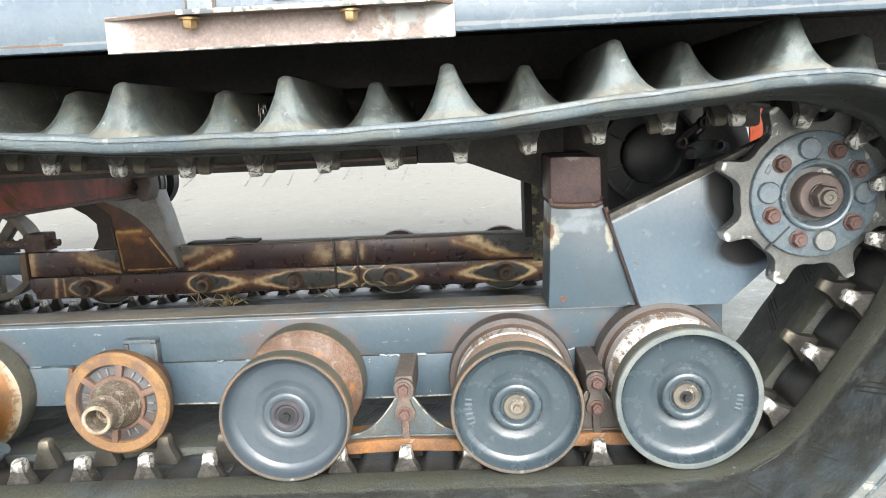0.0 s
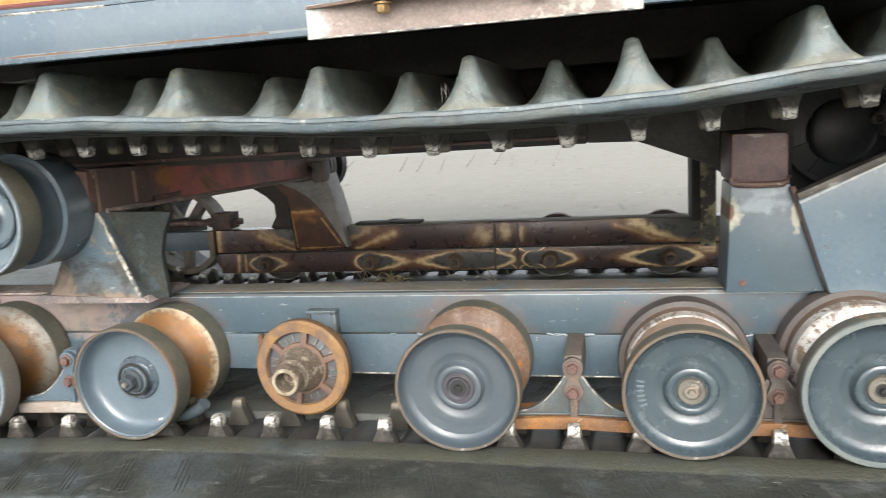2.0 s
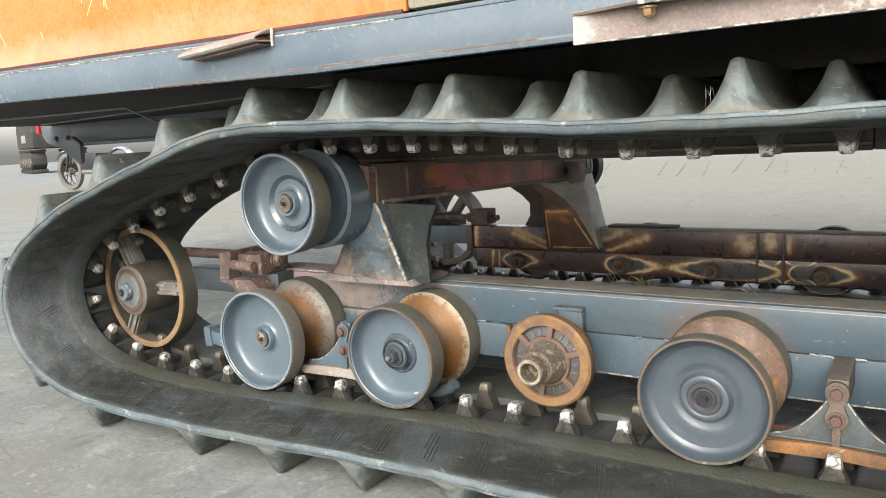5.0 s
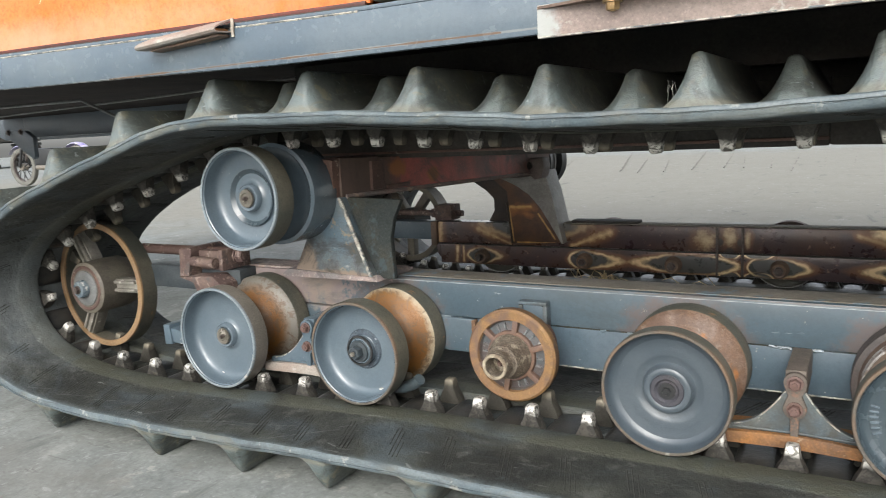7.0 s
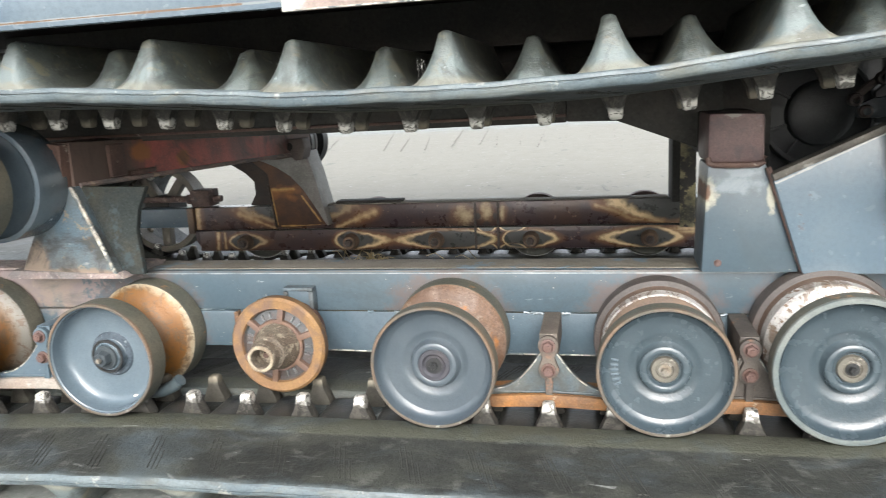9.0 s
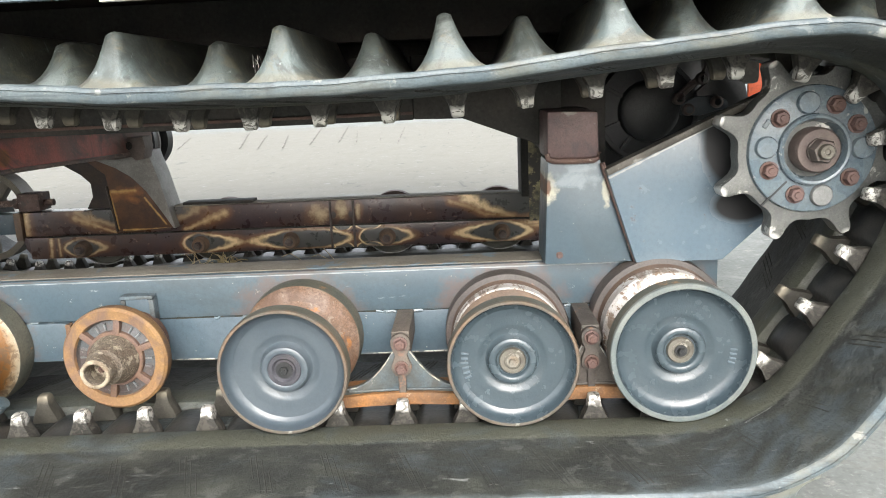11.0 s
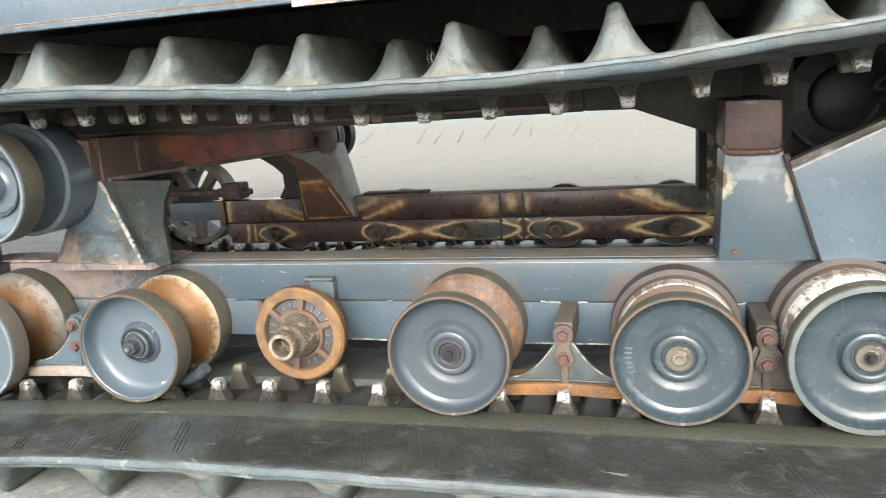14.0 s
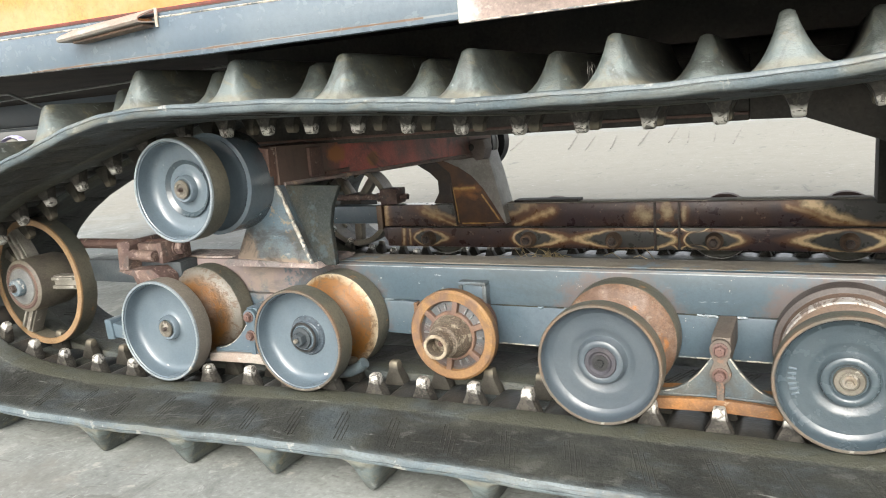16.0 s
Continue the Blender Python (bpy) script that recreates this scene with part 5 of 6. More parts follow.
part("tension_tube", box(-1.33, -1.05, 0.045, 0.095, 0.235, 0.285, 0.004), M_DARKPLATE, frame_near)
part("tension_rod", tube([(-1.36, 0.06, 0.318), (-1.08, 0.06, 0.318)], 0.011, 14), M_BROWN, frame_near, "rusty adjuster rod")
part("yoke_plate", prism([(-1.19, 0.268), (-1.165, 0.262), (-1.148, 0.326), (-1.152, 0.334), (-1.185, 0.330)], 0.01, 0.11, 0.003), M_YOKE, frame_near)
part("yoke_block", box(-1.15, -1.085, 0.03, 0.10, 0.285, 0.326, 0.004), M_YOKE, frame_near)
part("yoke_foot", prism([(-1.185, 0.272), (-1.085, 0.279), (-1.06, 0.262), (-1.058, 0.240), (-1.13, 0.238), (-1.14, 0.262)], 0.0, 0.10, 0.003), M_YOKE, frame_near)
part("adjuster_nut", moved(hexbolt(0.014, 0.02, 1.1), -1.068, 0.06, 0.312, 0, 0, 90), M_YOKE, frame_near)
part("adjuster_pin", tube([(-1.15, 0.015, 0.305), (-1.085, 0.015, 0.303)], 0.011, 14), M_YOKE, frame_near)
part("clamp_plate", box(-1.082, -1.070, 0.02, 0.10, 0.286, 0.330, 0.003), M_YOKE, frame_near)


M_BRACKET = mat("bracket_rust", (0.085, 0.070, 0.058), 0.7, 0.1, (0.125, 0.105, 0.085), 20.0, 0.8, 130, 0.4, (0.17, 0.10, 0.07), 35.0, 0.64)
M_BRACKET_DARK = mat("dark_bracket", (0.050, 0.043, 0.038), 0.65, 0.1, (0.09, 0.08, 0.068), 20.0, 0.8, 130, 0.4, (0.17, 0.09, 0.05), 25.0, 0.66)


def guide_bracket(x, label, half=0.085, colour=None, dark=False, stalk=None):
    g = thing("track_guide", label, "guide bracket", (x, 0, 0), "track guides")
    c = colour or M_BLUE
    yb, yf = 0.04, -0.012
    curve = [(-half, 0.128)]
    for i in range(9):
        u = i / 8
        curve.append((-half + (half - 0.012) * u, 0.130 + 0.055 * u ** 2.2))
    curve += [(-x0, z0) for x0, z0 in reversed(curve)]
    part("web_plate", prism(curve + [(half, 0.118), (0.0, 0.120), (-half, 0.118)], yf, yf + 0.012, 0.0015), c, g)
    # Thin pale tubes imitate the highlight on the web plate's curved edges.
    for side in (-1, 1):
        part("worn_edge", tube([(side * px, yf + 0.001, pz - 0.0006) for px, pz in curve[10:18]], 0.0013, 6), M_EDGE_WORN_LIT, g, "pale edge line painted as a highlight")
    part("foot_weld", tube([(-half * 0.92 + half * 0.23 * k, yf - 0.0015, 0.1268 + 0.0018 * (1 - abs(k - 4) / 4)) for k in range(9)], 0.0020, 6), c, g)
    part("shoe", prism([(-half - 0.012, 0.1205), (-half * 0.5, 0.1245), (0, 0.126), (half * 0.5, 0.1245), (half + 0.012, 0.1205), (half + 0.012, 0.104), (0, 0.1075), (-half - 0.012, 0.104)],
                        yf - 0.008, yb, 0.002), M_BEIGE if dark else M_RUST, g, "worn guide shoe")
    link = []
    for a in range(-20, 201, 22):
        link.append((0.0145 * math.cos(radians(a)), 0.199 + 0.0145 * math.sin(radians(a))))
    link += [(-0.0085, 0.181)] + [(0.0145 * math.cos(radians(a)), 0.163 + 0.0145 * math.sin(radians(a))) for a in range(150, 235, 20)] + [(-0.0055, 0.150), (-0.005, 0.124), (0.005, 0.124), (0.0055, 0.150)]
    link += [(0.0145 * math.cos(radians(a)), 0.163 + 0.0145 * math.sin(radians(a))) for a in range(-50, 35, 20)] + [(0.0085, 0.181)]
    part("stalk", prism(link, yf - 0.007, yf + 0.002, 0.0015), stalk or M_BRACKET, g, "rusty bolted link")
    part("arm", box(-0.013, 0.013, yf + 0.002, BF + 0.006, 0.176, 0.2145, 0.003), stalk or M_BRACKET, g)
    for z in (0.163, 0.199):
        part("guide_bolt", moved(hexbolt(0.0080, 0.009, 1.3, turn=z * 40), 0, yf - 0.007, z), M_BOLT, g, "rusty bolt")
    return g


M_GUIDE = mat("guide_paint", (0.052, 0.072, 0.082), 0.55, 0, (0.078, 0.085, 0.078), 12.0, 0.9, 130, 0.3, (0.19, 0.19, 0.17), 30.0, 0.66)
grime(M_GUIDE, (0.040, 0.035, 0.028), 13.0, 0.48, 0.62, 0.7)
guide_bracket(0.0, "blue-grey curved track guide with a rust-orange shoe", 0.085, M_GUIDE)
guide_bracket(0.268, "dark rusty track guide between two rollers", 0.075, M_BRACKET_DARK, False, M_BRACKET_DARK)
guide_bracket(-0.828, "blue-grey track guide with rusty bolts and a pale worn shoe", 0.10, M_BLUE, True, M_BLUE)


# ---- the far track frame, seen from inside ----
def heat_marked(name, eyes, lines=()):
    """Burnt purple-brown steel with pale eye-shaped heat rings: (x, z, left reach, left power, right reach, right power, half height, strength)."""
    m = mat(name, (0.056, 0.038, 0.041), 0.30, 0.1, (0.080, 0.043, 0.030), 8.0, 0.8, 120, 0.15, (0.20, 0.14, 0.10), 55.0, 0.69, speckle=0.2)
    if lines:
        streaks(m, [(a, b, c, d, w * 2.1) for a, b, c, d, w in lines], (0.26, 0.125, 0.05), 0.6, 1.0, 30, 0.5, 0.8)
        streaks(m, lines, (0.78, 0.60, 0.34), 0.6, 1.5, 70, 1.1, 0.85)
    nt = m.node_tree
    b, src = out_color(m)
    tc = nt.nodes.new("ShaderNodeTexCoord")
    sx = nt.nodes.new("ShaderNodeSeparateXYZ")
    nt.links.new(tc.outputs["Object"], sx.inputs[0])
    nz = nt.nodes.new("ShaderNodeTexNoise")
    nz.inputs["Scale"].default_value, nz.inputs["Detail"].default_value = 45, 5
    nt.links.new(tc.outputs["Object"], nz.inputs["Vector"])

    def mth(op, a, c=None, d=None, clamp=False):
        k = nt.nodes.new("ShaderNodeMath")
        k.operation, k.use_clamp = op, clamp
        for i, v in enumerate((a, c, d)):
            if isinstance(v, (int, float)):
                k.inputs[i].default_value = v
            elif v is not None:
                nt.links.new(v, k.inputs[i])
        return k.outputs[0]

    def mixed(fac, a, colour):
        x = nt.nodes.new("ShaderNodeMix")
        x.data_type = "RGBA"
        nt.links.new(fac, x.inputs["Factor"])
        nt.links.new(a, x.inputs[6])
        x.inputs[7].default_value = (*colour, 1)
        return x.outputs[2]

    rough = mth("MULTIPLY", mth("SUBTRACT", nz.outputs["Fac"], 0.5), 0.55)
    total = inner = fringe = None
    for x, z, wl, pl, wr, pr, wz, strong in eyes:
        dx = mth("SUBTRACT", sx.outputs[0], x)
        right = mth("GREATER_THAN", dx, 0.0)
        ul = mth("POWER", mth("MAXIMUM", mth("DIVIDE", dx, -wl), 0.0), pl)
        ur = mth("POWER", mth("MAXIMUM", mth("DIVIDE", dx, wr), 0.0), pr)
        u = mth("ADD", ul, ur)
        v = mth("POWER", mth("ABSOLUTE", mth("DIVIDE", mth("SUBTRACT", sx.outputs[2], z), wz)), 1.7)
        d = mth("ADD", mth("ADD", u, v), rough)
        near_tip = mth("MULTIPLY_ADD", u, 1.5, 0.25, clamp=True)
        ring = mth("MULTIPLY", mth("SUBTRACT", 1.25, mth("DIVIDE", mth("ABSOLUTE", mth("SUBTRACT", d, 1.0)), 0.24), clamp=True), mth("MULTIPLY", near_tip, strong))
        red = mth("MULTIPLY", mth("SUBTRACT", 1.0, mth("DIVIDE", mth("ABSOLUTE", mth("SUBTRACT", d, 1.2)), 0.55), clamp=True), strong)
        core = mth("MULTIPLY", mth("SUBTRACT", 0.92, d), 4.0, clamp=True)
        total = ring if total is None else mth("MAXIMUM", total, ring)
        inner = core if inner is None else mth("MAXIMUM", inner, core)
        fringe = red if fringe is None else mth("MAXIMUM", fringe, red)
    c = mixed(mth("MULTIPLY", fringe, 0.7), src, (0.24, 0.115, 0.05))
    c = mixed(mth("MULTIPLY", inner, 0.85), c, (0.082, 0.088, 0.084))
    c = mixed(mth("MULTIPLY", mth("POWER", total, 1.6), 0.92), c, (0.80, 0.62, 0.36))
    nt.links.new(c, b.inputs["Base Color"])
    return m


FF = 0.935
M_GUSSET = mat("gusset_burn", (0.06, 0.030, 0.020), 0.45, 0.1, (0.12, 0.055, 0.022), 16.0, 0.8, 120, 0.2)
streaks(M_GUSSET, [(-0.842, 0.306, -0.772, 0.312, 0.020), (-0.80, 0.296, -0.775, 0.290, 0.014)], (0.30, 0.125, 0.035), 0.5, 1.2, 38, 1.2, 0.85)
streaks(M_GUSSET, [(-0.840, 0.314, -0.775, 0.316, 0.007), (-0.843, 0.31, -0.832, 0.214, 0.0042), (-0.752, 0.295, -0.702, 0.222, 0.0040), (-0.82, 0.2105, -0.704, 0.211, 0.0034)], (0.62, 0.38, 0.13), 0.6, 1.2, 60, 1.1, 0.9)
M_FLANGE = mat("grey_flange", (0.25, 0.25, 0.235), 0.5, 0.1, (0.16, 0.15, 0.14), 12.0, 0.8, 110, 0.25)
FAR_X = (-0.938, -0.617, -0.372, -0.113, 0.193)
EYES = [(-0.938, 0.165, 0.052, 2.0, 0.055, 1.0, 0.024, 0.8), (-0.617, 0.165, 0.048, 2.0, 0.098, 0.9, 0.027, 1.0), (-0.372, 0.165, 0.098, 0.9, 0.16, 3.0, 0.026, 1.0),
        (-0.113, 0.165, 0.075, 5.0, 0.066, 1.2, 0.024, 1.0), (0.193, 0.165, 0.108, 1.1, 0.070, 1.3, 0.028, 1.1), (-0.231, 0.200, 0.026, 2.0, 0.026, 2.0, 0.016, 0.9), (-0.231, 0.135, 0.026, 2.0, 0.026, 2.0, 0.018, 0.9),
        (-0.163, 0.199, 0.035, 2.0, 0.035, 2.0, 0.014, 0.9), (-0.163, 0.136, 0.035, 2.0, 0.035, 2.0, 0.016, 0.9)]
M_BURNT = heat_marked("burnt_steel", EYES, [(0.245, 0.184, 0.30, 0.186, 0.009), (0.255, 0.177, 0.30, 0.178, 0.008), (-1.03, 0.145, -1.025, 0.19, 0.006), (-1.005, 0.145, -1.005, 0.19, 0.004)])
M_BURNT_TOP = heat_marked("burnt_upper_steel", [(0.235, 0.262, 0.125, 1.0, 0.2, 2.0, 0.058, 1.0), (-0.78, 0.262, 0.16, 1.2, 0.16, 1.2, 0.050, 0.5)],
                          [(-0.955, 0.246, -0.90, 0.224, 0.010), (-0.90, 0.224, -0.848, 0.203, 0.006), (-0.655, 0.203, -0.60, 0.225, 0.008), (-0.60, 0.225, -0.545, 0.244, 0.013),
                           (0.058, 0.250, 0.10, 0.238, 0.008), (0.10, 0.238, 0.15, 0.213, 0.009), (0.15, 0.213, 0.225, 0.204, 0.005),
                           (-1.088, 0.205, -1.086, 0.262, 0.012)])
blotches(M_BURNT_TOP, [(-0.300, 0.230, 0.046, 0.040), (-0.231, 0.236, 0.030, 0.042), (-0.186, 0.234, 0.016, 0.036)], (0.20, 0.105, 0.05), 0.5, 0.6, 0.7, 34, 0.75)
blotches(M_BURNT_TOP, [(-0.292, 0.230, 0.032, 0.031), (-0.231, 0.238, 0.019, 0.034), (-0.189, 0.236, 0.0075, 0.026)], (0.56, 0.45, 0.28), 0.5, 1.2, 0.9, 48, 0.8)
blotches(M_BURNT_TOP, [(-0.231, 0.203, 0.014, 0.014), (-0.254, 0.226, 0.008, 0.012), (-0.208, 0.226, 0.008, 0.012)], (0.050, 0.046, 0.044), 0.4, 0.3, 0.4, 40, 0.9)
M_PALE_TOP = mat("pale_tube_top", (0.27, 0.25, 0.205), 0.9, 0, (0.19, 0.175, 0.145), 12.0, 0.8, 90, 0.3)
frame_far = thing("undercarriage", "heat-burnt purple-brown steel track frame seen from inside", "undercarriage", (0, 0, 0), "undercarriage sides")
part("upper_tube", box(-1.097, 0.46, FF + 0.004, FF + 0.058, 0.199, 0.266, 0.005), M_BURNT_TOP, frame_far, "burnt brown upper tube")
part("lower_tube", box(-1.088, 0.46, FF, FF + 0.058, 0.137, 0.1975, 0.005), M_BURNT, frame_far, "burnt lower tube with pale heat rings")
for x in FAR_X:
    bo = part("roller_bolt", moved(hexbolt(0.0105, 0.012, 1.0), x, FF - 0.024, 0.163), M_STEEL_DARK, frame_far)
    part("washer", moved(lathe([(0, -0.024), (0.0135, -0.024), (0.0165, -0.025), (0.0190, -0.022), (0.0200, -0.008), (0.0225, -0.005), (0.0225, 0.001)], 28), x, FF, 0.163), M_BRACKET_WARM, bo)
part("weld_rib", tube([(-0.262, FF - 0.001, 0.138), (-0.262, FF - 0.001, 0.197), (-0.262, FF + 0.003, 0.264)], 0.0035, 7), M_STEEL_DARK, frame_far)
part("weld_rib", tube([(-0.20, FF - 0.001, 0.138), (-0.20, FF - 0.001, 0.197), (-0.20, FF + 0.003, 0.264)], 0.0035, 7), M_STEEL_DARK, frame_far)
part("tube_dust", box(-0.70, 0.24, FF + 0.009, FF + 0.056, 0.2655, 0.2678, 0.0006), M_PALE_TOP, frame_far, "pale strip on the tube's top")
part("top_plate", box(-0.66, -0.47, FF + 0.012, FF + 0.06, 0.2679, 0.275, 0.002), M_DARK, frame_far)
part("seam_weld", tube([(-1.03 + 0.05 * i, FF - 0.001, 0.198 + 0.001 * (i % 2)) for i in range(30)], 0.0025, 6), M_DARK, frame_far)
# far front post with its flared gusset
sweep = [(-0.676, 0.213), (-0.708, 0.268), (-0.739, 0.317), (-0.772, 0.353), (-0.81, 0.378), (-0.855, 0.398)]
part("front_post", prism([(-0.925, 0.2675), (-0.71, 0.2675), (-0.735, 0.32), (-0.76, 0.40), (-0.76, 0.42), (-1.0, 0.42), (-0.99, 0.397), (-0.93, 0.36), (-0.906, 0.336), (-0.905, 0.30)], FF + 0.02, FF + 0.07, 0.003), M_DARKBURN, frame_far)
part("gusset", prism([(-0.836, 0.205), *sweep, (-0.905, 0.405), (-0.85, 0.36), (-0.846, 0.321)], FF - 0.006, FF + 0.003, 0.002), M_GUSSET, frame_far, "burnt gusset panel with a scorched yellow outline")
part("gusset_flange", prism([*sweep, (-0.90, 0.41), (-0.72, 0.42), (-0.715, 0.40), (-0.702, 0.356), (-0.685, 0.28), (-0.670, 0.213)], FF - 0.028, FF + 0.06, 0.003), M_FLANGE, frame_far, "grey curved gusset flange")
part("gusset_edge", tube([(-0.836, FF - 0.007, 0.207), (-0.842, FF - 0.007, 0.26), (-0.850, FF - 0.007, 0.33)], 0.0035, 7), M_DARKBURN, frame_far)
part("idler_arm", box(-1.30, -1.06, FF + 0.02, FF + 0.07, 0.205, 0.262, 0.004), M_BLUE, frame_far)
part("adjuster_block", box(-1.108, -1.048, FF + 0.01, FF + 0.07, 0.268, 0.316, 0.004), M_YOKE, frame_far, "rusty adjuster block")
part("adjuster_rod", tube([(-1.36, FF + 0.04, 0.288), (-1.024, FF + 0.04, 0.288)], 0.0095, 12), M_YOKE, frame_far, "rusty adjuster rod")
part("rod_nut", moved(hexbolt(0.016, 0.018, 1.1), -1.116, FF + 0.04, 0.288, 0, 0, -90), M_YOKE, frame_far)
part("end_plate", box(-1.118, -1.0985, FF - 0.004, FF + 0.062, 0.190, 0.266, 0.003), M_BRACKET_WARM, frame_far, "tan rusty end plate")
part("lower_end", prism([(-1.0885, 0.197), (-1.104, 0.197), (-1.098, 0.165), (-1.0885, 0.152)], FF + 0.002, FF + 0.056, 0.002), M_BURNT, frame_far)
# rear leg of the hull on the far side
part("rear_leg", box(0.243, 0.30, FF - 0.05, FF + 0.06, 0.262, 0.50, 0.004), M_DARK, frame_far)
part("leg_face", box(0.262, 0.298, FF - 0.056, FF - 0.0505, 0.20, 0.50, 0.002), M_OLIVE, frame_far, "yellowed paint on the leg")

for x in (-0.938, -0.617, -0.113, 0.193, 0.42):
    r = thing("track_roller", "dark worn track roller under the burnt frame", "roller", (x, 2 * MIDDLE, 0.175), "far track rollers")
    part("disc", lathe([(0.03, -0.085), (0.06, -0.07), (0.083, -0.075), (0.078, -0.084), (0.081, -0.082), (0.081, -0.055), (0.05, -0.05)], 48), M_DRUM, r)
    part("rim_edge", lathe([(0.0812, -0.0845), (0.0830, -0.0850), (0.0840, -0.083), (0.0840, -0.078), (0.0815, -0.077)], 48), M_FLANGE, r)
    part("spool", lathe([(0.05, -0.05), (0.04, -0.02), (0.04, 0.02), (0.05, 0.045), (0.076, 0.05), (0.076, 0.08), (0.0, 0.08)], 40), M_BROWN, r)
ri = thing("idler_wheel", "dark spoked idler wheel of the far track", "idler wheel", (-1.31, 2 * MIDDLE, 0.240))
part("rim", lathe([(0.120, -0.03), (0.138, -0.03), (0.138, 0.03), (0.120, 0.03)], 56, None, True), M_HUBBROWN, ri)
for i in range(5):
    b = box(0.03, 0.124, -0.015, 0.015, -0.014, 0.014, 0.003)
    bmesh.ops.rotate(b, verts=b.verts, cent=(0, 0, 0), matrix=Matrix.Rotation(radians(20 + 72 * i), 3, "Y"))
    part("spoke", b, M_HUBBROWN, ri)
part("hub", lathe([(0, -0.05), (0.045, -0.05), (0.045, 0.05), (0, 0.05)], 32), M_DARK, ri)
rc = thing("carrier_roller", "dark carrier roller beside the far post", "roller", (-0.862, 2 * MIDDLE, 0.434))
part("front_disc", lathe([(0.03, -0.045), (0.06, -0.045), (0.088, -0.05), (0.092, -0.046), (0.092, -0.015), (0.05, -0.01)], 48), M_BLACK, rc)
part("rim_edge", lathe([(0.0925, -0.02), (0.0945, -0.018), (0.0945, -0.008), (0.0925, -0.006)], 48), M_FLANGE, rc)
part("rear_disc", lathe([(0.05, -0.01), (0.04, 0.05), (0.088, 0.06), (0.092, 0.09), (0.0, 0.09)], 40), M_BLACK, rc)

# ---- beams across the machine ----
M_END = mat("grey_brown_bracket", (0.150, 0.125, 0.112), 0.6, 0.1, (0.10, 0.08, 0.07), 18.0, 0.8, 120, 0.35)
xb = thing("cross_beam", "red-painted cross beam with rust, joining both track frames", "beam")
b = bmesh.new()
lo = [(-0.80, 0.04, 0.437), (-0.766, 0.04, 0.437), (-0.766, 0.04, 0.508), (-0.80, 0.04, 0.508)]
hi = [(-0.87, 1.02, 0.412), (-0.75, 1.02, 0.412), (-0.75, 1.02, 0.47), (-0.87, 1.02, 0.47)]
va, vb = [b.verts.new(p) for p in lo], [b.verts.new(p) for p in hi]
b.faces.new(va)
b.faces.new(vb[::-1])
for i in range(4):
    b.faces.new((va[i], vb[i], vb[(i + 1) % 4], va[(i + 1) % 4]))
bevel_sharp(b, 0.004)
blotches(M_RED, [(0.05, 0.47, 0.24, 0.12), (0.34, 0.52, 0.22, 0.032)], (0.085, 0.065, 0.052), 0.7, 0.5, 0.4, 16, 0.95, axes=(1, 2))
blotches(M_RED, [(0.95, 0.44, 0.22, 0.10)], (0.19, 0.135, 0.115), 0.7, 0.6, 0.5, 22, 0.9, axes=(1, 2))
blotches(M_RED, [(0.225, 0.478, 0.038, 0.022), (0.36, 0.455, 0.03, 0.02)], (0.30, 0.12, 0.04), 0.7, 0.7, 0.4, 34, 0.9, axes=(1, 2))
grime(M_RED, (0.050, 0.036, 0.030), 9.0, 0.50, 0.64, 0.7)
part("beam", b, M_RED, xb)
part("lower_lip", tube([(-0.765, 0.05, 0.437), (-0.757, 0.55, 0.4245), (-0.749, 1.0, 0.4125)], 0.0045, 8), M_PINK, xb, "worn pinkish lower edge")
part("stiffener", box(-0.7655, -0.7575, 0.128, 0.172, 0.442, 0.498, 0.003), M_BROWN, xb, "rust-brown welded plate")
part("strap", box(-0.7640, -0.7575, 0.180, 0.262, 0.438, 0.447, 0.002), M_BROWN, xb)
part("end_bracket", prism([(-0.825, 0.452), (-0.712, 0.459), (-0.708, 0.432), (-0.716, 0.402), (-0.738, 0.398), (-0.748, 0.408), (-0.79, 0.402), (-0.825, 0.405)], 0.872, 0.925, 0.004), M_END, xb, "grey-brown bracket at the beam's end")
for x in (-0.775, -0.752):
    part("bracket_bolt", moved(hexbolt(0.009, 0.010, 1.2), x, 0.872, 0.437), M_DARK, xb)
xr = thing("cross_beam", "dark steel cross beam behind the rear column", "beam")
part("beam", box(0.225, 0.30, 0.19, 1.0, 0.44, 0.506, 0.004), M_DARK, xr)
xd = thing("support_rail", "dark steel rail and flared brace inside the upper track, with added filler plates", "rail")
# Plates extended, and end_plate added, to block the bright floor and keep gaps dark.
part("plate", prism([(0.02, 0.60), (0.262, 0.60), (0.262, 0.435), (0.245, 0.440), (0.10, 0.496), (0.02, 0.498)], 0.234, 0.26, 0.003), M_DARK, xd)
part("end_plate", box(0.2625, 0.345, 0.29, 0.31, 0.38, 0.600, 0.003), M_DARK, xd)
part("upper_rail", box(-0.98, 0.0195, 0.234, 0.258, 0.497, 0.600, 0.003), M_DARK, xd)
part("rail_end", box(-1.07, -0.9805, 0.234, 0.258, 0.490, 0.565, 0.003), M_DARK, xd)
part("rail_lip", box(-0.98, 0.0195, 0.229, 0.2335, 0.506, 0.511, 0.001), M_BROWN, xd)

# ---- hull above ----
HY = -0.246
hull = thing("hull_rail", "blue-grey steel hull rail with bright chipped edges", "hull rail")
RAIL = [(-2.6, 0.7395), (-0.5, 0.706), (0.95, 0.706)]


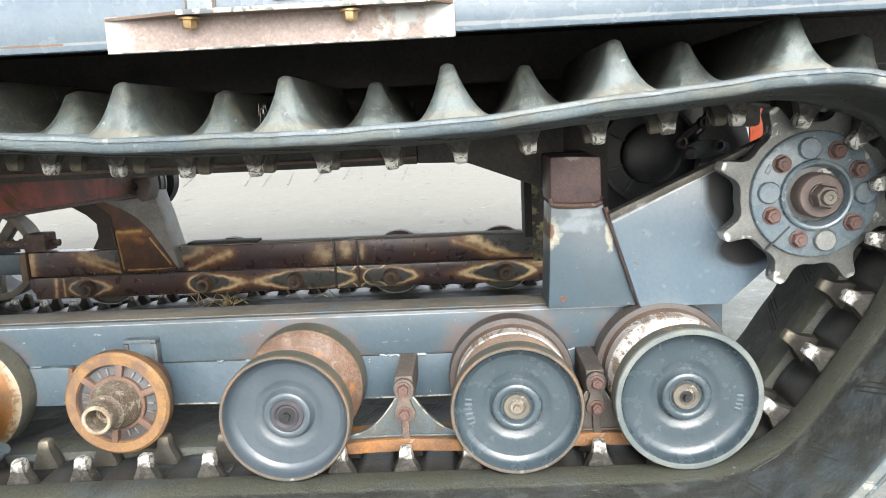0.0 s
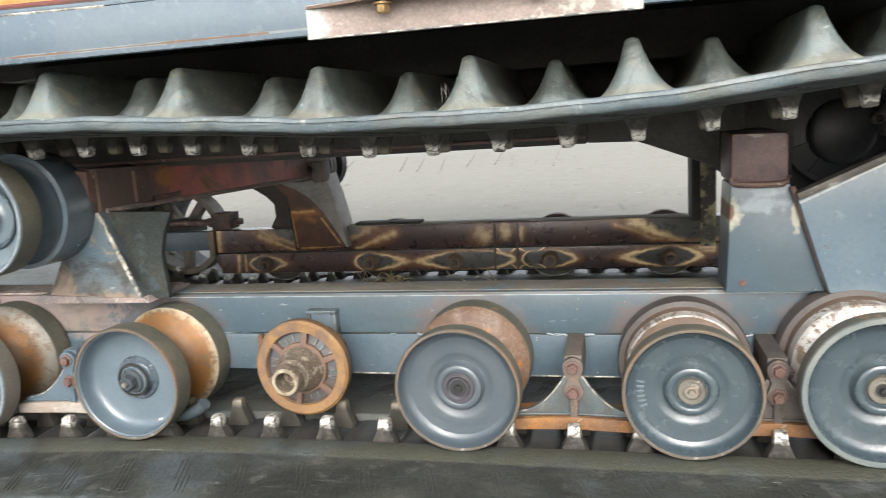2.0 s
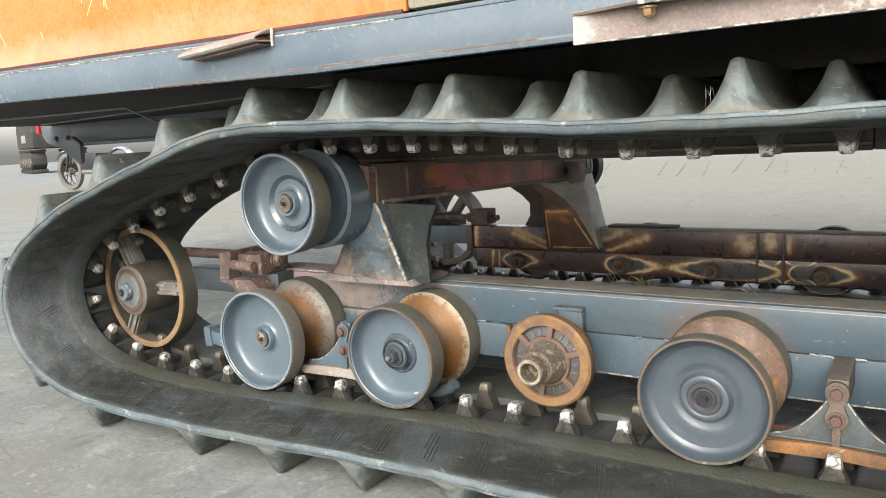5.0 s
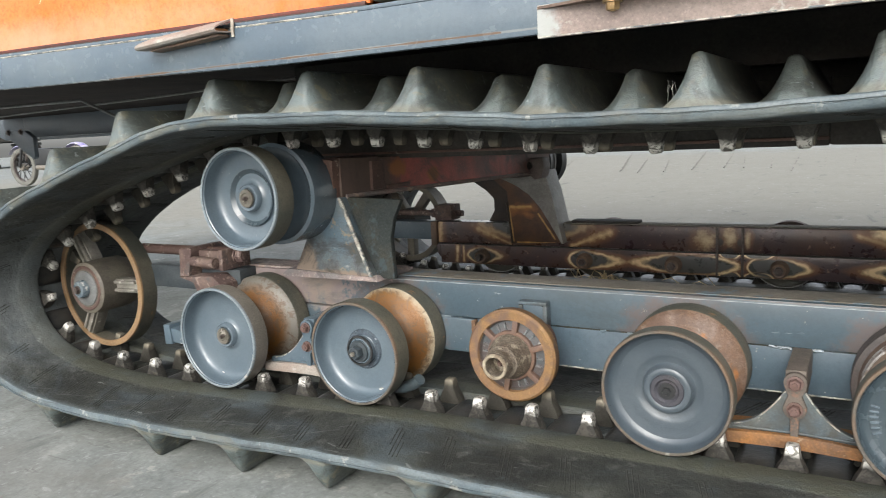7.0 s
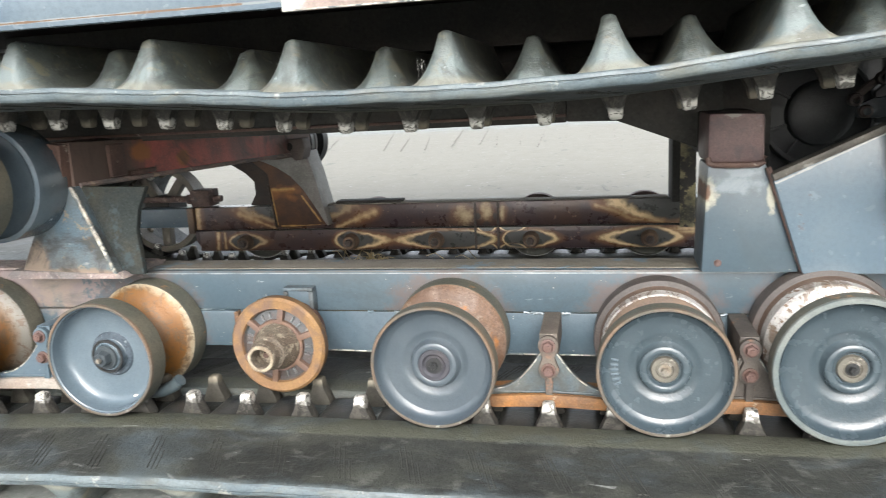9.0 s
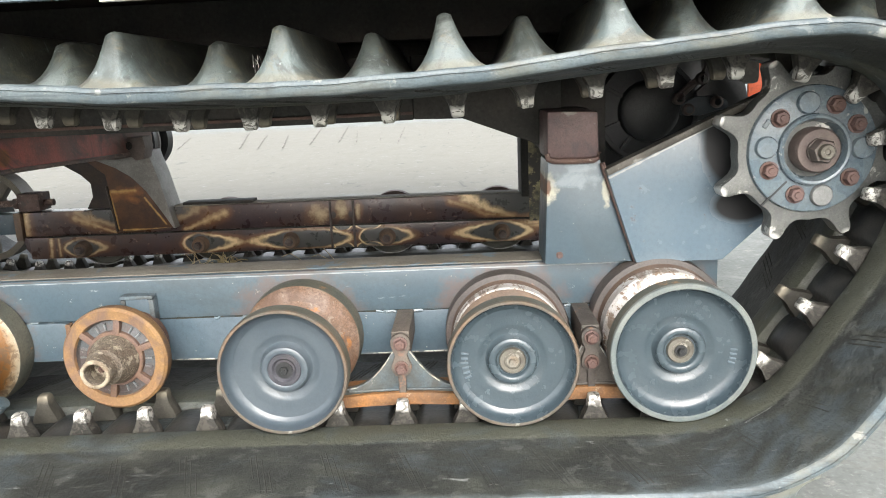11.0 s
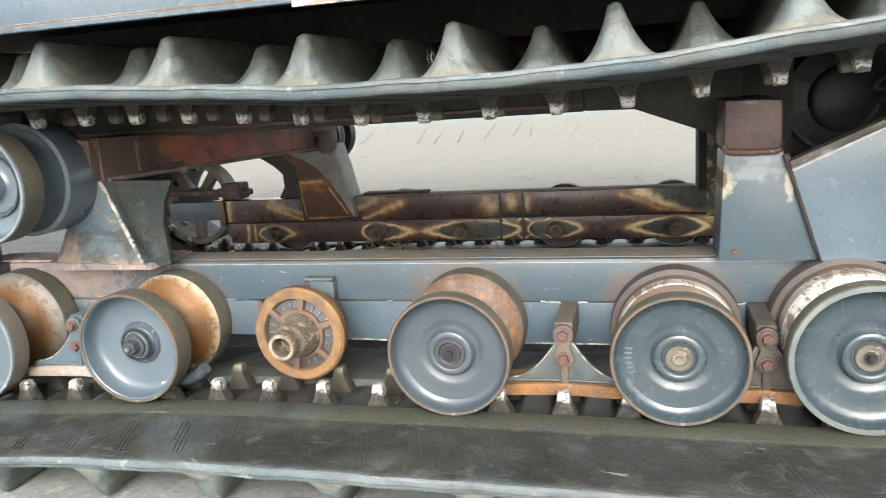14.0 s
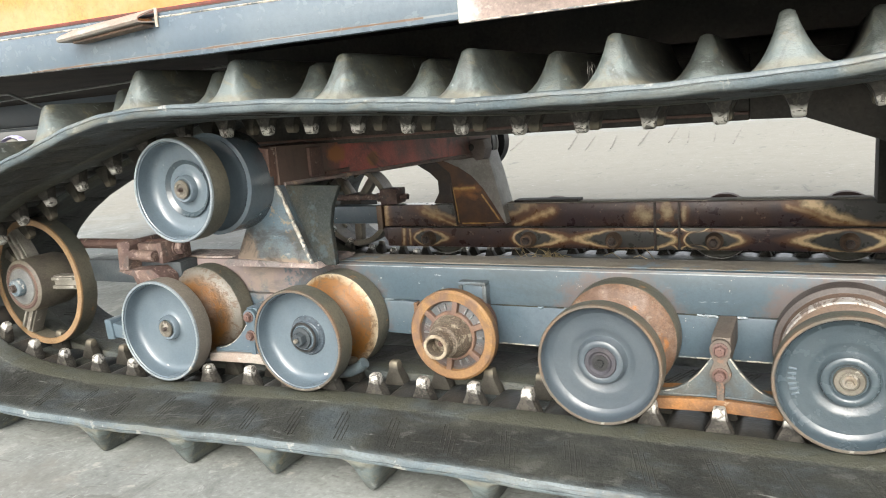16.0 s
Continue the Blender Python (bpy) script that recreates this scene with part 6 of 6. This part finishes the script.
def along_rail(low, high, x0=-2.6, x1=-0.5):
    """A strip that follows the rail's top edge, between two heights over it."""
    def top(x):
        return float(np.interp(x, *zip(*RAIL)))
    xs = [x0] + [x for x, z in RAIL if x0 < x < x1] + [x1]
    return [(x, top(x) + low) for x in xs] + [(x, top(x) + high) for x in reversed(xs)]


part("rail_face", prism([(-2.6, 0.686), (-1.4, 0.665), (-0.65, 0.651), (0.95, 0.652)] + [(x, z) for x, z in reversed(RAIL)], HY, HY + 0.012, 0.003), M_RAIL, hull)
part("rail_top", prism(along_rail(0.0005, 0.006, -2.6, 0.95), HY + 0.003, 0.3, 0.001), M_RAIL, hull)
part("rail_bottom", box(-0.9, 0.95, HY + 0.0125, HY + 0.06, 0.659, 0.666, 0.002), M_DARK_BROWN, hull)
part("worn_edge", tube([(-2.6 + 0.1 * i, HY + 0.001, 0.7390 - 0.1 * i * 0.01595) for i in range(22)], 0.0016, 6), M_EDGE_WORN_LIT, hull, "bright worn top edge")
ud = thing("hull_underside", "dark brown underside of the machine's body", "hull")
part("floor_plate", box(-3.3, 0.95, HY + 0.0125, 1.42, 0.690, 0.70, 0.002), M_DARK_BROWN, ud)
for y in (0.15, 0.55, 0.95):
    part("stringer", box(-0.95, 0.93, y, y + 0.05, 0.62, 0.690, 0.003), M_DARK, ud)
an = thing("angle_bracket", "weathered beige angle iron bolted to the hull rail", "bracket")
M_ANGLE = mat("faded_angle_paint", (0.26, 0.205, 0.180), 0.6, 0, (0.21, 0.165, 0.145), 16.0, 0.8, 110, 0.2, (0.34, 0.33, 0.29), 30.0, 0.62)
blotches(M_ANGLE, [(-0.244, 0.660, 0.022, 0.03), (0.085, 0.662, 0.022, 0.03), (0.05, 0.668, 0.02, 0.010)], (0.33, 0.35, 0.335), 0.6, 1.0, 0.5, 60, 0.85)
part("face", box(-0.252, 0.096, HY - 0.006, HY - 0.0005, 0.646, 0.682, 0.0015), M_ANGLE, an)
b = bmesh.new()
for z in (0.6775, 0.6805):
    for x, y in ((-0.251, HY - 0.0062), (-0.171, HY - 0.030), (0.074, HY - 0.030), (0.095, HY - 0.0062)):
        b.verts.new((x, y, z))
bmesh.ops.convex_hull(b, input=b.verts)
# Darker colour here imitates the shade under the flange.
part("flange", b, M_BRACKET_DIM, an, "underside of the top flange, darkened in colour for shade", False)
part("flange_lip", box(-0.170, 0.073, HY - 0.0325, HY - 0.0303, 0.6765, 0.6812, 0.0008), M_EDGE_WORN_LIT, an, "bright flange edge")
part("lower_edge", box(-0.251, 0.095, HY - 0.0075, HY - 0.0062, 0.6462, 0.6480, 0.0005), M_EDGE_WORN_LIT, an)
for x in (-0.163, -0.005):
    part("bracket_bolt", moved(hexbolt(0.0075, 0.010, 1.4), x, HY - 0.016, 0.6755, 90, 0, 0), M_BRASS, an, "yellow zinc bolt")
pn = thing("side_cover", "scratched orange painted side cover above the hull rail", "cover")
part("cover_plate", prism([(-2.6, 0.7525), (-0.5, 0.719), (-0.5, 1.5), (-2.6, 1.5)], HY + 0.03, HY + 0.04, 0.004), M_ORANGE, pn)
part("lower_lip", prism(along_rail(0.0108, 0.0165, -2.6, -0.505), HY + 0.026, HY + 0.0295, 0.001), M_RED_DULL, pn, "dark red folded lower edge")
part("seam_strip", prism(along_rail(0.0062, 0.0105), HY + 0.02, HY + 0.06, 0.0008), M_DARK, pn)
bp = thing("engine_cover", "khaki body plate beside the orange cover", "cover")
M_KHAKI = mat("khaki_panel", (0.27, 0.25, 0.175), 0.4, 0, (0.22, 0.205, 0.15), 3.0, 0.8, 80, 0.06, (0.24, 0.22, 0.17), 20.0, 0.70)
part("cover_plate", prism([(-0.49, 0.7185), (0.95, 0.7145), (0.95, 1.5), (-0.49, 1.5)], HY + 0.018, HY + 0.09, 0.006), M_KHAKI, bp)
part("seam_strip", box(-0.4895, 0.94, HY + 0.0195, HY + 0.08, 0.7121, 0.7142, 0.0005), M_DARK, bp, "dark rubber seam")
for x0, x1, z0, z1 in ((-0.168, -0.143, 0.682, 0.703), (-0.014, 0.015, 0.682, 0.706), (-0.080, -0.058, 0.690, 0.698)):
    part("weld_burn", box(x0 - 0.003, x1 + 0.003, HY - 0.0022, HY - 0.0002, z0, z1 + 0.003, 0.001), M_BRACKET, an, "dark burnt ring round a scraped pad")
    part("weld_pad", box(x0, x1, HY - 0.0042, HY - 0.0023, z0 + 0.001, z1, 0.0008), M_LIP if z0 < 0.69 else M_BRACKET_DARK, an, "scraped paint pad")
sp = thing("step_plate", "bent beige steel lip welded to the hull rail", "bracket")
b = bmesh.new()
rows = []
for x, dz in ((-0.887, 0.0), (-0.80, 0.0055), (-0.719, 0.0105)):
    row = []
    for y, z in ((-0.0003, 0.0110), (-0.026, 0.0010), (-0.033, -0.0030), (-0.035, -0.0065), (-0.032, -0.0095), (-0.026, -0.0100), (-0.0003, -0.0085), (-0.0003, -0.0065), (-0.026, -0.0080), (-0.031, -0.0078),
                 (-0.0328, -0.0062), (-0.0315, -0.0042), (-0.026, -0.0012), (-0.0003, 0.0088)):
        row.append(b.verts.new((x, HY + y, 0.7005 + z + dz)))
    rows.append(row)
for a, c in zip(rows, rows[1:]):
    for k in range(len(a)):
        b.faces.new((a[k], a[(k + 1) % len(a)], c[(k + 1) % len(a)], c[k]))
for row in (rows[0], rows[-1]):
    n = len(row)
    for k in range(n // 2 - 1):
        b.faces.new((row[k], row[k + 1], row[n - 2 - k], row[n - 1 - k]))
part("folded_sheet", b, M_BEIGE, sp, "worn beige folded sheet")
part("rusty_inside", prism([(-0.868, 0.6985), (-0.726, 0.7075), (-0.726, 0.7045), (-0.868, 0.6955)], HY - 0.029, HY - 0.0008, 0.0008), M_RUST, sp, "rusty inside of the fold")
part("under_plate", prism([(-0.868, 0.6915), (-0.724, 0.7000), (-0.724, 0.6965), (-0.868, 0.6880)], HY - 0.022, HY - 0.0005, 0.001), M_BRACKET_WARM, sp)
part("weld_bead", tube([(-0.7165, HY - 0.002, 0.696), (-0.7160, HY - 0.003, 0.706), (-0.7155, HY - 0.002, 0.7215)], 0.0025, 7), M_EDGE, sp)

mb = thing("machine_body", "orange and blue-grey sheet-metal body of the harvester above its tracks", "body")
part("front_roof", box(-2.6, -0.50, HY + 0.0405, 1.40, 1.49, 1.50, 0.004), M_ORANGE, mb)
part("rear_roof", box(-0.49, 0.95, HY + 0.0905, 1.40, 1.49, 1.50, 0.004), M_RAIL, mb)
part("front_back_panel", box(-2.6, -0.50, 1.405, 1.415, 0.7560, 1.50, 0.004), M_ORANGE, mb)
part("rear_back_panel", box(-0.49, 0.95, 1.405, 1.415, 0.7560, 1.50, 0.004), M_RAIL, mb)
part("front_end_panel", box(-2.612, -2.602, HY + 0.0405, 1.40, 0.7560, 1.50, 0.004), M_ORANGE, mb)
part("rear_end_panel", box(0.952, 0.962, HY + 0.0905, 1.40, 0.7560, 1.50, 0.004), M_RAIL, mb)


# ---- machinery under the body ----
M_COVER = mat("oily_cover", (0.013, 0.015, 0.016), 0.5, 0.1, (0.04, 0.042, 0.042), 20.0, 0.6, 110, 0.2)
gb = thing("gearbox", "black oily gearbox housing with bolted cover under the body", "gearbox", (0.44, 0.36, 0.50))
part("housing", box(-0.12, 0.105, 0.03, 0.40, -0.20, 0.15, 0.03), M_BLACK, gb)
# Two dark pieces added to hide the bright gap beside the gearbox.
part("side_case", box(0.1055, 0.182, 0.07, 0.36, -0.06, 0.15, 0.01), M_BLACK, gb)
part("hanger", prism([(0.070, -0.03), (0.165, -0.03), (0.150, 0.03), (0.118, 0.05), (0.116, 0.09), (0.098, 0.09), (0.094, 0.045), (0.066, 0.02)], -0.044, -0.030, 0.004), M_BLACK, gb)
part("round_cover", moved(lathe([(0.0, -0.03), (0.044, -0.03), (0.052, -0.025), (0.055, -0.012), (0.082, -0.008), (0.088, 0.0), (0.088, 0.04)], 48), -0.008, 0, -0.010), M_COVER, gb)
part("outer_ring", moved(lathe([(0.082, -0.018), (0.089, -0.018), (0.092, -0.008), (0.092, 0.01)], 48), -0.010, 0.0, -0.010), M_COVER, gb)
for deg in (150, 200, 235, 300):
    part("cover_rib", moved(box(0.052, 0.086, -0.016, -0.006, -0.003, 0.003, 0.001), -0.008, 0, -0.010, 0, -deg, 0), M_COVER, gb)
part("link_plate", prism([(0.035, -0.018), (0.038, 0.002), (0.06, 0.012), (0.095, 0.013), (0.115, 0.004), (0.118, -0.012), (0.10, -0.012), (0.07, -0.020)], -0.06, -0.045, 0.003), M_DARKPLATE, gb, "dark blue-grey link plate")
for px, pz in ((0.047, -0.009), (0.095, 0.002), (0.031, 0.010), (0.070, 0.042)):
    part("pin", moved(lathe([(0.006, -0.014), (0.0095, -0.012), (0.0105, -0.008), (0.0105, 0.004)], 20), px, -0.058, pz), M_STEEL_DARK, gb)
part("bracket_arm", tube([(0.031, -0.05, 0.010), (0.05, -0.05, 0.028), (0.070, -0.05, 0.042), (0.085, -0.05, 0.075)], 0.007, 8), M_STEEL_DARK, gb)
ub = thing("body_underside", "dark machinery block hanging under the body", "machinery")
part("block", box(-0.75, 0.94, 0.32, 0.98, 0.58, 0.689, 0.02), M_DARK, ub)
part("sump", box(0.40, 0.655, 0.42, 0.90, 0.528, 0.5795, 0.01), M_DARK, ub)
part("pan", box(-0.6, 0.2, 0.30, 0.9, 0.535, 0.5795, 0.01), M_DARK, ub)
M_GUARD = mat("guard_orange", (0.85, 0.12, 0.02), 0.35, 0, (0.75, 0.10, 0.02), 8.0, 0.5, 80, 0.05)
og = thing("guard_panel", "small bright orange guard panel beyond the sprocket", "panel", (0.672, 0.50, 0.52))
part("panel", box(-0.009, 0.030, 0.0, 0.006, -0.025, 0.06, 0.002), M_GUARD, og)
part("tab", box(-0.004, 0.030, 0.0065, 0.02, -0.015, 0.06, 0.002), M_GUARD, og)


# ---- front of the machine and the yard beyond ----
ff = thing("front_frame", "blue-grey box beam of the machine's front with a bolted gusset", "beam")
part("box_beam", box(-3.15, -1.75, 0.90, 1.02, 0.600, 0.735, 0.012), M_FRONT, ff)
part("end_cap", prism([(-3.40, 0.745), (-3.15, 0.735), (-3.15, 0.60), (-3.30, 0.595), (-3.36, 0.615), (-3.39, 0.65)], 0.905, 1.015, 0.006), M_FRONT, ff)
part("flange", box(-2.98, -1.9, 0.86, 0.9, 0.590, 0.6, 0.002), M_FRONT, ff)
gp = part("gusset", prism([(-3.200, 0.632), (-3.045, 0.632), (-2.990, 0.600), (-2.995, 0.520), (-3.010, 0.510), (-3.185, 0.612)], 0.84, 0.86, 0.003), M_FRONT, ff)
for x in (-3.16, -3.07):
    part("gusset_bolt", moved(hexbolt(0.010, 0.010), x, 0.84, 0.628), M_STEEL_DARK, gp)
part("red_reflector", box(-3.425, -3.402, 0.90, 0.96, 0.66, 0.73, 0.004), M_RED_BRIGHT, ff, "small red reflector")
st = thing("hull_strut", "thin dark struts under the hull", "strut")
part("strut", tube([(-2.4, 0.2, 0.676), (-1.72, 0.2, 0.672), (-1.52, 0.2, 0.60)], 0.004, 8), M_GREYCAST, st)
part("strut", tube([(-2.4, 0.35, 0.66), (-1.5, 0.3, 0.672), (-0.8, 0.28, 0.689)], 0.003, 8), M_GREYCAST, st)


M_TYRE = mat("dusty_tyre", (0.13, 0.13, 0.115), 0.85, 0, (0.08, 0.08, 0.07), 9.0, 0.7, 90, 0.2)


def bike(x, y, turn):
    k = thing("motorcycle", "parked motorcycle with spoked wheels and a purple mudguard", "motorcycle", (x, y, -0.002))
    k.rotation_euler = (0, 0, turn)
    for wx in (0.0, -1.22):
        w = part("wheel", moved(lathe([(0.225, -0.03), (0.255, -0.04), (0.285, -0.03), (0.29, 0.0), (0.285, 0.03), (0.255, 0.04), (0.225, 0.03)], 40, None, True), wx, 0, 0.29), M_TYRE, k)
        part("rim", moved(lathe([(0.212, -0.022), (0.228, -0.026), (0.228, 0.026), (0.212, 0.022)], 40, None, True), wx, 0, 0.29), M_STEEL_DARK, w)
        part("hub", moved(lathe([(0, -0.05), (0.05, -0.05), (0.06, 0), (0.05, 0.05), (0, 0.05)], 24), wx, 0, 0.29), M_STEEL, w)
        for i in range(14):
            a = 2 * math.pi * i / 14
            part("spoke", tube([(wx + 0.04 * math.cos(a + 0.4), 0.03 * (-1) ** i, 0.29 + 0.04 * math.sin(a + 0.4)), (wx + 0.22 * math.cos(a), 0, 0.29 + 0.22 * math.sin(a))], 0.007, 5), M_BLACK, w)
        guard = bmesh.new()
        n = 14
        rows = []
        for i in range(n + 1):
            a = radians(35 + 100 * i / n)
            rows.append([guard.verts.new((wx + r * math.cos(a), yy, 0.29 + r * math.sin(a))) for r, yy in ((0.315, -0.06), (0.335, -0.035), (0.34, 0), (0.335, 0.035), (0.315, 0.06))])
        for a, c in zip(rows, rows[1:]):
            for i in range(4):
                guard.faces.new((a[i], a[i + 1], c[i + 1], c[i]))
        part("mudguard", guard, M_PURPLE, k, "purple and white mudguard")
    for yy in (-0.075, 0.075):
        part("fork", tube([(0.0, yy, 0.29), (-0.12, yy, 0.62), (-0.22, yy, 0.92)], 0.02, 10), M_BLACK, k)
    part("engine", moved(box(-0.2, 0.2, -0.13, 0.13, -0.14, 0.16, 0.04), -0.62, 0, 0.40), M_BLACK, k)
    part("tank", moved(box(-0.22, 0.2, -0.12, 0.12, -0.08, 0.1, 0.05), -0.5, 0, 0.78), M_PURPLE, k)
    part("seat", moved(box(-0.35, 0.3, -0.12, 0.12, -0.04, 0.05, 0.03), -0.98, 0, 0.78), M_BLACK, k)
    part("handlebar", tube([(-0.2, -0.35, 1.0), (-0.23, -0.12, 0.98), (-0.23, 0.12, 0.98), (-0.2, 0.35, 1.0)], 0.014, 8), M_STEEL, k)
    part("exhaust", tube([(-0.5, 0.14, 0.28), (-0.9, 0.16, 0.27), (-1.3, 0.17, 0.36)], 0.035, 10), M_STEEL, k)
    return k


bike(-11.2, 5.7, radians(184))


def far_crawler(x, y, turn):
    k = thing("parked_crawler", "dark crawler machine parked far across the yard", "vehicle", (x, y, -0.002))
    k.rotation_euler = (0, 0, turn)
    loop = [(-1.0, 0.12), (1.0, 0.12), (1.25, 0.28), (1.25, 0.5), (1.05, 0.68), (-1.05, 0.68), (-1.3, 0.5), (-1.3, 0.28)]
    for yy in (-0.85, 0.4):
        tr = part("track", prism(loop, yy, yy + 0.45, 0.04), M_DARK, k)
        for i in range(14):
            part("track_bar", box(-1.1 + 0.165 * i, -1.02 + 0.165 * i, yy - 0.02, yy + 0.47, 0.0, 0.12, 0.01), M_RUBBER, tr)
            part("track_bar", box(-1.1 + 0.165 * i, -1.02 + 0.165 * i, yy - 0.02, yy + 0.47, 0.68, 0.76, 0.01), M_RUBBER, tr)
        for wx in (-0.95, -0.45, 0.05, 0.55, 0.95):
            part("road_wheel", moved(lathe([(0, -0.03), (0.15, -0.03), (0.17, 0), (0.17, 0.05), (0, 0.05)], 20), wx, yy - 0.01, 0.32), M_STEEL_DARK, tr)
    body = part("body", prism([(-1.6, 0.8), (1.5, 0.8), (1.6, 1.3), (1.2, 1.9), (-0.8, 1.95), (-1.6, 1.5)], -0.8, 0.8, 0.06), M_DARK, k)
    part("cab", prism([(0.2, 1.9), (1.2, 1.9), (1.1, 2.6), (0.3, 2.6)], -0.6, 0.5, 0.05), M_BLACK, body)
    part("number_panel", box(-0.6, 0.2, -0.812, -0.802, 1.0, 1.25, 0.004), M_BEIGE, body)
    return k


far_crawler(-25.0, 13.4, radians(-20))

# ---- floor joints ----
RND = random.Random(21)
for k in range(34):
    x, y0, y1 = -5.2 + 0.245 * k + RND.uniform(-0.03, 0.03), RND.uniform(6.45, 7.1), RND.uniform(8.5, 12.0)
    lean = 0.1 * x - 0.01 + RND.uniform(-0.02, 0.02)
    if RND.random() < (0.15 if x > -2.3 else 0.55):
        continue
    b = bmesh.new()
    ends = [(x, y0), (x + lean * (y1 - y0), y1)]
    w = RND.uniform(0.0025, 0.007)
    for z in (-0.004, 0.0012):
        for (ex, ey), half in zip(ends, (w, w * 0.4)):
            b.verts.new((ex - half, ey, z)), b.verts.new((ex + half, ey, z))
    bmesh.ops.convex_hull(b, input=b.verts)
    part("floor_joint", b, M_JOINT, ground)

# ---- small things ----
def straw_tuft(x, y, z, n, seed, spread=0.04, long=0.07, thick=0.0011):
    rnd = random.Random(seed)
    b = bmesh.new()
    for _ in range(n):
        a, lean = rnd.uniform(0, 6.28), rnd.uniform(0.2, 1.2)
        p0 = Vector((rnd.uniform(-spread, spread), rnd.uniform(-0.01, 0.02), 0))
        d = Vector((math.cos(a) * lean, math.sin(a) * lean * 0.4, rnd.uniform(0.2, 1.0))).normalized()
        ln = rnd.uniform(0.4, 1.0) * long
        mid = p0 + d * ln * 0.6 + Vector((0, 0, 0.006))
        tube([p0, mid, p0 + d * ln + Vector((0, 0, -0.02 * rnd.random()))], thick, 4, b)
    bmesh.ops.translate(b, verts=b.verts, vec=(x, y, z))
    t = part("straw_tuft", b, M_STRAW)
    return tagged(t, "dry straw caught under the far roller", "straw", "straw tufts", "stuff")


straw_tuft(-0.645, 0.95, 0.098, 9, 3, 0.03, 0.08, 0.0008)
straw_tuft(-0.565, 0.95, 0.098, 26, 4, 0.016, 0.05)
straw_tuft(-0.30, 0.96, 0.098, 3, 5, 0.05)
tab = thing("weld_tab", "small blue-grey tab welded on the frame tube", "tab", (-0.41, BF, 0.236))
part("plate", prism([(-0.022, 0.016), (0.014, 0.016), (0.024, 0.004), (0.022, -0.022), (0.012, -0.022), (-0.022, -0.016)], -0.014, 0.001, 0.003), M_BLUE, tab)
for x in (-0.0225, 0.0215):
    part("side_cheek", box(x - 0.004, x + 0.004, -0.017, 0.001, -0.024, 0.015, 0.002), M_POST, tab, "rust-edged side cheek")
part("top_lip", box(-0.026, 0.025, -0.018, 0.001, 0.0155, 0.0215, 0.002), M_POST, tab)
hose = thing("hose_end", "short grey-green pipe stub lying by the roller", "pipe", (-0.60, 0.0, 0.0))
part("stub", tube([(-0.045, -0.01, 0.104), (-0.02, -0.012, 0.108), (0.005, -0.015, 0.120), (0.016, -0.016, 0.130)], 0.010, 14), M_GUIDE, hose)
stop = thing("guide_foot", "blue-grey cast guide foot ahead of the first roller", "guide bracket", (-1.13, 0.0, 0.0))
part("bar", prism([(-0.075, 0.165), (0.06, 0.150), (0.08, 0.120), (-0.05, 0.132), (-0.072, 0.135)], -0.02, 0.03, 0.004), M_BLUE, stop)
part("pad", prism([(-0.09, 0.172), (-0.07, 0.172), (-0.066, 0.130), (-0.088, 0.128)], -0.024, 0.034, 0.004), M_BLUE, stop)
part("cap_ridge", box(-0.89, -0.84, BF + 0.02, BB - 0.02, 0.2835, 0.300, 0.004), M_PINK, frame_near)
RND = random.Random(5)
for x in (-0.60, -0.565, -0.30, -0.255, -0.045, -0.030, 0.012, 0.075, 0.245, 0.455):
    n = RND.randint(3, 5)
    part("weld_spatter", tube([(x + 0.005 * i, BF + 0.003, 0.2128 + RND.uniform(-0.0018, 0.0018)) for i in range(n)], [RND.uniform(0.0016, 0.0032) for _ in range(n)], 7), M_SPROCKET, frame_near, "bright painted weld spot")
twig = straw_tuft(-0.128, -0.150, 0.583, 4, 9, 0.004, 0.010, 0.0003)
twig.data.materials[0] = M_FLANGE
tagged(twig, "small dry wisp of straw caught on a tread lug")
